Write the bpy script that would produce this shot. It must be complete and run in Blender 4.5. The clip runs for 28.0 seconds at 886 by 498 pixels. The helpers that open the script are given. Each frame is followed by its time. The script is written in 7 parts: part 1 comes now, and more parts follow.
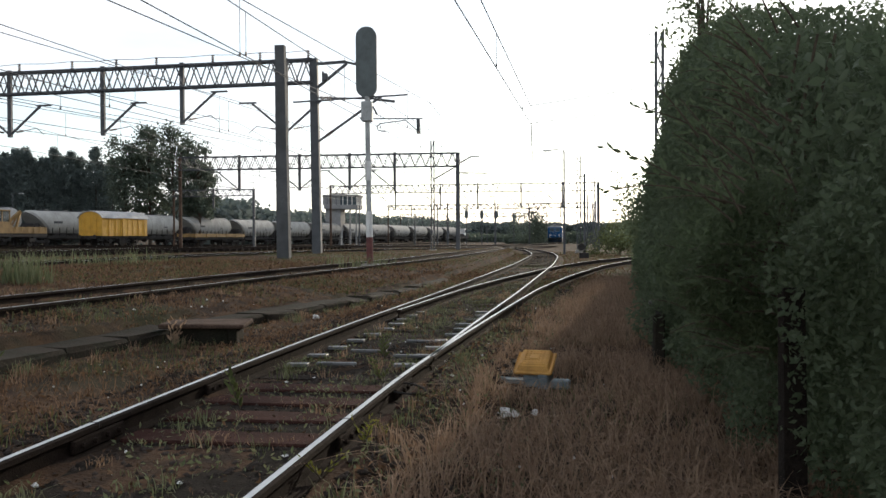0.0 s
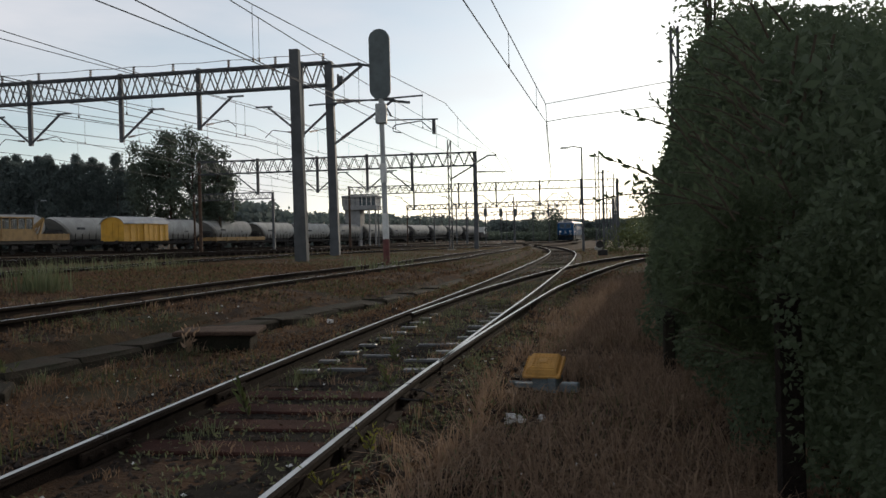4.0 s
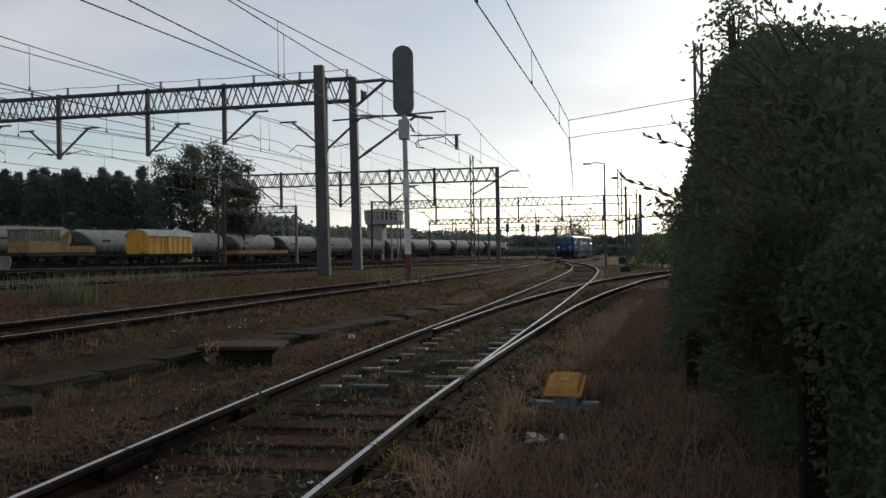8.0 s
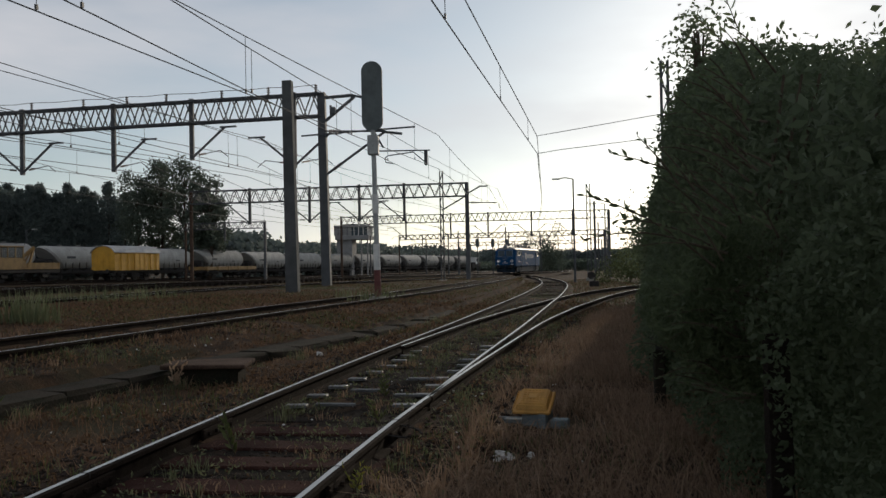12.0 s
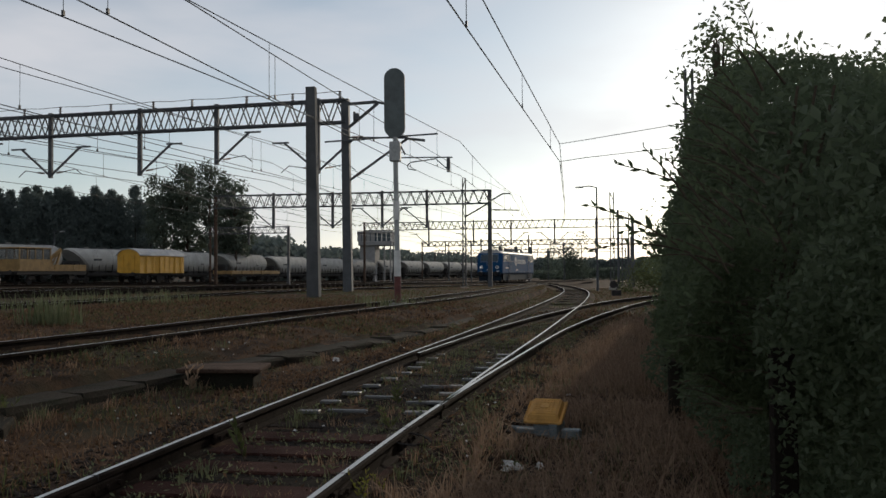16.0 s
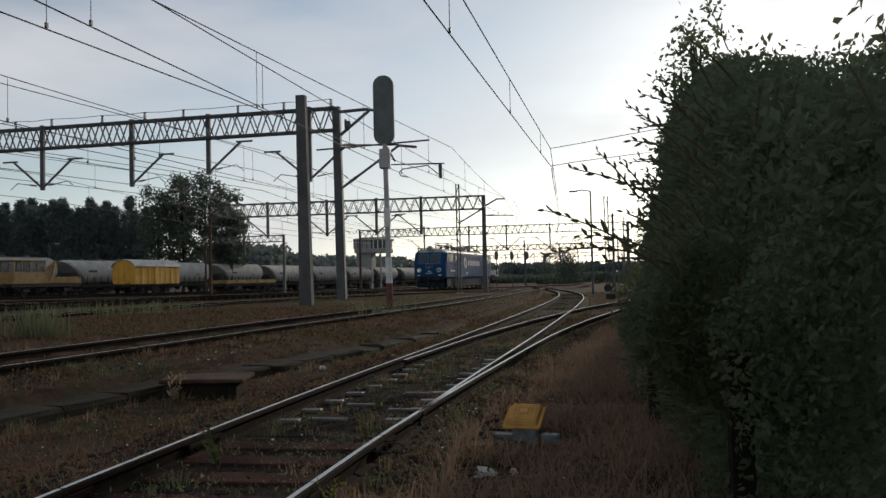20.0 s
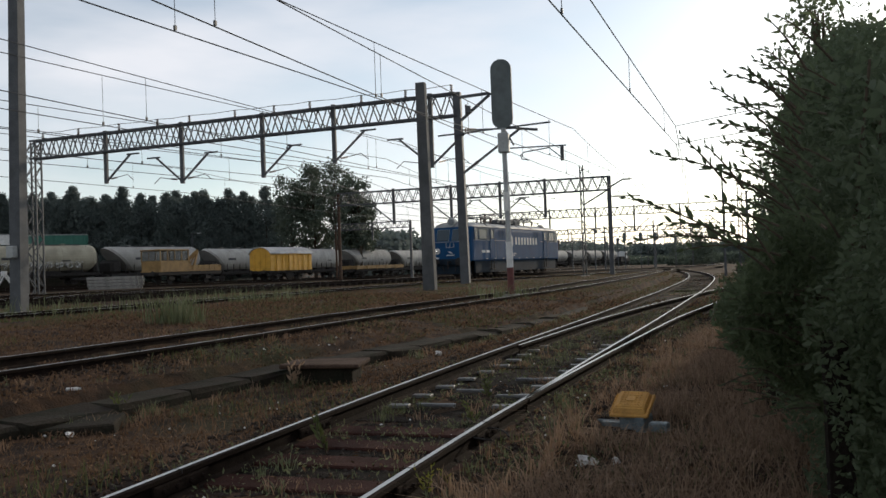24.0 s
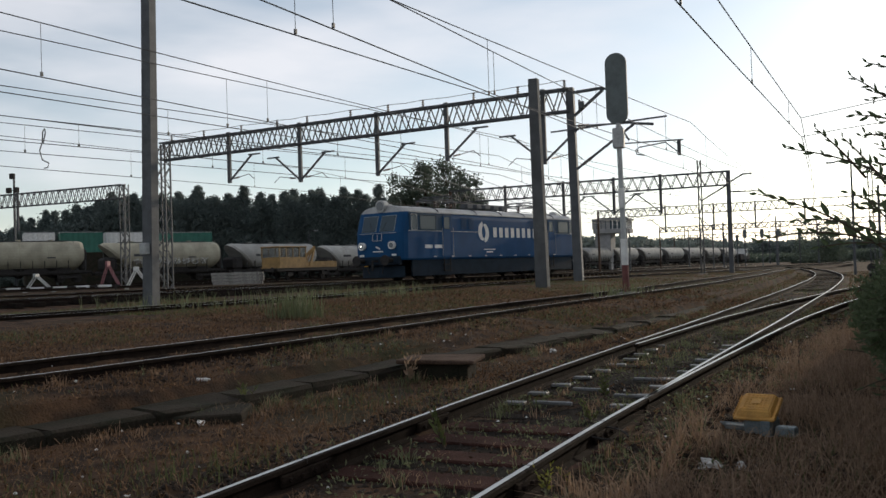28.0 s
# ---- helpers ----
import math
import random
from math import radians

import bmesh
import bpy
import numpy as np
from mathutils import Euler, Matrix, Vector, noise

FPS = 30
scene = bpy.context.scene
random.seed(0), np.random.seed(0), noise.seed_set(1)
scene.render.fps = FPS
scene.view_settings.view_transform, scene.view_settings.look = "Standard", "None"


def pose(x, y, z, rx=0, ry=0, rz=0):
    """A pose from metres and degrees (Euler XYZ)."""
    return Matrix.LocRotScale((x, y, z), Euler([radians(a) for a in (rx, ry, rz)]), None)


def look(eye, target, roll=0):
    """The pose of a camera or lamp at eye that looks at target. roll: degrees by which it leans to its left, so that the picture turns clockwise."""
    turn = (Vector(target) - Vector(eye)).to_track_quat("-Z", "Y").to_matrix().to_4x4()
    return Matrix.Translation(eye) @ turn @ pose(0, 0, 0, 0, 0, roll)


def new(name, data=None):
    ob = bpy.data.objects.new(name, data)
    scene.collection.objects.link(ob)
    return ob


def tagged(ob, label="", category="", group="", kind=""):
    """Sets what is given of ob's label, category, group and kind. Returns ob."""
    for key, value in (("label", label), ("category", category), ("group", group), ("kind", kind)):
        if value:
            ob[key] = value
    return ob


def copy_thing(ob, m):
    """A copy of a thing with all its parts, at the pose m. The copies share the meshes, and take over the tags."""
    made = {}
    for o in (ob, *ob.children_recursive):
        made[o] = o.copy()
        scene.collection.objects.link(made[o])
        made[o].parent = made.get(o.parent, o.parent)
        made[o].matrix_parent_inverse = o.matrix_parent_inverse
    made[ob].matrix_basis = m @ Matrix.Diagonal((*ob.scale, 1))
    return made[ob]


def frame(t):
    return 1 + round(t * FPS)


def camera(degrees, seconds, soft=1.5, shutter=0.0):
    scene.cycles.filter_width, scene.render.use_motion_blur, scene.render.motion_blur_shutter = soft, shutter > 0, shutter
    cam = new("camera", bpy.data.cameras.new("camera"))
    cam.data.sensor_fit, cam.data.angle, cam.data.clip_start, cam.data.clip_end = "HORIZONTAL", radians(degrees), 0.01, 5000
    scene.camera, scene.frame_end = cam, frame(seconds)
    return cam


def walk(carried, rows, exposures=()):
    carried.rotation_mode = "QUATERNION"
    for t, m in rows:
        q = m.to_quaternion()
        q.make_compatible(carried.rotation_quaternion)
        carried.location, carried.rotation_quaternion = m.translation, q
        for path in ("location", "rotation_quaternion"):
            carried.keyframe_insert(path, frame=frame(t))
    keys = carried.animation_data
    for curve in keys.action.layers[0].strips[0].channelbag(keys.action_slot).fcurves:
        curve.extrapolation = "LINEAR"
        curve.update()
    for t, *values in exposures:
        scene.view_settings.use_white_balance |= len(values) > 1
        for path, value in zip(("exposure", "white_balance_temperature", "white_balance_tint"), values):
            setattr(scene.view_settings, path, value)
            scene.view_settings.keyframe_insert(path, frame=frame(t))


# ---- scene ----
cam = camera(54.2, 28.0)
PATH = [
    (0, (0.146, -0.386, 1.061), (-0.006, 1.608, 1.032), -0.3),
    (0.5, (0.158, -0.366, 1.085), (-0.001, 1.627, 1.057), -0.3),
    (1, (0.173, -0.359, 1.094), (0.013, 1.634, 1.058), -0.5),
    (1.5, (0.169, -0.378, 1.11), (-0.021, 1.613, 1.065), -1.3),
    (2, (0.189, -0.373, 1.114), (-0.015, 1.616, 1.071), -1.8),
    (2.5, (0.186, -0.378, 1.112), (-0.014, 1.611, 1.076), -1.5),
    (4.5, (0.279, -0.408, 1.12), (0.079, 1.582, 1.089), -1.3),
    (5, (0.278, -0.426, 1.134), (0.044, 1.56, 1.099), -1.3),
    (5.5, (0.275, -0.427, 1.135), (0.026, 1.557, 1.108), -1.2),
    (6, (0.279, -0.436, 1.138), (0.029, 1.548, 1.128), -1.0),
    (6.5, (0.283, -0.432, 1.139), (0.031, 1.552, 1.138), -0.9),
    (7, (0.273, -0.427, 1.137), (0.023, 1.558, 1.139), -0.9),
    (7.5, (0.275, -0.429, 1.142), (0.023, 1.555, 1.146), -1.0),
    (8, (0.267, -0.427, 1.141), (0.019, 1.558, 1.145), -0.9),
    (8.5, (0.264, -0.416, 1.136), (0.015, 1.569, 1.141), -0.9),
    (9, (0.251, -0.432, 1.144), (0.005, 1.553, 1.15), -0.7),
    (9.5, (0.225, -0.429, 1.148), (-0.019, 1.556, 1.159), -0.8),
    (10, (0.212, -0.409, 1.159), (0.001, 1.579, 1.185), -1.5),
    (10.5, (0.238, -0.399, 1.156), (0.054, 1.593, 1.183), -1.6),
    (11, (0.253, -0.381, 1.153), (0.072, 1.611, 1.188), -1.2),
    (11.5, (0.265, -0.377, 1.155), (0.088, 1.615, 1.192), -1.1),
    (13.5, (0.347, -0.366, 1.145), (0.141, 1.623, 1.187), -1.4),
    (14, (0.36, -0.387, 1.148), (0.133, 1.6, 1.191), -1.1),
    (14.5, (0.364, -0.373, 1.146), (0.129, 1.612, 1.189), -0.4),
    (15, (0.37, -0.376, 1.162), (0.134, 1.609, 1.205), -0.4),
    (15.5, (0.377, -0.365, 1.161), (0.143, 1.621, 1.212), -0.4),
    (16, (0.368, -0.363, 1.162), (0.136, 1.623, 1.216), -0.4),
    (16.5, (0.367, -0.351, 1.158), (0.138, 1.635, 1.217), -0.3),
    (17, (0.364, -0.36, 1.157), (0.132, 1.626, 1.218), -0.4),
    (17.5, (0.36, -0.345, 1.156), (0.137, 1.641, 1.223), -0.9),
    (18, (0.359, -0.353, 1.158), (0.132, 1.633, 1.212), -1.4),
    (18.5, (0.389, -0.374, 1.162), (0.156, 1.612, 1.21), -1.7),
    (19, (0.463, -0.362, 1.16), (0.232, 1.624, 1.194), -1.5),
    (19.5, (0.518, -0.345, 1.175), (0.287, 1.642, 1.208), -1.1),
    (20, (0.547, -0.339, 1.162), (0.322, 1.647, 1.23), -1.3),
    (20.5, (0.627, -0.347, 1.169), (0.37, 1.635, 1.254), -0.9),
    (22.5, (0.756, -0.312, 1.193), (0.352, 1.645, 1.271), -0.9),
    (23, (0.756, -0.307, 1.194), (0.321, 1.645, 1.24), -1.3),
    (23.5, (0.754, -0.306, 1.196), (0.284, 1.638, 1.235), -1.8),
    (24, (0.753, -0.31, 1.19), (0.239, 1.623, 1.228), -2.1),
    (24.5, (0.748, -0.309, 1.193), (0.207, 1.617, 1.231), -2.1),
    (25, (0.745, -0.311, 1.197), (0.178, 1.606, 1.236), -2.1),
    (25.5, (0.746, -0.326, 1.196), (0.152, 1.583, 1.238), -2.1),
    (26, (0.75, -0.322, 1.196), (0.135, 1.581, 1.238), -2.1),
    (26.5, (0.743, -0.32, 1.194), (0.115, 1.578, 1.237), -2.1),
    (27, (0.735, -0.33, 1.191), (0.082, 1.56, 1.234), -2.1),
    (27.5, (0.724, -0.333, 1.188), (0.02, 1.539, 1.229), -1.9),
    (28, (0.714, -0.341, 1.193), (-0.043, 1.51, 1.233), -1.9),
]
walk(cam, [(t, look(*row)) for t, *row in PATH],
     exposures=[(0.0, 0.55), (1.0, 0.6), (1.5, 0.2), (2.0, -0.1), (2.5, -0.2), (4.5, -0.25), (6.0, -0.35), (8.0, -0.45), (11.0, -0.6), (14.0, -0.42), (17.0, -0.45), (18.0, -0.22), (19.0, -0.2), (20.0, -0.45), (22.5, -0.08), (24.0, 0.0), (25.0, -0.06), (27.0, 0.06), (28.0, 0.0)])

# ---- light ----
SUN_AZ, SUN_EL = 15.7, 13.5          # degrees right of +y, and up
world = bpy.data.worlds.new("sky")
scene.world = world
world.use_nodes = True
wn, wl = world.node_tree.nodes, world.node_tree.links
wn.clear()
w_out = wn.new("ShaderNodeOutputWorld")
w_bg = wn.new("ShaderNodeBackground")
w_sky = wn.new("ShaderNodeTexSky")
w_sky.sky_type = "NISHITA"
w_sky.sun_disc = False
w_sky.sun_elevation = radians(SUN_EL)
w_sky.sun_rotation = radians(SUN_AZ)
w_sky.air_density, w_sky.dust_density, w_sky.ozone_density = 1.0, 0.4, 1.2
w_co = wn.new("ShaderNodeTexCoord")
w_map = wn.new("ShaderNodeMapping")
w_map.inputs["Scale"].default_value = (1.2, 1.2, 4.5)
w_noise = wn.new("ShaderNodeTexNoise")
w_noise.inputs["Scale"].default_value = 2.2
w_noise.inputs["Detail"].default_value = 5
w_ramp = wn.new("ShaderNodeValToRGB")
w_ramp.color_ramp.elements[0].position, w_ramp.color_ramp.elements[1].position = 0.36, 0.70
w_mix = wn.new("ShaderNodeMix")
w_mix.data_type = "RGBA"
w_mix.inputs[7].default_value = (7.4, 7.3, 7.6, 1)
w_amt = wn.new("ShaderNodeMath")
w_amt.operation = "MULTIPLY"
w_amt.inputs[1].default_value = 0.72
wl.new(w_co.outputs["Generated"], w_map.inputs[0])
wl.new(w_map.outputs[0], w_noise.inputs["Vector"])
wl.new(w_noise.outputs[0], w_ramp.inputs[0])
wl.new(w_ramp.outputs[0], w_amt.inputs[0])
wl.new(w_amt.outputs[0], w_mix.inputs[0])
w_hsv = wn.new("ShaderNodeHueSaturation")
w_hsv.inputs["Saturation"].default_value = 0.56
w_tint = wn.new("ShaderNodeMix")
w_tint.data_type, w_tint.blend_type = "RGBA", "MULTIPLY"
w_tint.inputs[0].default_value = 1.0
w_tint.inputs[7].default_value = (0.93, 0.985, 1.04, 1)
wl.new(w_sky.outputs[0], w_hsv.inputs["Color"])
wl.new(w_hsv.outputs[0], w_tint.inputs[6])
wl.new(w_tint.outputs[2], w_mix.inputs[6])
wl.new(w_mix.outputs[2], w_bg.inputs[0])
wl.new(w_bg.outputs[0], w_out.inputs[0])
w_bg.inputs[1].default_value = 0.132

sun_data = bpy.data.lights.new("sun", "SUN")
sun_data.energy, sun_data.angle, sun_data.color = 2.0, radians(0.6), (1.0, 0.86, 0.68)
sun = new("sun", sun_data)
s_az, s_el = radians(SUN_AZ), radians(SUN_EL)
sun.matrix_world = look(Vector((math.sin(s_az) * math.cos(s_el), math.cos(s_az) * math.cos(s_el), math.sin(s_el))) * 90, (0, 0, 0))


# ---- materials ----
def material(name, color, rough=0.8, metal=0.0, vary=0.25, scale=6.0, fine=60.0, bump=0.3, tint=None, random_tone=0.0, spec=0.4, fleck=None):
    """A procedural surface: two scales of colour noise, fine relief, and a tone that differs from object to object."""
    m = bpy.data.materials.new(name)
    m.use_nodes = True
    n, l = m.node_tree.nodes, m.node_tree.links
    b = n["Principled BSDF"]
    co = n.new("ShaderNodeTexCoord")
    big, small = n.new("ShaderNodeTexNoise"), n.new("ShaderNodeTexNoise")
    big.inputs["Scale"].default_value, small.inputs["Scale"].default_value = scale, fine
    big.inputs["Detail"].default_value, small.inputs["Detail"].default_value = 4, 3
    l.new(co.outputs["Object"], big.inputs["Vector"])
    l.new(co.outputs["Object"], small.inputs["Vector"])
    mix = n.new("ShaderNodeMix")
    mix.data_type = "RGBA"
    dark = tint or tuple(c * (1 - vary) for c in color)
    mix.inputs[6].default_value, mix.inputs[7].default_value = (*dark, 1), (*color, 1)
    ramp = n.new("ShaderNodeMapRange")
    ramp.inputs[1].default_value, ramp.inputs[2].default_value = 0.35, 0.62
    l.new(big.outputs[0], ramp.inputs[0])
    l.new(ramp.outputs[0], mix.inputs[0])
    tone = n.new("ShaderNodeMapRange")
    tone.inputs[1].default_value, tone.inputs[2].default_value = 0.25, 0.75
    tone.inputs[3].default_value, tone.inputs[4].default_value = 1 - vary, 1 + vary * 0.6
    l.new(small.outputs[0], tone.inputs[0])
    hsv = n.new("ShaderNodeHueSaturation")
    l.new(tone.outputs[0], hsv.inputs["Value"])
    l.new(mix.outputs[2], hsv.inputs["Color"])
    col = hsv.outputs[0]
    if random_tone:
        info = n.new("ShaderNodeObjectInfo")
        rt = n.new("ShaderNodeMapRange")
        rt.inputs[3].default_value, rt.inputs[4].default_value = 1 - random_tone, 1 + random_tone
        l.new(info.outputs["Random"], rt.inputs[0])
        h2 = n.new("ShaderNodeHueSaturation")
        l.new(rt.outputs[0], h2.inputs["Value"])
        l.new(col, h2.inputs["Color"])
        col = h2.outputs[0]
    l.new(col, b.inputs["Base Color"])
    b.inputs["Roughness"].default_value, b.inputs["Metallic"].default_value = rough, metal
    b.inputs["Specular IOR Level"].default_value = spec
    if bump:
        bp = n.new("ShaderNodeBump")
        bp.inputs["Strength"].default_value, bp.inputs["Distance"].default_value = bump, 0.02
        l.new(small.outputs[0], bp.inputs["Height"])
        l.new(bp.outputs[0], b.inputs["Normal"])
    return m


def leaf_material(name, color, other, trans=0.35, rough=0.55):
    """Leaves or blades: tone by island, some light let through."""
    m = bpy.data.materials.new(name)
    m.use_nodes = True
    n, l = m.node_tree.nodes, m.node_tree.links
    b, out = n["Principled BSDF"], n["Material Output"]
    geo = n.new("ShaderNodeNewGeometry")
    mix = n.new("ShaderNodeMix")
    mix.data_type = "RGBA"
    mix.inputs[6].default_value, mix.inputs[7].default_value = (*color, 1), (*other, 1)
    l.new(geo.outputs["Random Per Island"], mix.inputs[0])
    l.new(mix.outputs[2], b.inputs["Base Color"])
    b.inputs["Roughness"].default_value = rough
    b.inputs["Specular IOR Level"].default_value = 0.25
    tr = n.new("ShaderNodeBsdfTranslucent")
    l.new(mix.outputs[2], tr.inputs[0])
    add = n.new("ShaderNodeMixShader")
    add.inputs[0].default_value = trans
    l.new(b.outputs[0], add.inputs[1])
    l.new(tr.outputs[0], add.inputs[2])
    l.new(add.outputs[0], out.inputs[0])
    return m


def ground_material():
    """Sandy soil with dry litter, mossy patches and stones; ballast is darker grit."""
    m = bpy.data.materials.new("ground_soil")
    m.use_nodes = True
    n, l = m.node_tree.nodes, m.node_tree.links
    b = n["Principled BSDF"]
    co = n.new("ShaderNodeTexCoord")
    noises = []
    for sc, det in ((0.35, 5), (3.0, 6), (38.0, 5), (150.0, 3)):
        t = n.new("ShaderNodeTexNoise")
        t.inputs["Scale"].default_value, t.inputs["Detail"].default_value = sc, det
        l.new(co.outputs["Object"], t.inputs["Vector"])
        noises.append(t)
    def ramp(src, lo, hi):
        r = n.new("ShaderNodeMapRange")
        r.inputs[1].default_value, r.inputs[2].default_value = lo, hi
        l.new(src.outputs[0], r.inputs[0])
        return r
    def blend(fac, a, c):
        x = n.new("ShaderNodeMix")
        x.data_type = "RGBA"
        l.new(fac.outputs[0], x.inputs[0])
        for slot, v in ((6, a), (7, c)):
            if isinstance(v, tuple):
                x.inputs[slot].default_value = (*v, 1)
            else:
                l.new(v.outputs[2], x.inputs[slot])
        return x
    straw = blend(ramp(noises[1], 0.4, 0.62), (0.026, 0.017, 0.012), (0.098, 0.055, 0.030))
    green = blend(ramp(noises[2], 0.4, 0.6), (0.022, 0.025, 0.011), (0.050, 0.047, 0.021))
    base = blend(ramp(noises[0], 0.52, 0.66), straw, green)
    grit = blend(ramp(noises[3], 0.42, 0.58), base, (0.034, 0.027, 0.022))
    amt = n.new("ShaderNodeMath")
    amt.operation = "MULTIPLY"
    l.new(noises[2].outputs[0], amt.inputs[0])
    amt.inputs[1].default_value = 0.8
    fin = n.new("ShaderNodeMix")
    fin.data_type = "RGBA"
    l.new(amt.outputs[0], fin.inputs[0])
    l.new(base.outputs[2], fin.inputs[6])
    l.new(grit.outputs[2], fin.inputs[7])
    l.new(fin.outputs[2], b.inputs["Base Color"])
    b.inputs["Roughness"].default_value = 1.0
    b.inputs["Specular IOR Level"].default_value = 0.1
    bp = n.new("ShaderNodeBump")
    bp.inputs["Strength"].default_value, bp.inputs["Distance"].default_value = 0.9, 0.03
    l.new(noises[2].outputs[0], bp.inputs["Height"])
    l.new(bp.outputs[0], b.inputs["Normal"])
    return m


M_GROUND = ground_material()
M_RAIL_TOP = material("polished_rail", (0.56, 0.55, 0.53), 0.36, 0.8, 0.12, 3, 40, 0.05)
M_RAIL = material("rusty_rail", (0.026, 0.018, 0.014), 0.95, 0.0, 0.4, 8, 90, 0.4, spec=0.08)
M_RAIL_SIDE = material("worn_rail_head", (0.60, 0.58, 0.55), 0.32, 0.8, 0.25, 5, 60, 0.1)
M_SLEEPER = material("tarred_timber", (0.029, 0.022, 0.018), 0.95, 0, 0.45, 4, 70, 0.8, random_tone=0.3, spec=0.08)
M_SLEEPER_RED = material("reddish_timber", (0.064, 0.029, 0.023), 0.95, 0, 0.4, 4, 70, 0.7, random_tone=0.2, spec=0.08)
M_CONC_SLEEPER = material("concrete_sleeper", (0.20, 0.18, 0.16), 0.9, 0, 0.3, 4, 60, 0.4, random_tone=0.15)
M_BALLAST = material("dark_ballast_stone", (0.024, 0.020, 0.016), 1.0, 0, 0.5, 9, 80, 0.5, spec=0.06)
M_STONE = material("grey_brown_stone", (0.062, 0.05, 0.042), 0.95, 0, 0.5, 9, 80, 0.5, spec=0.1)
M_PLATE = material("worn_steel_plate", (0.17, 0.17, 0.17), 0.5, 0.6, 0.3, 9, 60, 0.2)
M_MASTC = material("grey_concrete_mast", (0.105, 0.108, 0.11), 0.9, 0, 0.3, 2.0, 40, 0.3)
M_CONC = material("weathered_concrete", (0.30, 0.285, 0.26), 0.9, 0, 0.35, 2.5, 45, 0.5, random_tone=0.12)
M_CONC_LID = material("brownish_concrete", (0.095, 0.062, 0.046), 0.95, 0, 0.4, 4, 50, 0.6, spec=0.1)
M_CONC_DARK = material("mossy_concrete", (0.034, 0.028, 0.021), 0.95, 0, 0.4, 3, 40, 0.6, tint=(0.020, 0.021, 0.014), random_tone=0.2, spec=0.1)
M_MAST = material("grey_painted_steel", (0.095, 0.10, 0.107), 0.7, 0.1, 0.25, 3, 30, 0.2)
M_LATTICE = material("galvanised_lattice", (0.088, 0.092, 0.098), 0.6, 0.4, 0.25, 3, 30, 0.15)
M_WIRE = material("weathered_copper_wire", (0.10, 0.10, 0.10), 0.6, 0.6, 0.2, 3, 30, 0)
M_INSUL = material("brown_glazed_insulator", (0.09, 0.06, 0.05), 0.35, 0, 0.2, 8, 40, 0)
M_SIGNAL = material("dark_grey_signal_plate", (0.13, 0.15, 0.15), 0.7, 0, 0.25, 4, 40, 0.15)
M_SIGGREY = material("light_grey_paint", (0.42, 0.43, 0.42), 0.55, 0.1, 0.25, 4, 40, 0.15)
M_WHITE = material("dirty_white_paint", (0.72, 0.71, 0.68), 0.6, 0, 0.18, 4, 40, 0.15)
M_RED = material("faded_red_paint", (0.15, 0.045, 0.04), 0.6, 0, 0.3, 4, 40, 0.15)
M_YELLOW = material("ochre_yellow_paint", (0.62, 0.33, 0.035), 0.6, 0, 0.22, 1.6, 30, 0.15)
M_YBOX = material("yellow_plastic_cover", (0.62, 0.33, 0.08), 0.55, 0, 0.25, 5, 60, 0.2)
M_BOXGREY = material("blue_grey_paint", (0.20, 0.245, 0.26), 0.6, 0.2, 0.3, 6, 50, 0.2)
M_SILO = material("silver_grey_tank_paint", (0.40, 0.39, 0.36), 0.85, 0.0, 0.22, 0.8, 25, 0.1, random_tone=0.14)
M_SILO_WARM = material("cream_grey_tank_paint", (0.40, 0.37, 0.28), 0.85, 0.0, 0.28, 0.8, 25, 0.1)
M_UNDER = material("dirty_dark_running_gear", (0.035, 0.031, 0.029), 0.85, 0.1, 0.4, 4, 50, 0.3)
M_BLUE = material("navy_locomotive_paint", (0.009, 0.062, 0.158), 0.6, 0.0, 0.18, 1.2, 30, 0.08, spec=0.12)
M_BLUE_DARK = material("dark_navy_band", (0.008, 0.042, 0.085), 0.55, 0.0, 0.18, 1.2, 30, 0.08, spec=0.2)
M_SKIRT = material("grimy_navy_skirt", (0.011, 0.022, 0.036), 0.75, 0.0, 0.35, 2, 30, 0.15, spec=0.2)
M_LROOF = material("pale_grey_roof_paint", (0.38, 0.38, 0.37), 0.45, 0.2, 0.25, 1.5, 30, 0.15)
M_GRAFF = material("white_spray_paint", (0.62, 0.61, 0.58), 0.6, 0, 0.2, 4, 40, 0)
M_GRAFF_D = material("dark_spray_paint", (0.05, 0.05, 0.055), 0.6, 0, 0.2, 4, 40, 0)
M_GREEN = material("green_container_paint", (0.035, 0.15, 0.11), 0.55, 0.1, 0.2, 1, 25, 0.1)
# render grey lifted so that its colour stands in for distance haze
M_TOWER_HAZED = material("hazed_grey_tower_render", (0.30, 0.295, 0.29), 0.9, 0, 0.2, 1, 20, 0.2)
M_BARK = material("furrowed_bark", (0.085, 0.062, 0.045), 0.95, 0, 0.4, 6, 40, 0.8)
M_STEM = material("woody_stem", (0.10, 0.075, 0.05), 0.9, 0, 0.3, 12, 80, 0.3)
M_PAPER = material("crumpled_white_litter", (0.78, 0.77, 0.74), 0.7, 0, 0.12, 10, 60, 0.3)
M_ORANGE = material("worn_orange_yellow_paint", (0.29, 0.175, 0.06), 0.65, 0, 0.3, 1.8, 30, 0.15)
M_PINK = material("faded_pink_paint", (0.24, 0.10, 0.11), 0.7, 0, 0.25, 4, 40, 0.2)
# green brighter than the leaves' own, making up for glare over the hedge
M_LEAF = leaf_material("hedge_leaves", (0.09, 0.12, 0.065), (0.145, 0.175, 0.105), 0.55)
M_WILLOW = leaf_material("narrow_willow_leaves", (0.09, 0.12, 0.06), (0.135, 0.165, 0.09), 0.62)
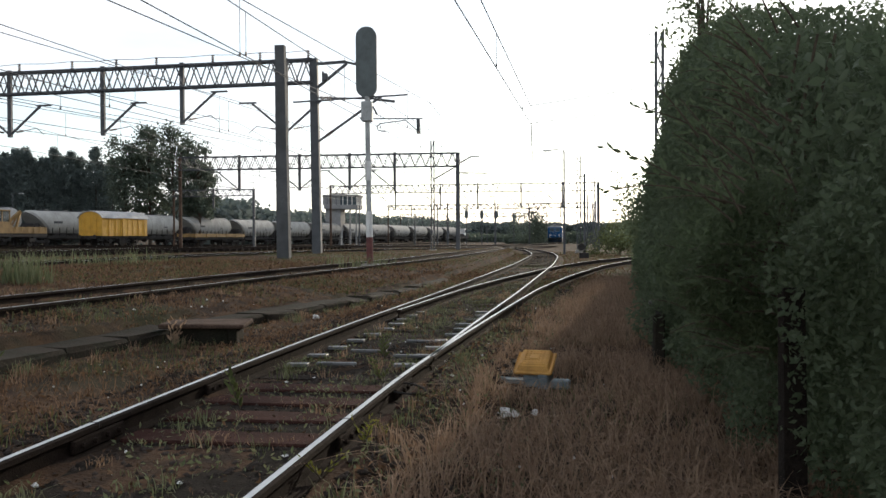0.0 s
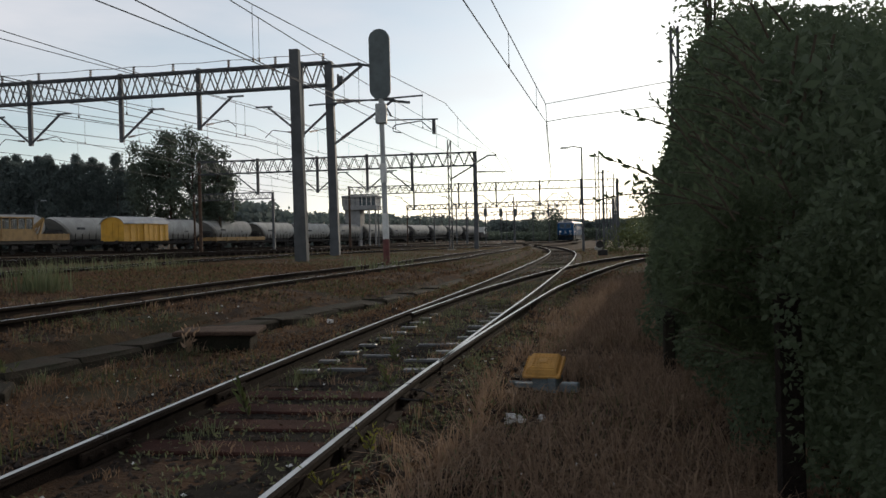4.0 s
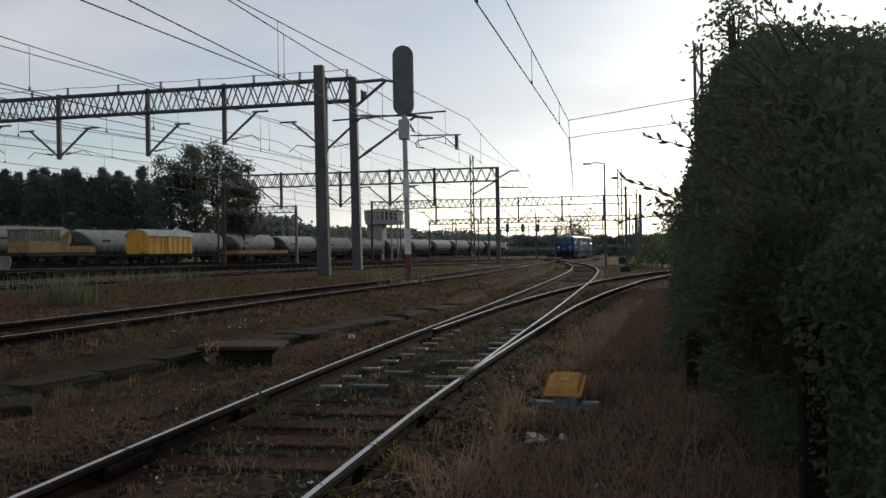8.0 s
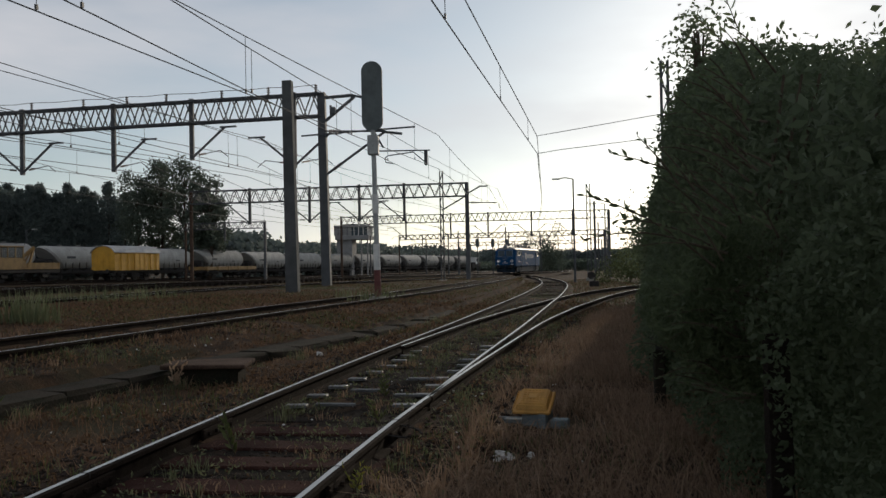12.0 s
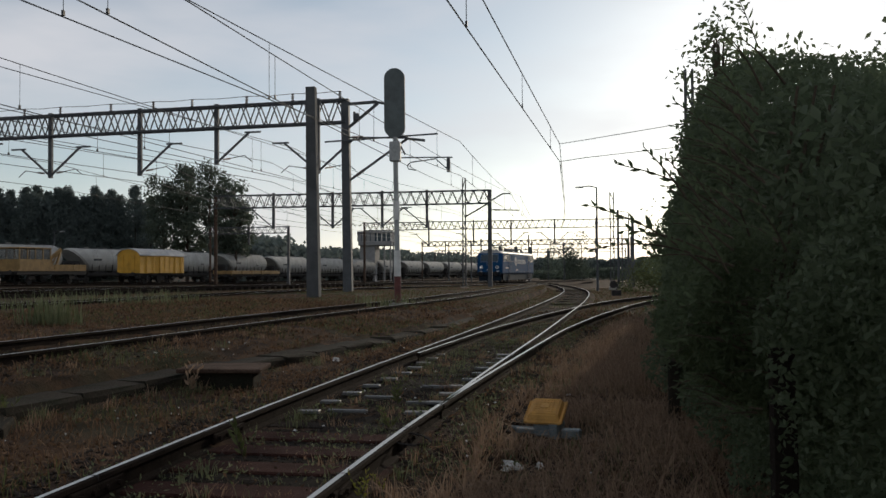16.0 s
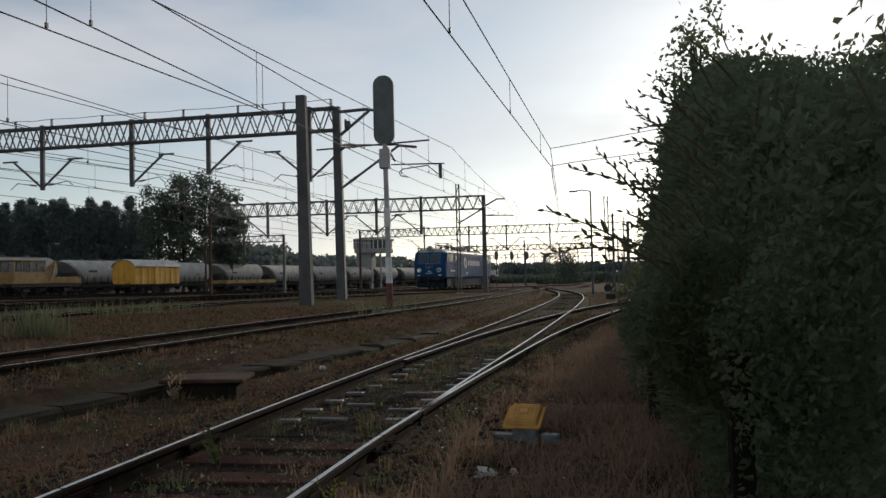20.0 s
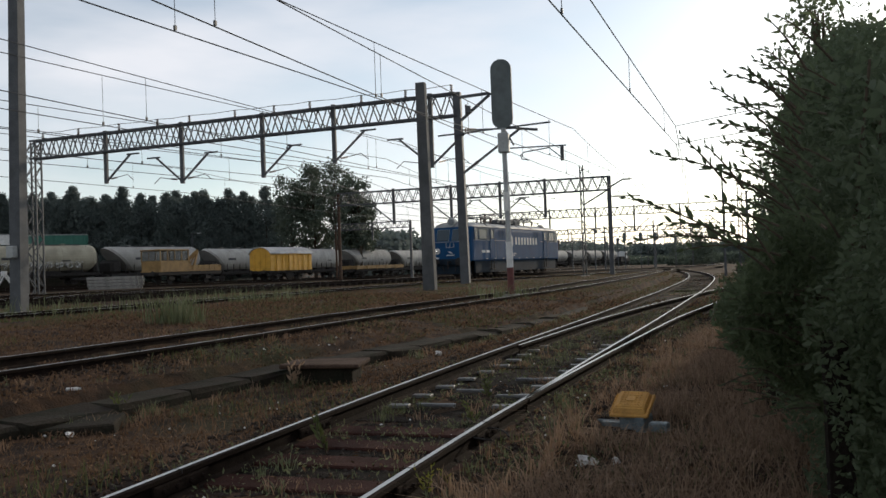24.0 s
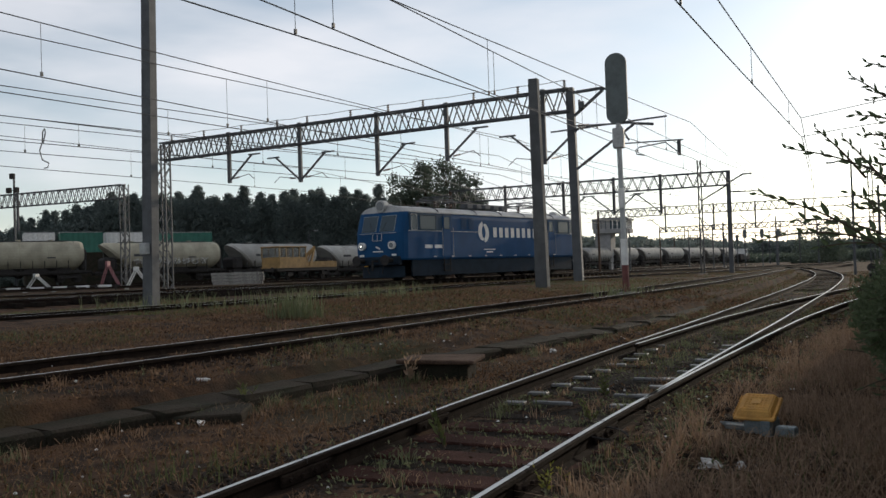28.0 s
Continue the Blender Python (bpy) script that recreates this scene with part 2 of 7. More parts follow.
# leaf green raised, with the haze of distance mixed into its colour
M_POPLAR = leaf_material("hazed_poplar_leaves", (0.075, 0.10, 0.075), (0.12, 0.145, 0.11), 0.4)
# needle green made paler and bluer: haze over the far wood, put into colour
M_PINE = leaf_material("hazed_pine_needles", (0.11, 0.14, 0.135), (0.15, 0.18, 0.165), 0.45)
# drier straw tone, raised further to include glare on the grass beside the hedge
M_DRY = leaf_material("dry_grass", (0.20, 0.127, 0.083), (0.36, 0.25, 0.166), 0.4, 0.8)
M_DRY_SHORT = leaf_material("short_dry_grass", (0.10, 0.055, 0.031), (0.21, 0.13, 0.074), 0.3, 0.85)
M_PALE_WEED = leaf_material("pale_green_weed", (0.10, 0.125, 0.06), (0.19, 0.20, 0.11), 0.35, 0.7)
M_LITTER = leaf_material("dead_leaf_litter", (0.028, 0.016, 0.010), (0.23, 0.140, 0.08), 0.25, 0.95)
M_GRASS = leaf_material("green_grass", (0.055, 0.072, 0.026), (0.12, 0.135, 0.05), 0.3, 0.7)
M_YLEAF = leaf_material("yellowing_weed_leaves", (0.30, 0.25, 0.04), (0.16, 0.19, 0.04), 0.3)


def glass_material(name, color, rough=0.08):
    m = bpy.data.materials.new(name)
    m.use_nodes = True
    b = m.node_tree.nodes["Principled BSDF"]
    b.inputs["Base Color"].default_value = (*color, 1)
    b.inputs["Roughness"].default_value = rough
    b.inputs["Specular IOR Level"].default_value = 0.35
    return m


M_GLASS = glass_material("dusty_window_glass", (0.04, 0.06, 0.075), 0.2)
M_PANE = bpy.data.materials.new("clear_cab_glass")
M_PANE.use_nodes = True
pn, pl = M_PANE.node_tree.nodes, M_PANE.node_tree.links
p_mix, p_clear = pn.new("ShaderNodeMixShader"), pn.new("ShaderNodeBsdfTransparent")
pn["Principled BSDF"].inputs["Base Color"].default_value = (0.06, 0.07, 0.07, 1)
pn["Principled BSDF"].inputs["Roughness"].default_value = 0.1
p_mix.inputs[0].default_value = 0.72
pl.new(pn["Principled BSDF"].outputs[0], p_mix.inputs[1])
pl.new(p_clear.outputs[0], p_mix.inputs[2])
pl.new(p_mix.outputs[0], pn["Material Output"].inputs[0])
M_LENS = glass_material("headlamp_lens", (0.16, 0.17, 0.18), 0.25)
M_GLOW = bpy.data.materials.new("lit_headlamp")
M_GLOW.use_nodes = True
M_GLOW.node_tree.nodes["Principled BSDF"].inputs["Emission Color"].default_value = (1.0, 0.95, 0.85, 1)
M_GLOW.node_tree.nodes["Principled BSDF"].inputs["Emission Strength"].default_value = 1.6


# ---- mesh helpers ----
def link_mesh(name, bm, mat, smooth=False):
    me = bpy.data.meshes.new(name)
    bm.to_mesh(me)
    bm.free()
    for mm in (mat if isinstance(mat, (list, tuple)) else [mat]):
        me.materials.append(mm)
    if smooth:
        me.shade_smooth()
    return new(name, me)


def part(name, bm, mat, parent, label="", smooth=False):
    ob = link_mesh(name, bm, mat, smooth)
    ob.parent = parent
    if label:
        tagged(ob, label)
    return ob


def piece(name, me, parent, m):
    """An object of its own on a shared mesh."""
    ob = new(name, me)
    ob.parent = parent
    ob.matrix_basis = m
    return ob


def thing(name, label, category, m=None, group="", kind=""):
    ob = new(name)
    ob.empty_display_size = 0.2
    if m is not None:
        ob.matrix_basis = m
    return tagged(ob, label, category, group, kind)


def box(bm, cx, cy, cz, sx, sy, sz, bevel=0.0, rot=None, mi=0):
    """A box of the given size round its centre."""
    r = bmesh.ops.create_cube(bm, size=1.0)
    vs = r["verts"]
    for v in vs:
        v.co = Vector((v.co.x * sx, v.co.y * sy, v.co.z * sz))
    if bevel:
        es = list({e for v in vs for e in v.link_edges})
        g = bmesh.ops.bevel(bm, geom=es, offset=bevel, segments=1, affect="EDGES")
        vs = list({v for f in g["faces"] for v in f.verts} | {v for v in vs if v.is_valid})
    m = Matrix.Translation((cx, cy, cz)) @ (rot.to_4x4() if rot else Matrix())
    for v in vs:
        v.co = m @ v.co
    if mi:
        for f in {f for v in vs for f in v.link_faces}:
            f.material_index = mi
    return bm


def bar(bm, a, b, w=0.05, h=None, sides=4, mi=0, up=(0, 0, 1), w2=None):
    """A straight bar from a to b with a square or round section."""
    a, b = Vector(a), Vector(b)
    d = b - a
    if d.length < 1e-6:
        return bm
    z = d.normalized()
    u = Vector(up)
    if abs(z.dot(u)) > 0.98:
        u = Vector((0, 1, 0))
    x = z.cross(u).normalized()
    y = x.cross(z).normalized()
    h = h or w
    k2 = (w2 / w) if w2 else 1.0
    ring = []
    for end, k in ((a, 1.0), (b, k2)):
        r = []
        for i in range(sides):
            t = 2 * math.pi * (i + 0.5) / sides
            s = math.sqrt(2) if sides == 4 else 1.0
            r.append(bm.verts.new(end + x * (math.cos(t) * w / 2 * s * k) + y * (math.sin(t) * h / 2 * s * k)))
        ring.append(r)
    fs = [bm.faces.new((ring[0][i], ring[0][(i + 1) % sides], ring[1][(i + 1) % sides], ring[1][i])) for i in range(sides)]
    fs.append(bm.faces.new(ring[0][::-1]))
    fs.append(bm.faces.new(ring[1]))
    for f in fs:
        f.material_index = mi
    return bm


def tube(bm, pts, r, sides=6, mi=0, r2=None):
    """A round rod along points; it may taper."""
    pts = [Vector(p) for p in pts]
    rings = []
    for i, p in enumerate(pts):
        d = (pts[min(i + 1, len(pts) - 1)] - pts[max(i - 1, 0)]).normalized()
        u = Vector((0, 0, 1)) if abs(d.z) < 0.95 else Vector((0, 1, 0))
        x = d.cross(u).normalized()
        y = x.cross(d)
        rr = r if r2 is None else r + (r2 - r) * i / max(1, len(pts) - 1)
        rings.append([bm.verts.new(p + (x * math.cos(2 * math.pi * k / sides) + y * math.sin(2 * math.pi * k / sides)) * rr) for k in range(sides)])
    for a, b in zip(rings, rings[1:]):
        for k in range(sides):
            f = bm.faces.new((a[k], a[(k + 1) % sides], b[(k + 1) % sides], b[k]))
            f.material_index = mi
    for r_, rev in ((rings[0], True), (rings[-1], False)):
        f = bm.faces.new(r_[::-1] if rev else r_)
        f.material_index = mi
    return bm


def disc(bm, c, axis, r, depth, sides=20, mi=0):
    """A short round drum round c along axis."""
    a = Vector(axis).normalized() * depth / 2
    return tube(bm, [Vector(c) - a, Vector(c) + a], r, sides, mi)


def lerp_curve(pts):
    """A smooth curve x(y) (or more columns) through points given by rising y."""
    arr = np.array(pts, float)
    ys = arr[:, 1]
    dense = np.linspace(ys[0], ys[-1], 600)
    xs = np.interp(dense, ys, arr[:, 0])
    k = 25
    pad = np.concatenate([xs[0] - (xs[1] - xs[0]) * np.arange(k, 0, -1), xs, xs[-1] + (xs[-1] - xs[-2]) * np.arange(1, k + 1)])
    ker = np.hanning(2 * k + 3)[1:-1]
    sm = np.convolve(pad, ker / ker.sum(), "same")[k:-k]
    return lambda y: float(np.interp(y, dense, sm)) if dense[0] <= y <= dense[-1] else (
        float(sm[0] + (y - dense[0]) * (sm[1] - sm[0]) / (dense[1] - dense[0])) if y < dense[0] else float(sm[-1] + (y - dense[-1]) * (sm[-1] - sm[-2]) / (dense[-1] - dense[-2])))

# ---- plan of the tracks: centre lines x(y), rail-head heights ----
T1 = lerp_curve([(-1.75, -6), (-1.66, 2), (-1.6, 3.8), (-1.46, 6), (-1.26, 8.3), (-0.92, 11.5), (-0.62, 14), (0.05, 21.5), (1.12, 33), (1.95, 45), (2.45, 58), (2.7, 76), (2.5, 104), (2.0, 125), (1.4, 150), (1.0, 210)])
TD = lerp_curve([(-1.62, 3.8), (-1.42, 6.4), (-1.13, 8.8), (-0.85, 11), (-0.02, 17.2), (0.98, 22.8), (2.75, 31), (4.2, 36), (6.3, 42), (8.7, 48), (12, 55)])
T2 = lerp_curve([(-9.2, -2), (-7.3, 5), (-6.7, 7.9), (-6.38, 10), (-6.1, 12.4), (-5.5, 17.8), (-4.82, 22.3), (-4.2, 26), (-3.25, 32), (-1.9, 47), (-1.3, 70), (-1.0, 90), (0.2, 130), (2.5, 175)])
TA = lerp_curve([(-21.5, 4), (-17.0, 14), (-14.9, 20), (-13.6, 28), (-12.4, 37), (-9.3, 49), (-6.9, 60), (-4.6, 80), (-2.6, 110), (0.5, 150)])
TB = lerp_curve([(-29.6, 2), (-22.6, 20), (-19.68, 30), (-17.88, 37.5), (-15.84, 46), (-13.97, 54), (-12.11, 63), (-10.37, 72), (-8.63, 82), (-6.73, 93), (-4.97, 103), (-3.06, 113), (-0.83, 124), (1.23, 134), (3.51, 145), (5.61, 155), (8.77, 170), (12.5, 215)])
TC = lerp_curve([(-40, 8), (-31, 26), (-26.3, 40), (-22.4, 55), (-19.5, 70), (-17, 90), (-14, 120), (-11, 170), (-9, 230)])
TE = lerp_curve([(-46, 14), (-38, 32), (-32.5, 50), (-28.5, 70), (-26, 95), (-24, 140), (-21, 230)])
TW = lerp_curve([(-58, 20), (-52.5, 40), (-47.6, 60), (-45.0, 73.5), (-42.3, 90), (-38.9, 108), (-35.7, 122), (-31, 145), (-22, 185), (-12, 235)])
TS = lerp_curve([(-82, 49), (-74.5, 58.5), (-67.4, 69.5), (-60.2, 82), (-56.5, 95.6), (-52.6, 109), (-48.6, 122.2), (-45.5, 136.6), (-42.3, 150.5), (-35.9, 178), (-29.6, 205.6), (-23.2, 233.4), (-16.6, 262), (-7.5, 300)])
Z1, Z2, ZY, ZB, ZW = 0.0, 0.25, 0.40, 0.57, 0.58
kerb_x = lerp_curve([(-7.3, -0.5), (-5.6, 3.2), (-4.45, 6.6), (-4.02, 8.85), (-3.42, 11.4), (-2.5, 15.3), (-1.75, 20), (-1.35, 24.5)])


def fall(y):
    """How far the yard drops away in the distance."""
    return float(np.interp(y, [40, 50, 61, 77, 93, 108, 124, 150, 260], [0, -0.05, -0.14, -0.30, -0.43, -0.62, -0.72, -0.95, -1.15]))


def ground_z(x, y):
    """Height of the soil: low by the near track, a step up behind the concrete kerb, gently rising to the yard."""
    u = T1(min(max(y, -6), 180)) - x
    if -0.74 < u < 0.74:
        base = -0.165
    elif u < 1.6:
        base = -0.125 if u > -1.42 and y < 60 else -0.19 - (0.06 * min(1.0, max(0.0, (y - 6.2) / 0.4)) if y < 9 else 0.0)
    else:
        k0 = T1(max(y, -6)) - kerb_x(max(y, -0.5)) if y < 24.5 else 1.65
        if u < k0 + 0.42:
            base = -0.17
        elif u < k0 + 0.56:
            base = -0.17 + 0.13 * (u - k0 - 0.42) / 0.14 - max(0.0, min(y, 24) - 12) * 0.009
        else:
            d2 = T2(min(max(y, -2), 170)) - x
            if d2 < -1.2:
                base = -0.03 + 0.06 * min(1, max(0, (u - k0 - 0.7) / 1.5))
            else:
                base = 0.06 + 0.21 * min(1, max(0, (d2 + 1.2) / 6.0))
            db = abs(TB(min(max(y, 2), 215)) - x)
            if db < 2.6:
                base = max(base, 0.33 - 0.12 * max(0.0, db - 1.4) / 1.2)
            if abs(d2) < 0.70:
                base = 0.085
            elif abs(d2) < 2.0:
                base = max(base, 0.135 - 0.08 * max(0.0, abs(d2) - 1.3) / 0.7)
    return base + fall(y)


def add_ground():
    """One sheet to the horizon, fine near the camera."""
    xs = sorted({*np.linspace(-14, 6, 141).round(3), *np.linspace(-60, -14, 60).round(3), *np.linspace(6, 30, 20).round(3), -2500.0, -1200.0, -600.0, -300.0, -160.0, -100.0, -80.0, 50.0, 90.0, 160.0, 300.0, 600.0, 1200.0, 2500.0})
    ys = sorted({*np.linspace(-6, 26, 129).round(3), *np.linspace(26, 70, 70).round(3), *np.linspace(70, 220, 60).round(3), -2500.0, -800.0, -200.0, -60.0, -20.0, -10.0, 300.0, 450.0, 700.0, 1200.0, 2500.0})
    verts, faces = [], []
    for y in ys:
        for x in xs:
            z = ground_z(x, y)
            near = -14 < x < 6 and -6 < y < 26
            z += noise.noise((x * 0.8, y * 0.8, 0)) * 0.025 + (noise.noise((x * 4, y * 4, 3)) * 0.014 if near else 0)
            if abs(x) > 300 or y > 450 or y < -60:
                z = -1.15 if y > 450 else 0.0
            verts.append((x, y, z))
    nx = len(xs)
    for j in range(len(ys) - 1):
        for i in range(nx - 1):
            a = j * nx + i
            faces.append((a, a + 1, a + 1 + nx, a + nx))
    me = bpy.data.meshes.new("ground")
    me.from_pydata(verts, [], faces)
    me.materials.append(M_GROUND)
    me.shade_smooth()
    tagged(new("ground", me), "sandy trackside soil with dry litter and moss", "ground", kind="structure")


add_ground()

# ---- rails ----
RAIL = [(-0.035, -0.009), (-0.017, 0.0), (0.017, 0.0), (0.035, -0.009), (0.035, -0.036), (0.010, -0.05), (0.009, -0.125), (0.062, -0.14), (0.066, -0.152), (-0.066, -0.152), (-0.062, -0.14), (-0.009, -0.125), (-0.010, -0.05), (-0.035, -0.036)]


def along(curve, offset, y0, y1, step):
    """Points of the line that runs beside a centre line, with the way across it."""
    out = []
    y = y0
    while True:
        y = min(y, y1)
        dx = (curve(y + 0.2) - curve(y - 0.2)) / 0.4
        d = Vector((dx, 1, 0)).normalized()
        across = Vector((d.y, -d.x, 0))
        p = Vector((curve(y), y, 0)) + across * offset
        out.append((p, across))
        if y >= y1:
            return out
        y += step(y) if callable(step) else step


RAIL_WORN = [(-0.035, -0.006), (-0.032, 0.0), (0.032, 0.0), (0.035, -0.006)] + RAIL[4:]


def rail_mesh(bm, stations, z, profile=RAIL):
    rings = []
    for p, across in stations:
        rings.append([bm.verts.new((p.x + across.x * a, p.y + across.y * a, z + h + fall(p.y))) for a, h in profile])
    n = len(profile)
    for r, q in zip(rings, rings[1:]):
        for k in range(n):
            f = bm.faces.new((r[k], q[k], q[(k + 1) % n], r[(k + 1) % n]))
            f.material_index = 1 if k == 1 else 0
    bm.faces.new(rings[0])
    bm.faces.new(rings[-1][::-1])


def stepper(y):
    return 0.5 if y < 25 else (1.5 if y < 70 else 5)


def add_rail(name, curve, offset, y0, y1, z, parent, dull=False, label="", worn=False):
    bm = bmesh.new()
    rail_mesh(bm, along(curve, offset, y0, y1, stepper), z, RAIL_WORN if worn else RAIL)
    return part(name, bm, [M_RAIL, M_RAIL_SIDE if dull else M_RAIL_TOP], parent, label)


def sleeper_mesh(name, length, mat, width=0.25, height=0.16):
    bm = bmesh.new()
    box(bm, 0, 0, -height / 2, length, width, height, 0.012)
    me = bpy.data.meshes.new(name)
    bm.to_mesh(me)
    bm.free()
    me.materials.append(mat)
    return me


def lay_sleepers(curve, y0, y1, z, parent, me, spacing=0.62, jitter=0.02):
    """Sleepers one by one, square to the track."""
    y = y0
    while y < y1:
        dx = (curve(y + 0.2) - curve(y - 0.2)) / 0.4
        a = -math.degrees(math.atan(dx)) + random.uniform(-0.8, 0.8)
        piece("sleeper", me, parent, pose(curve(y), y, z + fall(y) + random.uniform(-jitter, jitter), 0, 0, a))
        y += spacing * math.cos(math.atan(dx)) + random.uniform(-0.02, 0.02)


def add_bed(curve, y0, y1, z, parent, half=0.72):
    """The ballast bed: a low ribbon with sloping edges, rough on top."""
    bm = bmesh.new()
    rings = []
    for p, across in along(curve, 0.0, y0, y1, lambda y: 0.35 if y < 26 else (1.2 if y < 70 else 5)):
        ring = []
        for a in (-half - 0.2, -half, -0.55, -0.3, 0.0, 0.3, 0.55, half, half + 0.2):
            q = p + across * a
            edge = abs(a) > half + 0.01
            h = -0.12 if edge else 0.0
            ring.append(bm.verts.new((q.x, q.y, z + h + fall(q.y) + noise.noise((q.x * 2.1, q.y * 2.1, 7.0)) * 0.022)))
        rings.append(ring)
    for r, q in zip(rings, rings[1:]):
        for k in range(len(r) - 1):
            bm.faces.new((r[k], r[k + 1], q[k + 1], q[k]))
    return part("ballast_bed", bm, M_BALLAST, parent, "dark dirty ballast bed", smooth=True)


track_near = thing("turnout_track", "dark timber-sleepered turnout with shiny worn rails", "railway track", kind="structure")
add_rail("stock_rail", T1, -0.75, -5, 200, Z1, track_near)
add_rail("stock_rail", TD, 0.75, -5, 55, Z1, track_near)
add_rail("switch_blade", T1, 0.75, 7.3, 200, Z1, track_near)
add_rail("switch_blade", TD, -0.75, 12.0, 55, Z1, track_near, True)
add_bed(T1, -4, 120, -0.158, track_near)
track_two = thing("main_track", "straight main line with polished rails in dark ballast", "railway track", kind="structure")
add_rail("rail", T2, -0.75, 0, 175, Z2, track_two)
add_rail("rail", T2, 0.75, 0, 175, Z2, track_two)
add_bed(T2, 1, 170, Z2 - 0.16, track_two)
yard_things = []
for nm, cv, ya, yb, zz in (("yard_track", TA, 4, 150, 0.36), ("yard_track", TB, 2, 210, ZB), ("yard_track", TC, 8, 230, ZY), ("yard_track", TE, 14, 230, ZY), ("siding_track", TW, 22, 230, ZW), ("siding_track", TS, 50, 298, ZW + 0.2)):
    tr = thing(nm, "yard track with worn rails among weeds", "railway track", group="yard tracks", kind="structure")
    yard_things.append(tr)
    for o in (-0.75, 0.75):
        add_rail("rail", cv, o, ya, yb, zz, tr, True, worn=True)
    add_bed(cv, ya, yb, zz - 0.10, tr, 0.70)

# ---- gantries, masts and wires ----
def lattice_beam(bm, a, b, height, depth=0.5, bay=0.8, w=0.09):
    """A box truss between two points at the level of its lower chords."""
    a, b = Vector(a), Vector(b)
    d = b - a
    n = max(4, int(d.length / bay))
    side = Vector((-d.y, d.x, 0)).normalized() * depth / 2
    up = Vector((0, 0, height))
    for s in (side, -side):
        bar(bm, a + s, b + s, w)
        bar(bm, a + s + up, b + s + up, w)
        for i in range(n):
            p, q = a + d * (i / n) + s, a + d * ((i + 1) / n) + s
            mid = (p + q) / 2 + up
            bar(bm, p, mid, w * 0.55)
            bar(bm, mid, q, w * 0.55)
    for i in range(n + 1):
        p = a + d * (i / n)
        bar(bm, p + side, p - side, w * 0.5)
        bar(bm, p + side + up, p - side + up, w * 0.5)


def lattice_post(bm, base, height, width=0.5, depth=0.35, bay=0.7, w=0.08):
    """A four-legged lattice mast."""
    b = Vector(base)
    for sx in (-1, 1):
        for sy in (-1, 1):
            o = Vector((sx * width / 2, sy * depth / 2, 0))
            bar(bm, b + o, b + o + Vector((0, 0, height)), w)
    n = int(height / bay)
    for i in range(n):
        z0, z1 = height * i / n, height * (i + 1) / n
        for sy in (-1, 1):
            s = 1 if i % 2 else -1
            bar(bm, b + Vector((s * width / 2, sy * depth / 2, z0)), b + Vector((-s * width / 2, sy * depth / 2, z1)), w * 0.5)
        for sx in (-1, 1):
            s = 1 if i % 2 else -1
            bar(bm, b + Vector((sx * width / 2, s * depth / 2, z0)), b + Vector((sx * width / 2, -s * depth / 2, z1)), w * 0.5)


def insulator(bm, a, b, r=0.06, n=6):
    a, b = Vector(a), Vector(b)
    d = b - a
    tube(bm, [a, b], r * 0.4, 5)
    for i in range(n):
        c = a + d * ((i + 0.5) / n)
        disc(bm, c, d, r, d.length / n * 0.45, 8)


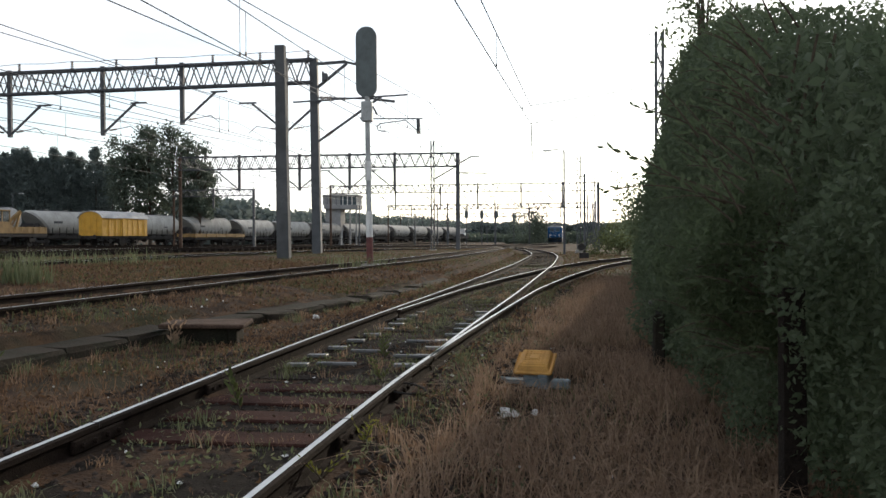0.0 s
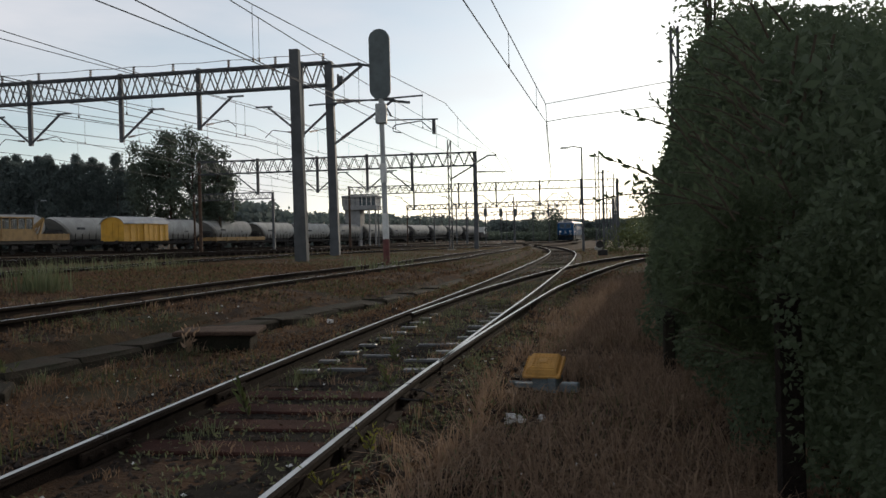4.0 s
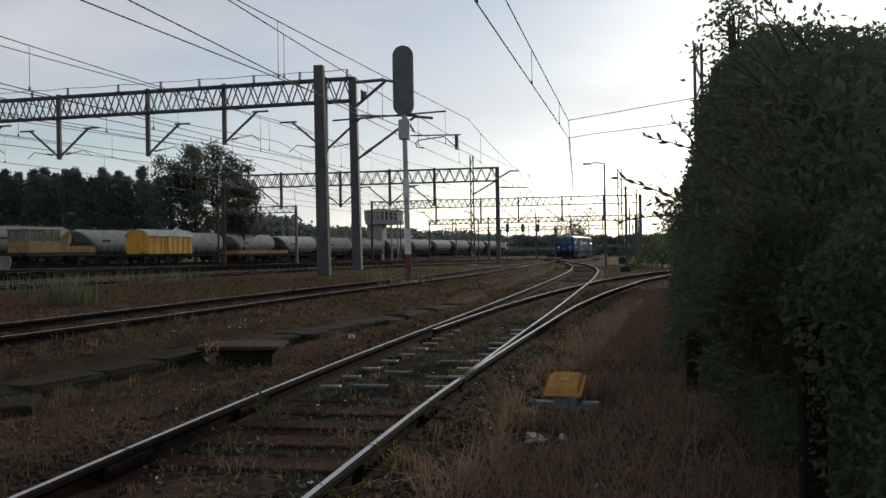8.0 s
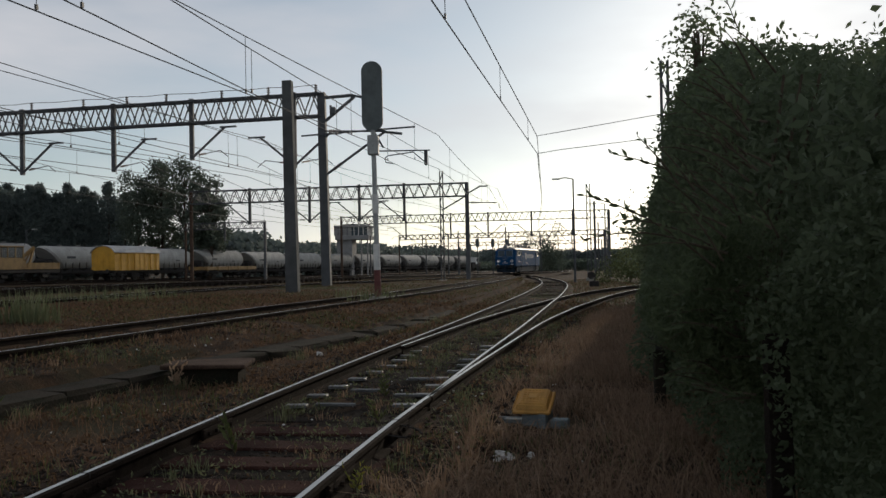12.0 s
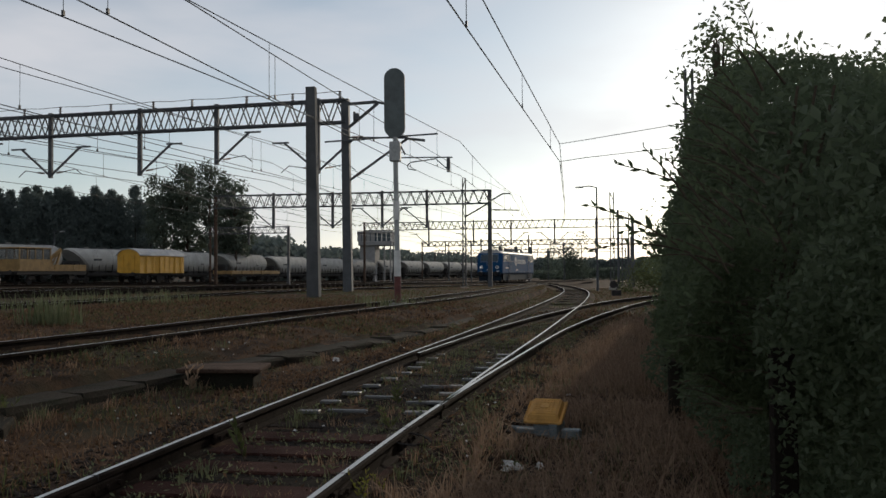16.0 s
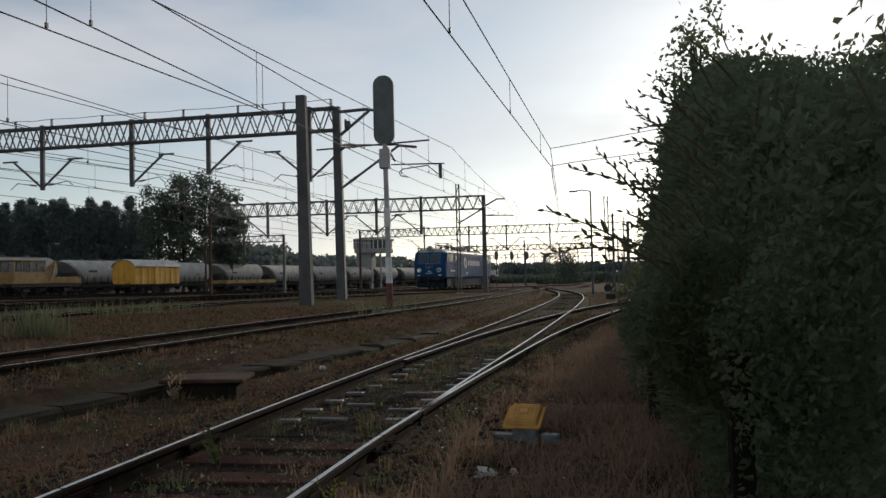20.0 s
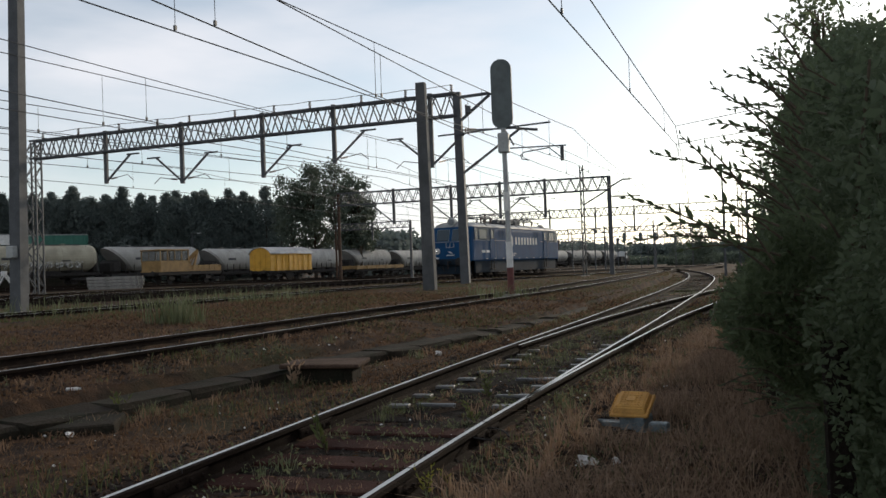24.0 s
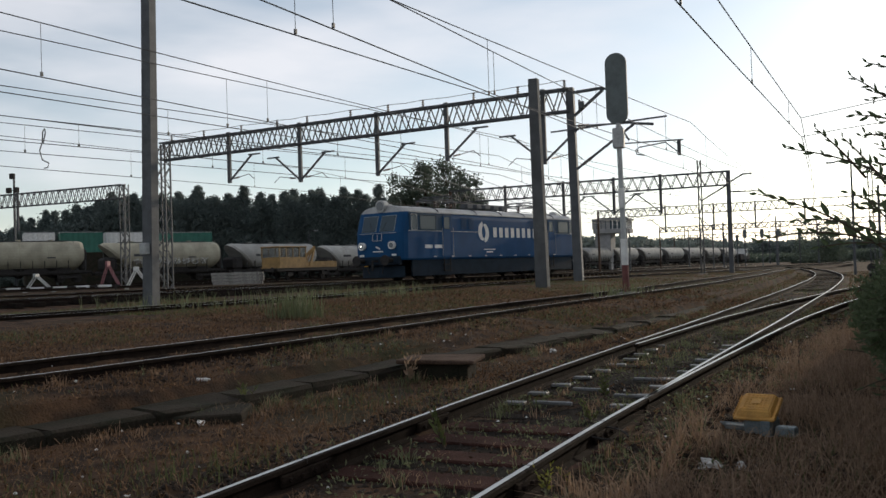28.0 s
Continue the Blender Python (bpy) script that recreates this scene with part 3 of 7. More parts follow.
def gantry(label, right, left, z_low, height, hangers, depth=0.5, post_w=0.42, right_post=True, left_post="lattice", bay=0.8, arms=True, lean=0.0):
    """A portal over several tracks: truss, posts, drop posts with struts, and horn insulators on top. right, left: x, y, ground z. hangers: share along the beam from the right, low end z, strut side."""
    g = thing("catenary_gantry", label, "gantry", group="catenary gantries")
    R, L = Vector((right[0], right[1], z_low)), Vector((left[0], left[1], z_low))
    bm = bmesh.new()
    lattice_beam(bm, R, L, height, depth, bay, 0.09 if R.y < 130 else 0.15)
    part("truss_beam", bm, M_LATTICE, g, "grey box-lattice beam")
    if right_post == "lattice":
        bm = bmesh.new()
        lattice_post(bm, (right[0], right[1], right[2] + fall(right[1]) - 0.3), z_low + height - right[2] - fall(right[1]) + 0.3, 0.6, 0.5)
        part("post", bm, M_LATTICE, g, "dark lattice post")
    elif right_post:
        bm = bmesh.new()
        top = z_low + height + 0.05
        bar(bm, (right[0] + lean * top, right[1], right[2] + fall(right[1]) - 0.4), (right[0], right[1], top), post_w, post_w * 0.9, w2=post_w * 0.85)
        part("post", bm, M_MAST, g, "tapering grey post")
    bm = bmesh.new()
    if left_post == "lattice":
        lattice_post(bm, (left[0], left[1], left[2] + fall(left[1]) - 0.3), z_low + height - left[2] - fall(left[1]) + 0.3, 0.7, 0.5)
    else:
        bar(bm, (left[0], left[1], left[2] + fall(left[1]) - 0.4), (left[0], left[1], z_low + height + 0.1), post_w * 0.7, post_w * 0.6, w2=post_w * 0.6)
    part("post", bm, M_LATTICE if left_post == "lattice" else M_CONC_LID, g)
    d = L - R
    for s, zl, side in hangers:
        p = R + d * s
        bm = bmesh.new()
        bar(bm, (p.x, p.y, zl), (p.x, p.y, z_low + height + 0.15), 0.2, 0.16)
        drop = part("drop_post", bm, M_MAST, g)
        if arms and side:
            e = d.normalized()
            for sg in ((side,) if side in (1, -1) else (1, -1)):
                tip = Vector((p.x, p.y, zl + 1.55)) + e * (sg * 1.75)
                bm = bmesh.new()
                foot = Vector((p.x, p.y, zl + 0.1))
                bar(bm, foot, tip, 0.09)
                bar(bm, tip, tip + e * (0.6 * sg), 0.08)
                bar(bm, tip, tip - e * (0.25 * sg), 0.08)
                part("strut", bm, M_MAST, drop)
                bm = bmesh.new()
                end = Vector((p.x, p.y, zl + 0.35)) + e * (sg * 1.9)
                insulator(bm, Vector((p.x, p.y, zl + 0.25)) + e * (sg * 0.35), Vector((p.x, p.y, zl + 0.3)) + e * (sg * 0.75), 0.05)
                part("insulator", bm, M_INSUL, drop)
                bm = bmesh.new()
                tube(bm, [Vector((p.x, p.y, zl + 0.3)) + e * (sg * 0.75), Vector((p.x, p.y, zl + 0.42)) + e * (sg * 1.5), end + Vector((0, 0, -0.25))], 0.022, 5)
                part("steady_arm", bm, M_WIRE, drop)
    return g


G1_R, G1_L, G1_Z, G1_H = (-9.0, 40.0, 0.2), (-35.7, 43.0, 0.3), 8.36, 1.06
gantry("lattice gantry with drop posts over the near yard tracks", G1_R, G1_L, G1_Z, G1_H,
       ((0.052, 5.95, 2), (0.25, 6.55, -1), (0.408, 6.15, -1), (0.601, 6.2, 2), (0.797, 6.55, -1)), lean=0.012)
gantry("lattice gantry spanning the middle of the yard", (-3.75, 66.0, 0.15), (-26.0, 67.0, 0.3), 6.45, 1.0,
       ((0.22, 4.6, 1), (0.38, 4.7, 2), (0.56, 4.7, 2), (0.78, 4.7, 1)), post_w=0.34, left_post="plain")
gantry("distant lattice gantry across all tracks", (11.4, 110.0, 0.0), (-23.2, 112.0, 0.3), 6.75, 1.0,
       ((0.13, 4.6, 1), (0.28, 4.6, 2), (0.44, 4.6, 2), (0.58, 4.6, 1), (0.75, 4.6, 1)), post_w=0.4, left_post="plain")
gantry("small lattice gantry beside the siding", (-29.9, 100.0, 0.3), (-40, 101.0, 0.3), 6.0, 0.75, ((0.5, 4.6, 0),), post_w=0.3, left_post="plain")


def mast(label, x, y, z, top, w=0.4, lean=0.0, name="catenary_mast", w2=None, mat=None):
    """A plain tapering mast with a concrete foot."""
    g = thing(name, label, "mast", group="catenary masts")
    z += fall(y)
    bm = bmesh.new()
    bar(bm, (x + lean * (top - z), y, z - 0.4), (x, y, top), w, w * 0.9, w2=w2 or w * 0.75)
    part("pole", bm, mat or M_MASTC, g)
    bm = bmesh.new()
    box(bm, x + lean * (top - z), y, z + 0.02, w + 0.3, w + 0.3, 0.22, 0.03)
    part("footing", bm, M_CONC, g, "concrete footing")
    return g


mast("tall tapering concrete mast beside the main track", -8.21, 31.0, 0.12, 8.1, 0.46, 0.012)
edge_mast = mast("slim grey steel mast at the yard edge", -16.8, 20.1, 0.2, 11.5, 0.36, -0.02, mat=M_MAST, w2=0.30)
bm = bmesh.new()
box(bm, -17.0, 19.85, 2.0, 0.24, 0.2, 0.34, 0.02)
part("switch_box", bm, M_SIGGREY, edge_mast, "small grey switch box")

# ---- the locomotive: y runs back from its front, z from the rail head ----
LOCO_LEN = 18.3


def loco_section(j, n):
    """Half width factor, place along the body, and rake of an end ring."""
    ends = ((0.80, 0.0), (0.90, 0.05), (0.97, 0.18), (1.0, 0.45))
    if j < 4:
        return ends[j][0], ends[j][1]
    if j >= n - 4:
        w, y = ends[n - 1 - j]
        return w, LOCO_LEN - y
    return 1.0, 0.45 + (LOCO_LEN - 0.9) * (j - 3) / (n - 7)


def loco_shell(profile, mat, name, parent, label, n=24, cap=True):
    """A skin lofted along the body from a half profile of (x, z), mirrored; the ends rake back above the waist."""
    bm = bmesh.new()
    full = profile + [(-x, z) for x, z in profile[::-1] if x > 0.001]
    rings = []
    for j in range(n):
        w, y = loco_section(j, n)
        ring = []
        for x, z in full:
            rake = max(0.0, z - 2.35) * 0.32
            if y < 2.5:
                yy = y + rake * max(0, 1 - y / 2.5)
            elif y > LOCO_LEN - 2.5:
                yy = y - rake * max(0, 1 - (LOCO_LEN - y) / 2.5)
            else:
                yy = y
            ring.append(bm.verts.new((x * w, yy, z)))
        rings.append(ring)
    m = len(full)
    for a, b in zip(rings, rings[1:]):
        for k in range(m - 1):
            bm.faces.new((a[k], a[k + 1], b[k + 1], b[k]))
    if cap:
        for r, rev in ((rings[0], False), (rings[-1], True)):
            for k in range(m // 2):
                q = [r[k], r[k + 1], r[m - 2 - k], r[m - 1 - k]]
                if len(set(q)) >= 3:
                    q = list(dict.fromkeys(q))
                    bm.faces.new(q if rev else q[::-1])
    return part(name, bm, mat, parent, label)


def front_y(z):
    return max(0.0, z - 2.35) * 0.32


def wheelset(parent, y):
    bm = bmesh.new()
    bar(bm, (-1.0, 0, 0), (1.0, 0, 0), 0.16, sides=10)
    axle = part("axle", bm, M_UNDER, parent)
    axle.location = (0, y, 0.625)
    for s in (-1, 1):
        bm = bmesh.new()
        disc(bm, (s * 0.75, 0, 0), (1, 0, 0), 0.625, 0.13, 24)
        disc(bm, (s * 0.70, 0, 0), (1, 0, 0), 0.655, 0.03, 24)
        disc(bm, (s * 0.84, 0, 0), (1, 0, 0), 0.18, 0.12, 12)
        for k in range(8):
            a = k * math.pi / 4
            bar(bm, (s * 0.825, 0.2 * math.cos(a), 0.2 * math.sin(a)), (s * 0.825, 0.52 * math.cos(a), 0.52 * math.sin(a)), 0.05)
        part("wheel", bm, M_UNDER, axle, "dark spoked steel wheel")
    return axle


def build_loco():
    g = thing("electric_locomotive", "navy blue electric locomotive with pale grey roof and white emblem", "locomotive")
    body = loco_shell([(1.46, 1.02), (1.50, 1.10), (1.50, 2.35), (1.50, 3.05), (1.48, 3.24), (1.43, 3.34)], M_BLUE, "body", g, "navy blue riveted steel body")
    loco_shell([(1.43, 3.34), (1.37, 3.42), (1.22, 3.54), (0.95, 3.62), (0.5, 3.68), (0.0, 3.70)], M_LROOF, "roof", g, "pale grey curved roof", cap=True)
    bm = bmesh.new()
    for s in (-1, 1):
        box(bm, s * 1.47, LOCO_LEN / 2, 3.33, 0.05, LOCO_LEN - 1.3, 0.05)
    part("gutter", bm, M_LROOF, g)
    # roof joints
    for y in (3.1, 6.6, 9.15, 11.7, 15.2):
        bm = bmesh.new()
        tube(bm, [(x, y, z) for x, z in ((1.44, 3.33), (1.38, 3.43), (1.23, 3.56), (0.96, 3.64), (0.5, 3.70), (0, 3.72), (-0.5, 3.70), (-0.96, 3.64), (-1.23, 3.56), (-1.38, 3.43), (-1.44, 3.33))], 0.025, 5)
        part("roof_joint", bm, M_MAST, g)
    # stripe under the windows
    for dims in [(s * 1.503, y, 2.42, 0.012, ln, 0.03) for s in (-1, 1) for y, ln in ((3.6, 6.2), (LOCO_LEN - 2.6, 4.2))] + [(0, yy, 2.34, 2.3, 0.012, 0.025) for yy in (-0.004, LOCO_LEN + 0.004)]:
        bm = bmesh.new()
        box(bm, *dims)
        part("stripe", bm, M_SIGGREY, g, "thin light stripe")
    # darker upper panel of the cab sides
    for s in (-1, 1):
        for y0, y1 in ((0.55, 4.1), (LOCO_LEN - 4.1, LOCO_LEN - 0.55)):
            bm = bmesh.new()
            box(bm, s * 1.502, (y0 + y1) / 2, 2.86, 0.010, y1 - y0, 0.84)
            part("cab_side_panel", bm, M_BLUE_DARK, g)
    for end in (0, 1):
        def Y(y):
            return y if end == 0 else LOCO_LEN - y
        sg = -1 if end == 0 else 1
        tilt = Matrix.Rotation(-0.31 * (1 if end == 0 else -1), 3, "X")
        for s in (-1, 1):
            bm = bmesh.new()
            box(bm, s * 0.56, Y(front_y(2.80) - 0.005), 2.80, 0.92, 0.05, 0.82, 0.02, rot=tilt)
            fr = part("windscreen_frame", bm, M_BOXGREY, g, "blue-grey windscreen surround")
            bm = bmesh.new()
            box(bm, s * 0.56, Y(front_y(2.80) - 0.024), 2.80, 0.86, 0.05, 0.76, 0.02, rot=tilt)
            part("windscreen", bm, M_GLASS, fr, "dusty dark windscreen")
            bm = bmesh.new()
            bar(bm, (s * 0.3, Y(front_y(2.45) - 0.06), 2.45), (s * 0.5, Y(front_y(2.85) - 0.07), 2.85), 0.012)
            part("wiper", bm, M_UNDER, fr)
            # lower headlamp with its ring
            bm = bmesh.new()
            disc(bm, (s * 0.93, Y(-0.06), 1.74), (0, 1, 0), 0.19, 0.2, 22)
            ring = part("headlamp", bm, M_WHITE, g, "round headlamp in a white ring")
            bm = bmesh.new()
            disc(bm, (s * 0.93, Y(-0.165), 1.74), (0, 1, 0), 0.125, 0.03, 20)
            part("lens", bm, M_LENS, ring)
            if end == 0 and s == -1:
                bm = bmesh.new()
                disc(bm, (s * 0.93, Y(-0.19), 1.74), (0, 1, 0), 0.045, 0.03, 16)
                part("lit_bulb", bm, M_GLOW, ring, "lit headlamp bulb")
            bm = bmesh.new()
            box(bm, s * 1.0, Y(-0.03), 1.28, 0.26, 0.05, 0.10, 0.01)
            part("marker_plate", bm, M_WHITE, g)
            # buffers
            bm = bmesh.new()
            disc(bm, (s * 0.875, Y(-0.30), 1.03), (0, 1, 0), 0.11, 0.5, 14)
            disc(bm, (s * 0.875, Y(-0.58), 1.03), (0, 1, 0), 0.25, 0.06, 22)
            part("buffer", bm, M_UNDER, g, "round dark buffer")
            # side cab window and door
            bm = bmesh.new()
            box(bm, s * 1.505, Y(0.95), 2.84, 0.02, 0.42, 0.70, 0.02)
            w = part("quarter_window", bm, M_GLASS, g)
            bm = bmesh.new()
            for yy in (0.72, 1.18):
                box(bm, s * 1.512, Y(yy), 2.84, 0.02, 0.03, 0.76)
            for zz in (2.47, 3.21):
                box(bm, s * 1.512, Y(0.95), zz, 0.02, 0.48, 0.03)
            part("frame", bm, M_SIGGREY, w)
            bm = bmesh.new()
            box(bm, s * 1.505, Y(2.05), 2.84, 0.02, 1.3, 0.70, 0.03)
            part("cab_window", bm, M_GLASS, g, "dark sliding cab window")
            bm = bmesh.new()
            box(bm, s * 1.506, Y(3.65), 2.2, 0.018, 0.74, 2.0, 0.02)
            dr = part("cab_door", bm, M_BLUE, g, "blue cab door with a small window")
            bm = bmesh.new()
            box(bm, s * 1.517, Y(3.65), 2.84, 0.014, 0.5, 0.62, 0.02)
            part("door_window", bm, M_GLASS, dr)
            for yy in (3.18, 4.12):
                bm = bmesh.new()
                tube(bm, [(s * 1.58, Y(yy), 1.2), (s * 1.58, Y(yy), 2.6)], 0.012, 6)
                part("grab_rail", bm, M_SIGGREY, dr, "pale grab rail")
            bm = bmesh.new()
            for z in (0.45, 0.75):
                box(bm, s * 1.42, Y(3.65), z, 0.28, 0.6, 0.04)
            bar(bm, (s * 1.5, Y(3.38), 0.4), (s * 1.5, Y(3.38), 1.1), 0.04)
            bar(bm, (s * 1.5, Y(3.92), 0.4), (s * 1.5, Y(3.92), 1.1), 0.04)
            part("step", bm, M_UNDER, g)
        # roof lamp
        bm = bmesh.new()
        disc(bm, (0, Y(0.42), 3.66), (0, 1, 0), 0.29, 0.36, 24)
        lamp = part("roof_headlamp", bm, M_SIGGREY, g, "large round grey roof headlamp")
        bm = bmesh.new()
        disc(bm, (0, Y(0.225), 3.66), (0, 1, 0), 0.21, 0.04, 22)
        part("lens", bm, M_LENS, lamp)
        bm = bmesh.new()
        box(bm, 0, Y(0.75), 3.52, 0.5, 0.5, 0.5, 0.06)
        part("lamp_housing", bm, M_LROOF, lamp)
        # small grille frames on the nose
        bm = bmesh.new()
        for x0, x1, z0, z1 in ((-0.28, -0.28, 1.98, 2.3), (0.0, 0.0, 1.98, 2.28), (0.28, 0.28, 1.98, 2.3)):
            bar(bm, (x0, Y(-0.05), z0), (x1, Y(-0.03), z1), 0.025)
        bar(bm, (-0.28, Y(-0.05), 1.98), (0.28, Y(-0.05), 1.98), 0.025)
        part("hand_rail", bm, M_SIGGREY, g)
        # emblem shape and bar on the nose
        bm = bmesh.new()
        box(bm, -0.06, Y(-0.012), 1.66, 0.16, 0.02, 0.07, rot=Matrix.Rotation(0.6, 3, "Y"))
        box(bm, 0.07, Y(-0.012), 1.62, 0.16, 0.02, 0.07, rot=Matrix.Rotation(0.6, 3, "Y"))
        box(bm, 0, Y(-0.012), 1.46, 0.62, 0.02, 0.05)
        part("emblem", bm, M_WHITE, g, "white emblem shapes")
        # buffer beam, coupling, plough
        bm = bmesh.new()
        box(bm, 0, Y(0.05), 1.0, 2.7, 0.24, 0.42, 0.03)
        part("buffer_beam", bm, M_SKIRT, g)
        bm = bmesh.new()
        bar(bm, (0, Y(0), 1.0), (0, Y(-0.45), 1.0), 0.1)
        bar(bm, (0, Y(-0.45), 1.02), (0, Y(-0.45), 0.55), 0.07)
        part("coupling", bm, M_UNDER, g)
        for s in (-1, 1):
            bm = bmesh.new()
            tube(bm, [(s * 0.45, Y(-0.1), 0.9), (s * 0.47, Y(-0.25), 0.6), (s * 0.4, Y(-0.22), 0.4)], 0.03, 6)
            part("brake_hose", bm, M_UNDER, g)
        bm = bmesh.new()
        for s in (-1, 1):
            vs = [bm.verts.new(v) for v in ((0, Y(-0.05), 0.2), (0, Y(0.1), 0.75), (s * 1.3, Y(0.35), 0.75), (s * 1.3, Y(0.35), 0.2))]
            bm.faces.new(vs)
            ws = [bm.verts.new((v.co.x, v.co.y - sg * 0.06, v.co.z)) for v in vs]
            bm.faces.new(ws[::-1])
            for k in range(4):
                bm.faces.new((vs[k], ws[k], ws[(k + 1) % 4], vs[(k + 1) % 4]))
        part("rail_guard", bm, M_SKIRT, g)
        # pantograph, folded
        py = 4.9 if end == 0 else LOCO_LEN - 4.9
        bm = bmesh.new()
        for s in (-1, 1):
            bar(bm, (s * 0.55, py - 1.1, 4.06), (s * 0.55, py + 1.1, 4.06), 0.06)
            bar(bm, (s * 0.5, py - 1.0, 4.12), (s * 0.42, py + 0.9, 4.2), 0.045)
            bar(bm, (s * 0.5, py + 1.0, 4.12), (s * 0.42, py - 0.9, 4.22), 0.045)
        for yy in (-1.1, 1.1):
            bar(bm, (-0.55, py + yy, 4.06), (0.55, py + yy, 4.06), 0.06)
        for yy in (-0.15, 0.15):
            tube(bm, [(-0.95, py + yy, 4.2), (-0.75, py + yy, 4.32), (0.75, py + yy, 4.32), (0.95, py + yy, 4.2)], 0.03, 6)
        part("pantograph", bm, M_MAST, g, "folded pantograph on the roof")
        for sx in (-1, 1):
            for yy in (-0.9, 0.9):
                bm = bmesh.new()
                insulator(bm, (sx * 0.55, py + yy, 3.72), (sx * 0.55, py + yy, 4.05), 0.09, 4)
                part("roof_insulator", bm, M_INSUL, g)
    # roof gear between the pantographs
    bm = bmesh.new()
    for y in (7.4, 8.3, 9.2, 10.1, 11.0):
        box(bm, 0.25, y, 3.9, 0.5, 0.55, 0.26, 0.04)
    part("roof_box", bm, M_MAST, g)
    bm = bmesh.new()
    for y in (6.6, 7.8, 8.8, 9.6, 10.6, 11.8):
        bar(bm, (-0.35, y, 3.75), (-0.35, y, 4.12), 0.09, sides=8)
        disc(bm, (-0.35, y, 3.95), (0, 0, 1), 0.12, 0.07, 10)
    tube(bm, [(-0.35, 6.2, 4.13), (-0.35, 12.2, 4.13)], 0.02, 5)
    part("roof_bus_bar", bm, M_INSUL, g)
    # emblem and word bars on the sides
    for s in (-1, 1):
        fwd = 1 if s == 1 else -1
        y0 = 7.1 if s == 1 else LOCO_LEN - 7.1
        for k in (0, 1):
            bm = bmesh.new()
            sgn = 1 if k == 0 else -1
            rim = []
            for i in range(13):
                a = math.radians(100 + 165 * i / 12)
                b = math.radians(128 + 118 * i / 12)
                outer = (sgn * (0.50 * math.cos(a) - 0.03), sgn * (0.52 * math.sin(a) + 0.05))
                inner = (sgn * (0.19 + 0.37 * math.cos(b)), sgn * (0.03 + 0.44 * math.sin(b)))
                rim.append((outer, inner))
            for (o0, i0), (o1, i1) in zip(rim, rim[1:]):
                for xx, rev in ((1.508, False), (1.500, True)):
                    vs = [bm.verts.new((s * xx, y0 + fwd * u, 2.42 + v)) for u, v in (o0, o1, i1, i0)]
                    bm.faces.new(vs[::-1] if rev else vs)
            part("emblem", bm, M_WHITE, g, "white curved emblem")
        for i in range(8):
            bm = bmesh.new()
            box(bm, s * 1.504, y0 + fwd * (1.15 + i * 0.62), 2.42, 0.010, 0.35, 0.54, 0.002)
            part("word_bar", bm, M_WHITE, g, "upright white bar")
        bm = bmesh.new()
        yn = 1.75 if s == 1 else LOCO_LEN - 1.75
        box(bm, s * 1.504, yn + fwd * 0.35, 1.66, 0.010, 0.62, 0.17)
        box(bm, s * 1.504, yn + fwd * 1.15, 1.66, 0.010, 0.62, 0.17)
        box(bm, s * 1.504, yn + fwd * 5.9, 1.50, 0.010, 1.1, 0.05)
        box(bm, s * 1.504, yn + fwd * 5.9, 1.36, 0.010, 0.6, 0.07)
        part("number_bars", bm, M_WHITE, g, "small white bars")
        bm = bmesh.new()
        for y in np.arange(2.6, LOCO_LEN - 2.4, 1.55):
            box(bm, s * 1.512, y, 1.16, 0.016, 0.22, 0.06)
        part("hand_hold", bm, M_SIGGREY, g)
        for y in (5.2, 5.9, 12.4, 13.1):
            bm = bmesh.new()
            for z in np.arange(2.6, 3.2, 0.09):
                box(bm, s * 1.508, y, z, 0.02, 0.55, 0.03)
            part("louvre", bm, M_BLUE_DARK, g)
        bm = bmesh.new()
        box(bm, s * 1.36, LOCO_LEN / 2, 0.63, 0.10, LOCO_LEN - 1.7, 0.82, 0.02)
        part("sole_bar", bm, M_SKIRT, g, "dark navy skirt over the running gear")
        bm = bmesh.new()
        for y in (7.9, 9.15, 10.4):
            box(bm, s * 0.95, y, 0.62, 0.8, 1.05, 0.5, 0.05)
        part("equipment_box", bm, M_UNDER, g)
    bm = bmesh.new()
    box(bm, 0, LOCO_LEN / 2, 0.72, 1.28, LOCO_LEN - 1.4, 0.7, 0.03)
    part("underframe", bm, M_UNDER, g, "dark underframe between the wheels")
    for yc in (4.1, LOCO_LEN - 4.1):
        bm = bmesh.new()
        for s in (-1, 1):
            box(bm, s * 1.08, yc, 0.68, 0.14, 5.0, 0.26, 0.03)
            for k in (-1.75, 0, 1.75):
                box(bm, s * 1.12, yc + k, 0.62, 0.2, 0.42, 0.36, 0.04)
            for k in (-0.9, 0.9):
                for q in (-0.14, 0.14):
                    tube(bm, [(s * 1.15, yc + k + q, 0.5), (s * 1.15, yc + k + q, 0.95)], 0.09, 8)
        for k in (-2.3, 2.3):
            box(bm, 0, yc + k, 0.7, 2.1, 0.16, 0.24)
        bog = part("bogie", bm, M_UNDER, g, "dark three-axle bogie")
        for k in (-1.75, 0, 1.75):
            wheelset(bog, yc + k)
    return g


loco = build_loco()
loco_wheels = [o for o in loco.children_recursive if o.name.startswith("axle")]

# ---- wagons on the siding ----
def at_track(curve, y, z):
    """Pose on a track: local y runs along it, away from the camera."""
    dx = (curve(y + 1) - curve(y - 1)) / 2
    return pose(curve(y), y, z + fall(y), 0, 0, -math.degrees(math.atan(dx)))


def track_stations(curve, y, length):
    """The y that lies so many metres further on."""
    while length > 0:
        dx = (curve(y + 1) - curve(y - 1)) / 2
        s = min(1.0, length)
        y += s / math.sqrt(1 + dx * dx)
        length -= s
    return y


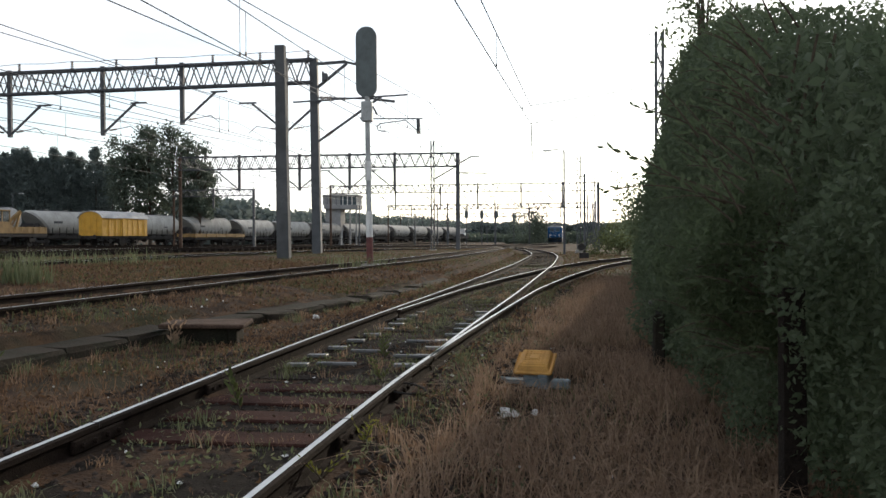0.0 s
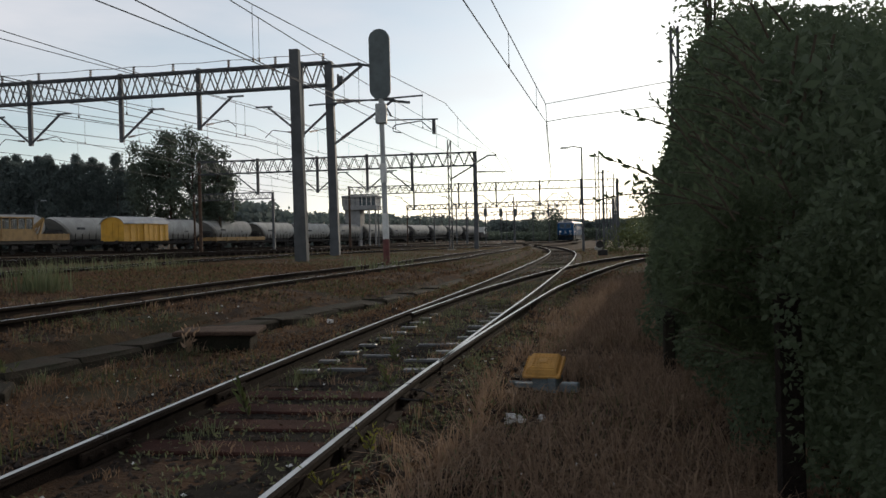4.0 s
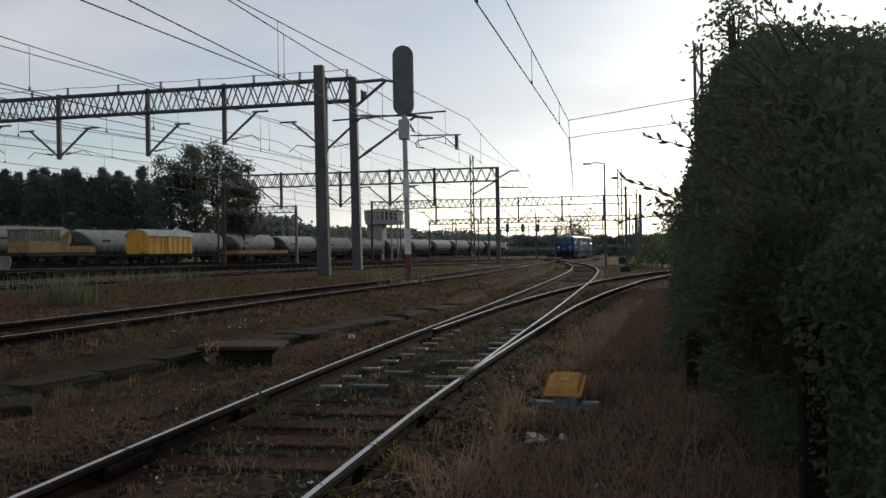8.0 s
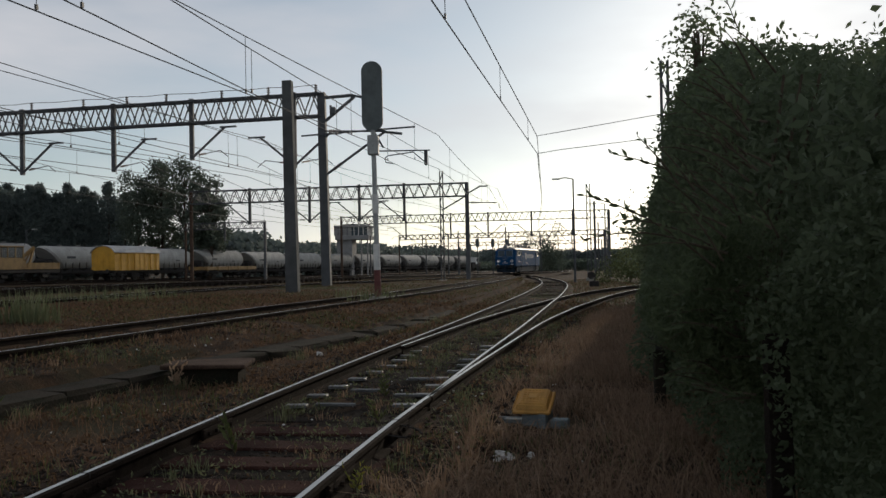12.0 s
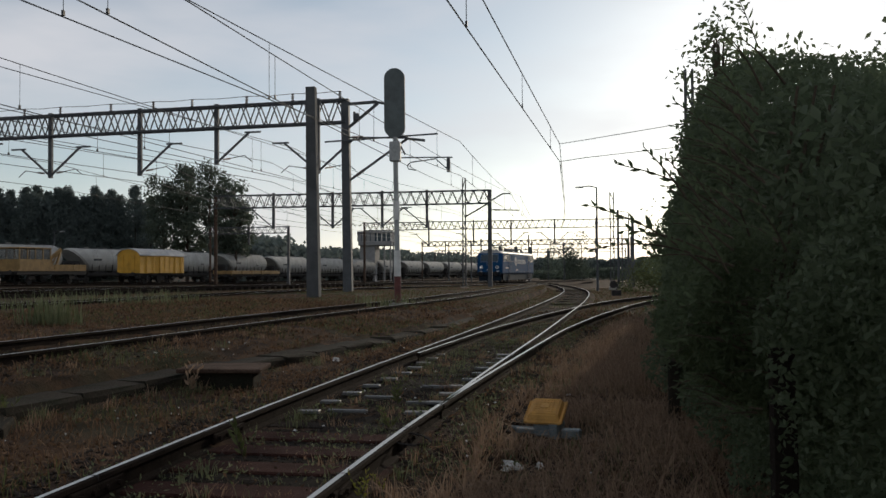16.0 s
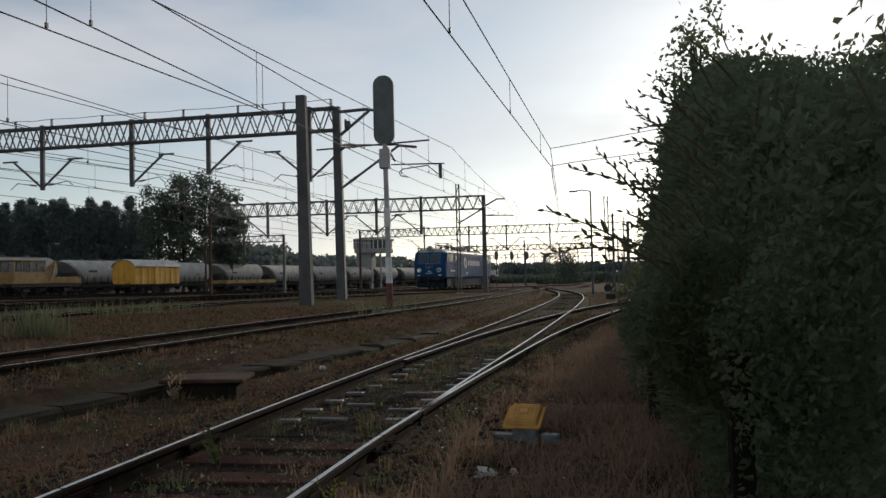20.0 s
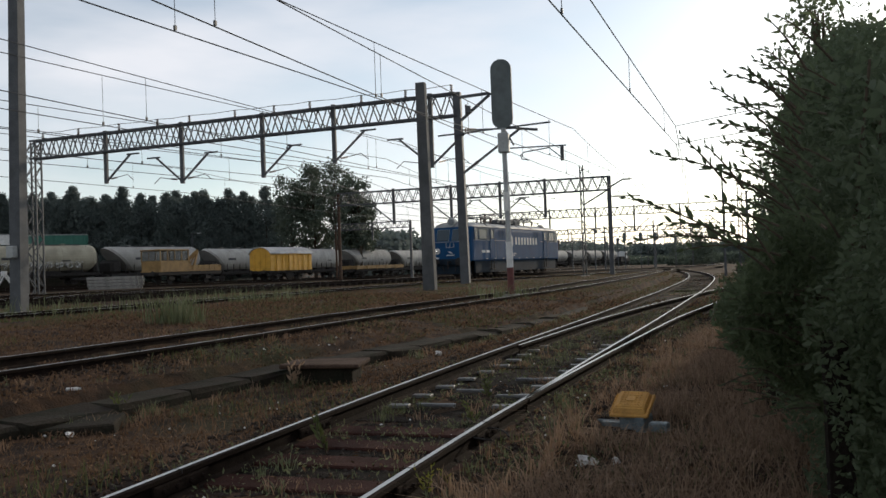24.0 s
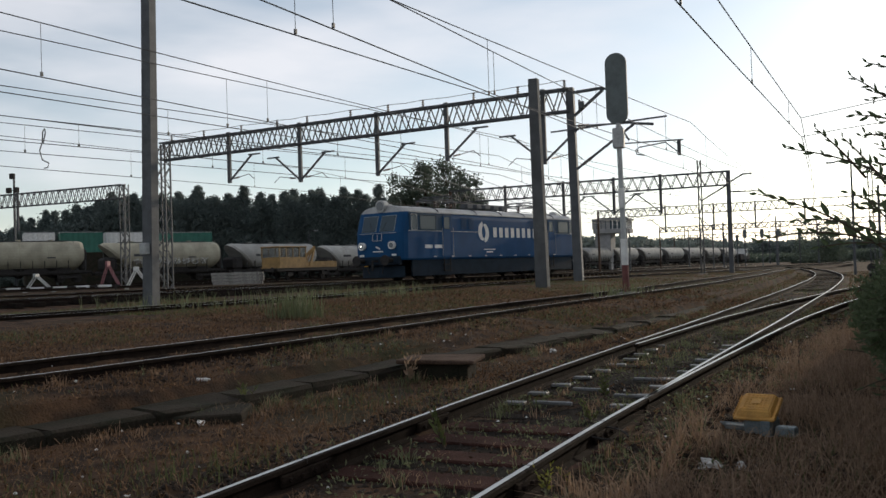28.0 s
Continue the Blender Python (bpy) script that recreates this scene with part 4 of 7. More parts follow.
def bogie_part(parent, yc, wheels=(-0.9, 0.9), r=0.46):
    bm = bmesh.new()
    for s in (-1, 1):
        box(bm, s * 1.0, yc, 0.55, 0.12, 2.5, 0.28, 0.03)
        for k in wheels:
            box(bm, s * 1.04, yc + k, 0.5, 0.14, 0.3, 0.3, 0.03)
    box(bm, 0, yc, 0.62, 1.9, 0.3, 0.2)
    b = part("bogie", bm, M_UNDER, parent)
    for k in wheels:
        bm = bmesh.new()
        bar(bm, (-0.95, yc + k, r), (0.95, yc + k, r), 0.14, sides=8)
        for s in (-1, 1):
            disc(bm, (s * 0.75, yc + k, r), (1, 0, 0), r, 0.13, 18)
        part("wheelset", bm, M_UNDER, b)
    return b


def buffers(parent, y, sg):
    for s in (-1, 1):
        bm = bmesh.new()
        disc(bm, (s * 0.875, y + sg * 0.25, 1.03), (0, 1, 0), 0.1, 0.5, 10)
        disc(bm, (s * 0.875, y + sg * 0.5, 1.03), (0, 1, 0), 0.22, 0.05, 16)
        part("buffer", bm, M_UNDER, parent)


def silo_wagon(mat, label):
    """A powder tank wagon: long drum with cone ends, hopper cones below, platform, ladder and bogies."""
    g = thing("silo_wagon", label, "tank wagon", group="silo wagons on the siding")
    bm = bmesh.new()
    R, zc = 1.46, 2.78
    def near_end(z):
        return -6.95 + max(0.0, 3.95 - z) * 1.25
    def far_end(z):
        return 6.75 - max(0.0, 2.3 - z) * 0.6
    angs = np.linspace(0, 2 * math.pi, 32, endpoint=False)
    rings = []
    for f, k in ((0.0, 0.88), (0.03, 1.0), (0.25, 1.0), (0.5, 1.0), (0.75, 1.0), (0.97, 1.0), (1.0, 0.9)):
        ring = []
        for a_ in angs:
            z = zc + R * k * math.sin(a_)
            ring.append(bm.verts.new((R * k * math.cos(a_), near_end(z) + (far_end(z) - near_end(z)) * f, z)))
        rings.append(ring)
    for p_, q_ in zip(rings, rings[1:]):
        for k in range(32):
            bm.faces.new((p_[k], q_[k], q_[(k + 1) % 32], p_[(k + 1) % 32]))
    bm.faces.new(rings[0])
    # far end face takes the dark material: its shade is put into the colour
    bm.faces.new(rings[-1][::-1]).material_index = 1
    part("tank", bm, [mat, M_UNDER], g)
    for y in (-2.9, 0, 2.9):
        bm = bmesh.new()
        tube(bm, [(1.465 * math.cos(a), y, zc + 1.465 * math.sin(a)) for a in np.linspace(-0.5, math.pi + 0.5, 16)], 0.025, 4)
        part("tank_band", bm, mat, g)
    bm = bmesh.new()
    box(bm, 0, -6.1, 1.95, 2.4, 1.5, 1.5, 0.3)
    part("brake_cabinet", bm, M_UNDER, g, "black end cabinet")
    # added dark block that deepens the shade at the far end
    bm = bmesh.new()
    box(bm, 0, 6.8, 2.3, 2.2, 0.6, 2.3, 0.25)
    part("end_shroud", bm, M_UNDER, g, "dark block standing in for the shaded tank end")
    bm = bmesh.new()
    for y in (-3.4, 0, 3.4):
        tube(bm, [(0, y, 1.5), (0, y, 0.5)], 1.15, 14, r2=0.2)
    box(bm, 0, 0.6, 1.15, 1.7, 9.6, 0.75, 0.05)
    part("hopper_cone", bm, M_UNDER, g)
    bm = bmesh.new()
    for s in (-1, 1):
        box(bm, s * 1.2, 0, 1.1, 0.12, 14.0, 0.24)
        box(bm, 0, s * 6.95, 1.06, 2.6, 0.14, 0.34)
        for k in range(9):
            bar(bm, (s * 1.27, -5 + k * 1.25, 1.2), (s * 1.33, -5 + k * 1.25, 2.3), 0.07)
    part("underframe", bm, M_UNDER, g)
    bm = bmesh.new()
    box(bm, 0, 0.2, 4.28, 0.7, 10.2, 0.05)
    for y in np.arange(-5, 5.1, 1.25):
        bar(bm, (-0.35, y, 4.28), (-0.35, y, 4.22), 0.05)
    part("roof_walkway", bm, M_MAST, g)
    for y in (-3.4, 0, 3.4):
        bm = bmesh.new()
        disc(bm, (0, y, 4.32), (0, 0, 1), 0.28, 0.16, 14)
        part("hatch", bm, mat, g)
    bm = bmesh.new()
    for s in (-1, 1):
        tube(bm, [(s * 1.32, 6.85, 1.2), (s * 1.32, 6.85, 2.2), (s * 0.9, 6.85, 2.2)], 0.025, 5)
        for x in (0.35, 0.75):
            tube(bm, [(x * s, 6.2, 1.2), (x * s, 5.7, 4.2)], 0.025, 5)
    for z in np.arange(1.5, 4.1, 0.32):
        bar(bm, (0.35, 6.15 - (z - 1.3) * 0.16, z), (0.75, 6.15 - (z - 1.3) * 0.16, z), 0.03)
    part("ladder", bm, M_MAST, g)
    bogie_part(g, -5.2)
    bogie_part(g, 5.2)
    buffers(g, -7.0, -1)
    buffers(g, 7.0, 1)
    for s in (-1, 1):
        for dims in ((1.455, -2.9, 2.85, 0.02, 1.5, 0.26), (1.45, 3.2, 2.55, 0.02, 0.9, 0.12)):
            bm = bmesh.new()
            box(bm, s * dims[0], *dims[1:])
            part("marking_bar", bm, M_GRAFF_D, g, "dark unreadable marking bar")
    return g


silo_a = silo_wagon(M_SILO, "dirty silver-grey powder silo wagon standing in a train")
silo_b = silo_wagon(M_SILO_WARM, "cream-grey powder silo wagon with spray-painted side")
SILO_STEP = 14.3


def silo_z(y):
    """The silo siding lies a little higher at its near end."""
    return ZW + float(np.interp(y, [60, 100], [0.42, 0.12]))


spots, y_s = [], 57.7
while y_s < 252:
    spots.append(track_stations(TS, y_s, SILO_STEP / 2))
    y_s = track_stations(TS, y_s, SILO_STEP)
SHORT = Matrix.Diagonal((1, SILO_STEP / 15.2, 1, 1))
silo_a.matrix_basis = at_track(TS, spots[2], silo_z(spots[2])) @ SHORT
silo_b.matrix_basis = at_track(TS, spots[1], silo_z(spots[1])) @ SHORT
for i, ym in enumerate(spots):
    if i not in (1, 2):
        copy_thing(silo_b if i == 0 else silo_a, at_track(TS, ym, silo_z(ym)) @ SHORT)

# spray paint on one silo
rg = random.Random(4)
for i in range(8):
    bm = bmesh.new()
    c = -3.2 + i * 1.12
    pts = []
    for k in range(15):
        a = k / 14 * math.pi * 1.7 + rg.uniform(0, 6)
        pts.append((1.34, c + math.cos(a) * 0.5, 2.2 + math.sin(a) * 0.42))
    tube(bm, pts, 0.07, 4)
    tag_out = part("spray_paint", bm, M_GRAFF_D, silo_b, "dark looping spray paint")
    bm = bmesh.new()
    tube(bm, [(x + 0.06, y * 0.97 + c * 0.03, z) for x, y, z in pts], 0.04, 4)
    part("spray_paint", bm, M_GRAFF, silo_b, "white looping spray paint")


def covered_van():
    g = thing("covered_van", "ochre yellow two-axle covered van with pale arched roof", "railway wagon")
    HL, W, z0, z1 = 4.0, 1.38, 1.12, 3.05
    bm = bmesh.new()
    box(bm, 0, 0, 0, 0.05, 2 * HL / 26 - 0.014, z1 - z0, 0.004)
    board_me = bpy.data.meshes.new("side_board")
    bm.to_mesh(board_me)
    bm.free()
    board_me.materials.append(M_YELLOW)
    for s in (-1, 1):
        n = 26
        for k in range(n):
            yy = -HL + (k + 0.5) * 2 * HL / n
            piece("side_board", board_me, g, pose(s * W, yy, (z0 + z1) / 2))
    for s in (-1, 1):
        bm = bmesh.new()
        prof = [(-W, z0), (W, z0), (W, z1), (1.1, 3.36), (0.7, 3.56), (0, 3.68), (-0.7, 3.56), (-1.1, 3.36), (-W, z1)]
        a = [bm.verts.new((x, s * HL, z)) for x, z in prof]
        b = [bm.verts.new((x, s * (HL - 0.06), z)) for x, z in prof]
        bm.faces.new(a if s < 0 else a[::-1])
        bm.faces.new(b[::-1] if s < 0 else b)
        for k in range(len(a)):
            bm.faces.new((a[k], b[k], b[(k + 1) % len(a)], a[(k + 1) % len(a)]))
        for x in (-0.7, 0, 0.7):
            box(bm, x, s * (HL + 0.03), 2.1, 0.09, 0.06, 2.0)
        part("end_wall", bm, M_YELLOW, g)
    bm = bmesh.new()
    prof = [(1.52, 3.0), (1.42, 3.14), (1.14, 3.42), (0.72, 3.63), (0, 3.76)]
    full = prof + [(-x, z) for x, z in prof[-2::-1]]
    r0 = [bm.verts.new((x, -HL - 0.15, z)) for x, z in full]
    r1 = [bm.verts.new((x, HL + 0.15, z)) for x, z in full]
    q0 = [bm.verts.new((x * 0.97, -HL - 0.15, z - 0.06)) for x, z in full]
    q1 = [bm.verts.new((x * 0.97, HL + 0.15, z - 0.06)) for x, z in full]
    for k in range(len(full) - 1):
        bm.faces.new((r0[k], r0[k + 1], r1[k + 1], r1[k]))
        bm.faces.new((q0[k], q1[k], q1[k + 1], q0[k + 1]))
        bm.faces.new((r0[k], q0[k], q0[k + 1], r0[k + 1]))
        bm.faces.new((r1[k], r1[k + 1], q1[k + 1], q1[k]))
    part("roof", bm, M_LROOF, g, "pale grey arched roof")
    for s in (-1, 1):
        bm = bmesh.new()
        box(bm, s * (W + 0.05), 0.3, 2.05, 0.06, 1.8, 1.86, 0.01)
        d = part("sliding_door", bm, M_YELLOW, g)
        bm = bmesh.new()
        for yy in (-0.6, 0.3, 1.2):
            box(bm, s * (W + 0.09), yy, 2.05, 0.03, 0.07, 1.86)
        box(bm, s * (W + 0.09), 0.3, 3.0, 0.05, 3.6, 0.06)
        part("door_rail", bm, M_YELLOW, d)
        for yy in (-2.9, -1.7, 2.3, 3.4):
            bm = bmesh.new()
            box(bm, s * (W + 0.04), yy, 2.08, 0.05, 0.09, 1.95)
            part("stanchion", bm, M_YELLOW, g)
    bm = bmesh.new()
    for s in (-1, 1):
        box(bm, s * 1.2, 0, 1.0, 0.12, 8.0, 0.24)
        for y in (-2.4, 2.4):
            box(bm, s * 1.1, y, 0.62, 0.14, 1.3, 0.12)
            box(bm, s * 1.08, y, 0.55, 0.2, 0.36, 0.4, 0.03)
        box(bm, 0, s * 4.0, 1.0, 2.6, 0.14, 0.3)
    box(bm, 0.9, 0, 0.62, 0.4, 1.4, 0.4)
    part("underframe", bm, M_UNDER, g)
    for y in (-2.4, 2.4):
        bm = bmesh.new()
        bar(bm, (-0.95, y, 0.5), (0.95, y, 0.5), 0.14, sides=8)
        for s in (-1, 1):
            disc(bm, (s * 0.75, y, 0.5), (1, 0, 0), 0.5, 0.13, 18)
        part("wheelset", bm, M_UNDER, g)
    buffers(g, -4.05, -1)
    buffers(g, 4.05, 1)
    return g


def rail_trolley():
    """A motor trolley: glazed cab at one end, open deck with a folded crane."""
    g = thing("track_maintenance_trolley", "yellow track maintenance trolley with glazed cab and folded crane", "rail vehicle")
    bm = bmesh.new()
    box(bm, 0, 0, 1.0, 2.5, 10.4, 0.3, 0.03)
    part("chassis", bm, M_UNDER, g)
    bm = bmesh.new()
    box(bm, 0, 0, 1.2, 2.6, 10.3, 0.1, 0.01)
    part("deck", bm, M_ORANGE, g)
    # cab: low walls, posts, roof
    bm = bmesh.new()
    y0, y1 = -4.9, -0.5
    for s in (-1, 1):
        box(bm, s * 1.27, (y0 + y1) / 2, 1.68, 0.06, y1 - y0, 0.9, 0.01)
        box(bm, 0, y0 if s < 0 else y1, 1.68, 2.5, 0.06, 0.9, 0.01)
        for k in range(5):
            yy = y0 + (y1 - y0) * k / 4
            box(bm, s * 1.27, yy, 2.55, 0.09, 0.1, 0.95)
    cab = part("cab", bm, M_ORANGE, g, "yellow cab with large windows")
    bm = bmesh.new()
    box(bm, 0, (y0 + y1) / 2, 3.06, 2.7, y1 - y0 + 0.3, 0.12, 0.04)
    part("cab_roof", bm, M_ORANGE, cab)
    for s in (-1, 1):
        for k in range(4):
            bm = bmesh.new()
            box(bm, s * 1.26, y0 + (y1 - y0) * (k + 0.5) / 4, 2.56, 0.03, 0.96, 0.86)
            part("window", bm, M_PANE, cab)
        bm = bmesh.new()
        box(bm, 0, (y0 if s < 0 else y1), 2.56, 2.3, 0.03, 0.86)
        part("window", bm, M_PANE, cab)
    bm = bmesh.new()
    box(bm, 0.2, -0.05, 1.55, 1.6, 0.7, 0.6, 0.05)
    part("engine_cover", bm, M_ORANGE, g)
    for s in (-1, 1):
        bm = bmesh.new()
        box(bm, s * 1.28, 2.6, 1.48, 0.05, 5.0, 0.46, 0.01)
        for k in range(6):
            box(bm, s * 1.31, 0.3 + k * 0.92, 1.48, 0.04, 0.08, 0.46)
        part("drop_side", bm, M_ORANGE, g)
    bm = bmesh.new()
    tube(bm, [(0, 1.0, 1.2), (0, 1.0, 2.3)], 0.22, 12)
    bar(bm, (0, 1.0, 2.2), (0.3, 2.3, 3.05), 0.26)
    bar(bm, (0.3, 2.3, 3.05), (0.35, 1.5, 1.5), 0.2)
    bar(bm, (0, 0.9, 1.4), (0.2, 1.9, 2.6), 0.1)
    part("crane", bm, M_ORANGE, g, "folded yellow loading crane")
    for y in (-3.0, 3.0):
        bm = bmesh.new()
        bar(bm, (-0.95, y, 0.42), (0.95, y, 0.42), 0.14, sides=8)
        for s in (-1, 1):
            disc(bm, (s * 0.75, y, 0.42), (1, 0, 0), 0.42, 0.13, 18)
            box(bm, s * 1.05, y, 0.6, 0.16, 0.9, 0.3)
        part("wheelset", bm, M_UNDER, g)
    buffers(g, -5.2, -1)
    buffers(g, 5.2, 1)
    return g


def flat_wagon():
    """A two-axle flat wagon with low drop sides."""
    g = thing("flat_wagon", "low-sided ochre flat wagon standing empty on the siding", "railway wagon")
    bm = bmesh.new()
    box(bm, 0, 0, 1.0, 2.5, 12.0, 0.26, 0.02)
    part("chassis", bm, M_UNDER, g)
    bm = bmesh.new()
    box(bm, 0, 0, 1.16, 2.6, 12.0, 0.08, 0.01)
    part("deck", bm, M_SLEEPER, g, "dark plank deck")
    for s in (-1, 1):
        for k in range(5):
            bm = bmesh.new()
            box(bm, s * 1.3, -4.8 + k * 2.4, 1.4, 0.05, 2.34, 0.44, 0.01)
            part("drop_side", bm, M_ORANGE, g)
            bm = bmesh.new()
            box(bm, s * 1.33, -6.0 + k * 2.4 + 0.04, 1.36, 0.06, 0.09, 0.6)
            part("stanchion", bm, M_ORANGE, g)
        bm = bmesh.new()
        box(bm, 0, s * 5.98, 1.4, 2.5, 0.05, 0.44, 0.01)
        part("end_board", bm, M_ORANGE, g)
    for y in (-3.8, 3.8):
        bm = bmesh.new()
        bar(bm, (-0.95, y, 0.48), (0.95, y, 0.48), 0.14, sides=8)
        for s in (-1, 1):
            disc(bm, (s * 0.75, y, 0.48), (1, 0, 0), 0.48, 0.13, 18)
            box(bm, s * 1.05, y, 0.62, 0.16, 1.2, 0.26)
        part("wheelset", bm, M_UNDER, g)
    buffers(g, -6.0, -1)
    buffers(g, 6.0, 1)
    return g


van = covered_van()
flat_wagon().matrix_basis = at_track(TW, 110.0, ZW)
van.matrix_basis = at_track(TW, 90.0, ZW)
trolley = rail_trolley()
trolley.matrix_basis = at_track(TW, 73.8, ZW) @ Matrix.Diagonal((0.9, 0.84, 1.06, 1))
trolley.scale = (0.9, 0.84, 1.06)

# ---- signal, lamps, far masts, tower ----
def signal_post(x, y, z):
    g = thing("light_signal", "tall colour-light signal, dark rounded plate on a banded post", "railway signal")
    lean = Vector((-0.012, 0, 1))
    def P(h, dx=0.0, dy=0.0):
        return Vector((x, y, z)) + lean * h + Vector((dx, dy, 0))
    bm = bmesh.new()
    tube(bm, [P(-0.3), P(5.3)], 0.09, 14, r2=0.075)
    post = part("post", bm, M_SIGGREY, g, "light grey tubular post")
    for h0, h1, mt, nm in ((0.12, 0.95, M_RED, "red_band"), (0.95, 1.75, M_WHITE, "white_band"), (2.7, 3.3, M_WHITE, "white_band")):
        bm = bmesh.new()
        tube(bm, [P(h0), P(h1)], 0.105, 14)
        part(nm, bm, mt, post)
    bm = bmesh.new()
    hw, hh, r = 0.325, 1.09, 0.31
    c = P(6.36)
    outline = []
    for cz, a0 in ((hh - r, 0), (-(hh - r), math.pi)):
        for k in range(13):
            a = a0 + math.pi * k / 12
            outline.append(Vector((math.cos(a) * hw, 0, cz + math.sin(a) * r)))
    fr = [bm.verts.new(c + v + Vector((0, -0.05, 0))) for v in outline]
    bk = [bm.verts.new(c + v + Vector((0, 0.06, 0))) for v in outline]
    bm.faces.new(fr)
    bm.faces.new(bk[::-1])
    for k in range(len(fr)):
        bm.faces.new((fr[k], bk[k], bk[(k + 1) % len(fr)], fr[(k + 1) % len(fr)]))
    plate = part("signal_plate", bm, M_SIGNAL, g, "dark rounded back plate")
    for k in range(5):
        bm = bmesh.new()
        h = -0.8 + k * 0.4
        disc(bm, c + Vector((0, 0.2, h)), (0, 1, 0), 0.13, 0.28, 16)
        part("lamp_hood", bm, M_SIGNAL, plate)
    bm = bmesh.new()
    q = P(4.95)
    box(bm, q.x, q.y - 0.02, q.z - 0.12, 0.34, 0.28, 0.62, 0.03)
    part("junction_box", bm, M_SIGGREY, g, "grey junction box below the plate")
    bm = bmesh.new()
    box(bm, P(0).x + 0.01, y, z - 0.02, 0.5, 0.5, 0.3, 0.03)
    part("footing", bm, M_CONC, g)
    bm = bmesh.new()
    bar(bm, P(5.35, -0.02, 0.05), P(4.75, 0.3, 0.05), 0.05)
    bar(bm, P(5.35, 0.02, 0.05), P(5.25, 0.45, 0.05), 0.04)
    part("bracket", bm, M_MAST, g)
    return g


signal_post(-4.15, 26.2, 0.1)


def bracket_arms():
    """Bracket arms on the gantry's right post, carrying the wires of the main track."""
    g = thing("cantilever_bracket", "steel cantilever bracket with insulators on the gantry post", "catenary bracket")
    x, y = -9.0, 39.9
    bm = bmesh.new()
    bar(bm, (x, y, 9.2), (x + 1.55, y, 9.28), 0.13)
    bar(bm, (x + 1.5, y, 9.27), (x + 2.1, y, 9.14), 0.10)
    bar(bm, (x + 0.2, y, 8.1), (x + 1.6, y, 9.2), 0.12)
    part("upper_strut", bm, M_MAST, g)
    bm = bmesh.new()
    bar(bm, (x - 0.9, y - 0.3, 7.38), (x + 4.5, y - 0.3, 7.64), 0.07)
    bar(bm, (x + 0.2, y, 7.62), (x + 3.0, y, 7.52), 0.07)
    bar(bm, (x + 2.9, y, 7.5), (x + 3.85, y, 7.38), 0.11)
    bar(bm, (x + 0.2, y, 5.55), (x + 3.0, y, 7.48), 0.10)
    part("lower_strut", bm, M_MAST, g)
    bm = bmesh.new()
    insulator(bm, (x + 0.35, y, 7.61), (x + 0.9, y, 7.59), 0.09)
    part("insulator", bm, M_INSUL, g)
    bm = bmesh.new()
    insulator(bm, (x + 0.55, y, 5.79), (x + 0.95, y, 6.07), 0.09)
    part("insulator", bm, M_INSUL, g)
    bm = bmesh.new()
    tube(bm, [(x + 2.2, y, 6.6), (x + 5.15, y, 6.56)], 0.035, 6)
    tube(bm, [(x + 3.4, y, 5.98), (x + 3.05, y, 6.05), (x + 3.0, y, 6.22), (x + 3.15, y, 6.36), (x + 4.35, y, 6.5), (x + 4.86, y, 6.05)], 0.03, 6)
    part("steady_arm", bm, M_MAST, g)
    bm = bmesh.new()
    box(bm, x + 4.95, y, 6.2, 0.16, 0.14, 0.68, 0.02)
    part("weight", bm, M_MAST, g)
    bm = bmesh.new()
    box(bm, x + 0.62, y - 0.2, 8.55, 0.22, 0.2, 0.34, 0.03)
    bar(bm, (x + 0.5, y - 0.2, 8.3), (x + 0.5, y - 0.2, 8.8), 0.09)
    part("switch_gear", bm, M_MAST, g)
    g2 = thing("cantilever_bracket", "steel cantilever bracket on the second gantry post", "catenary bracket")
    x, y = -3.75, 66.0
    bm = bmesh.new()
    bar(bm, (x, y, 6.6), (x + 1.02, y, 7.17), 0.11)
    bar(bm, (x + 0.95, y, 7.17), (x + 1.6, y, 7.16), 0.10)
    bar(bm, (x, y, 6.5), (x - 1.9, y - 0.2, 5.4), 0.11)
    bar(bm, (x, y, 5.94), (x + 2.3, y, 5.88), 0.08)
    part("strut", bm, M_MAST, g2)
    bm = bmesh.new()
    insulator(bm, (x + 0.3, y, 5.93), (x + 0.8, y, 5.92), 0.09)
    part("insulator", bm, M_INSUL, g2)
    return g


bracket_arms()


def lamp_post(x, y, z, h, arm, label, name="street_lamp"):
    g = thing(name, label, "street lamp", group="yard lamps")
    bm = bmesh.new()
    tube(bm, [(x, y, z + fall(y) - 0.3), (x, y, z + h)], 0.10, 10, r2=0.06)
    part("pole", bm, M_MAST, g)
    bm = bmesh.new()
    tube(bm, [(x, y, z + h), (x + arm * 0.5, y, z + h + 0.12), (x + arm, y, z + h + 0.05)], 0.045, 6)
    part("arm", bm, M_MAST, g)
    bm = bmesh.new()
    box(bm, x + arm * 1.1, y, z + h + 0.03, 0.62, 0.26, 0.12, 0.03)
    part("lamp_head", bm, M_SIGGREY, g)
    return g


lamp_post(4.6, 70.0, -0.1, 8.0, -1.25, "slim grey lamp post with one arm beside the tracks")
lamp_post(9.2, 92.0, -0.1, 7.4, -1.2, "slim grey lamp post with a curved arm")
lamp_post(-62.0, 104.0, 0.2, 6.5, 1.0, "low yard lamp standing before the trees")


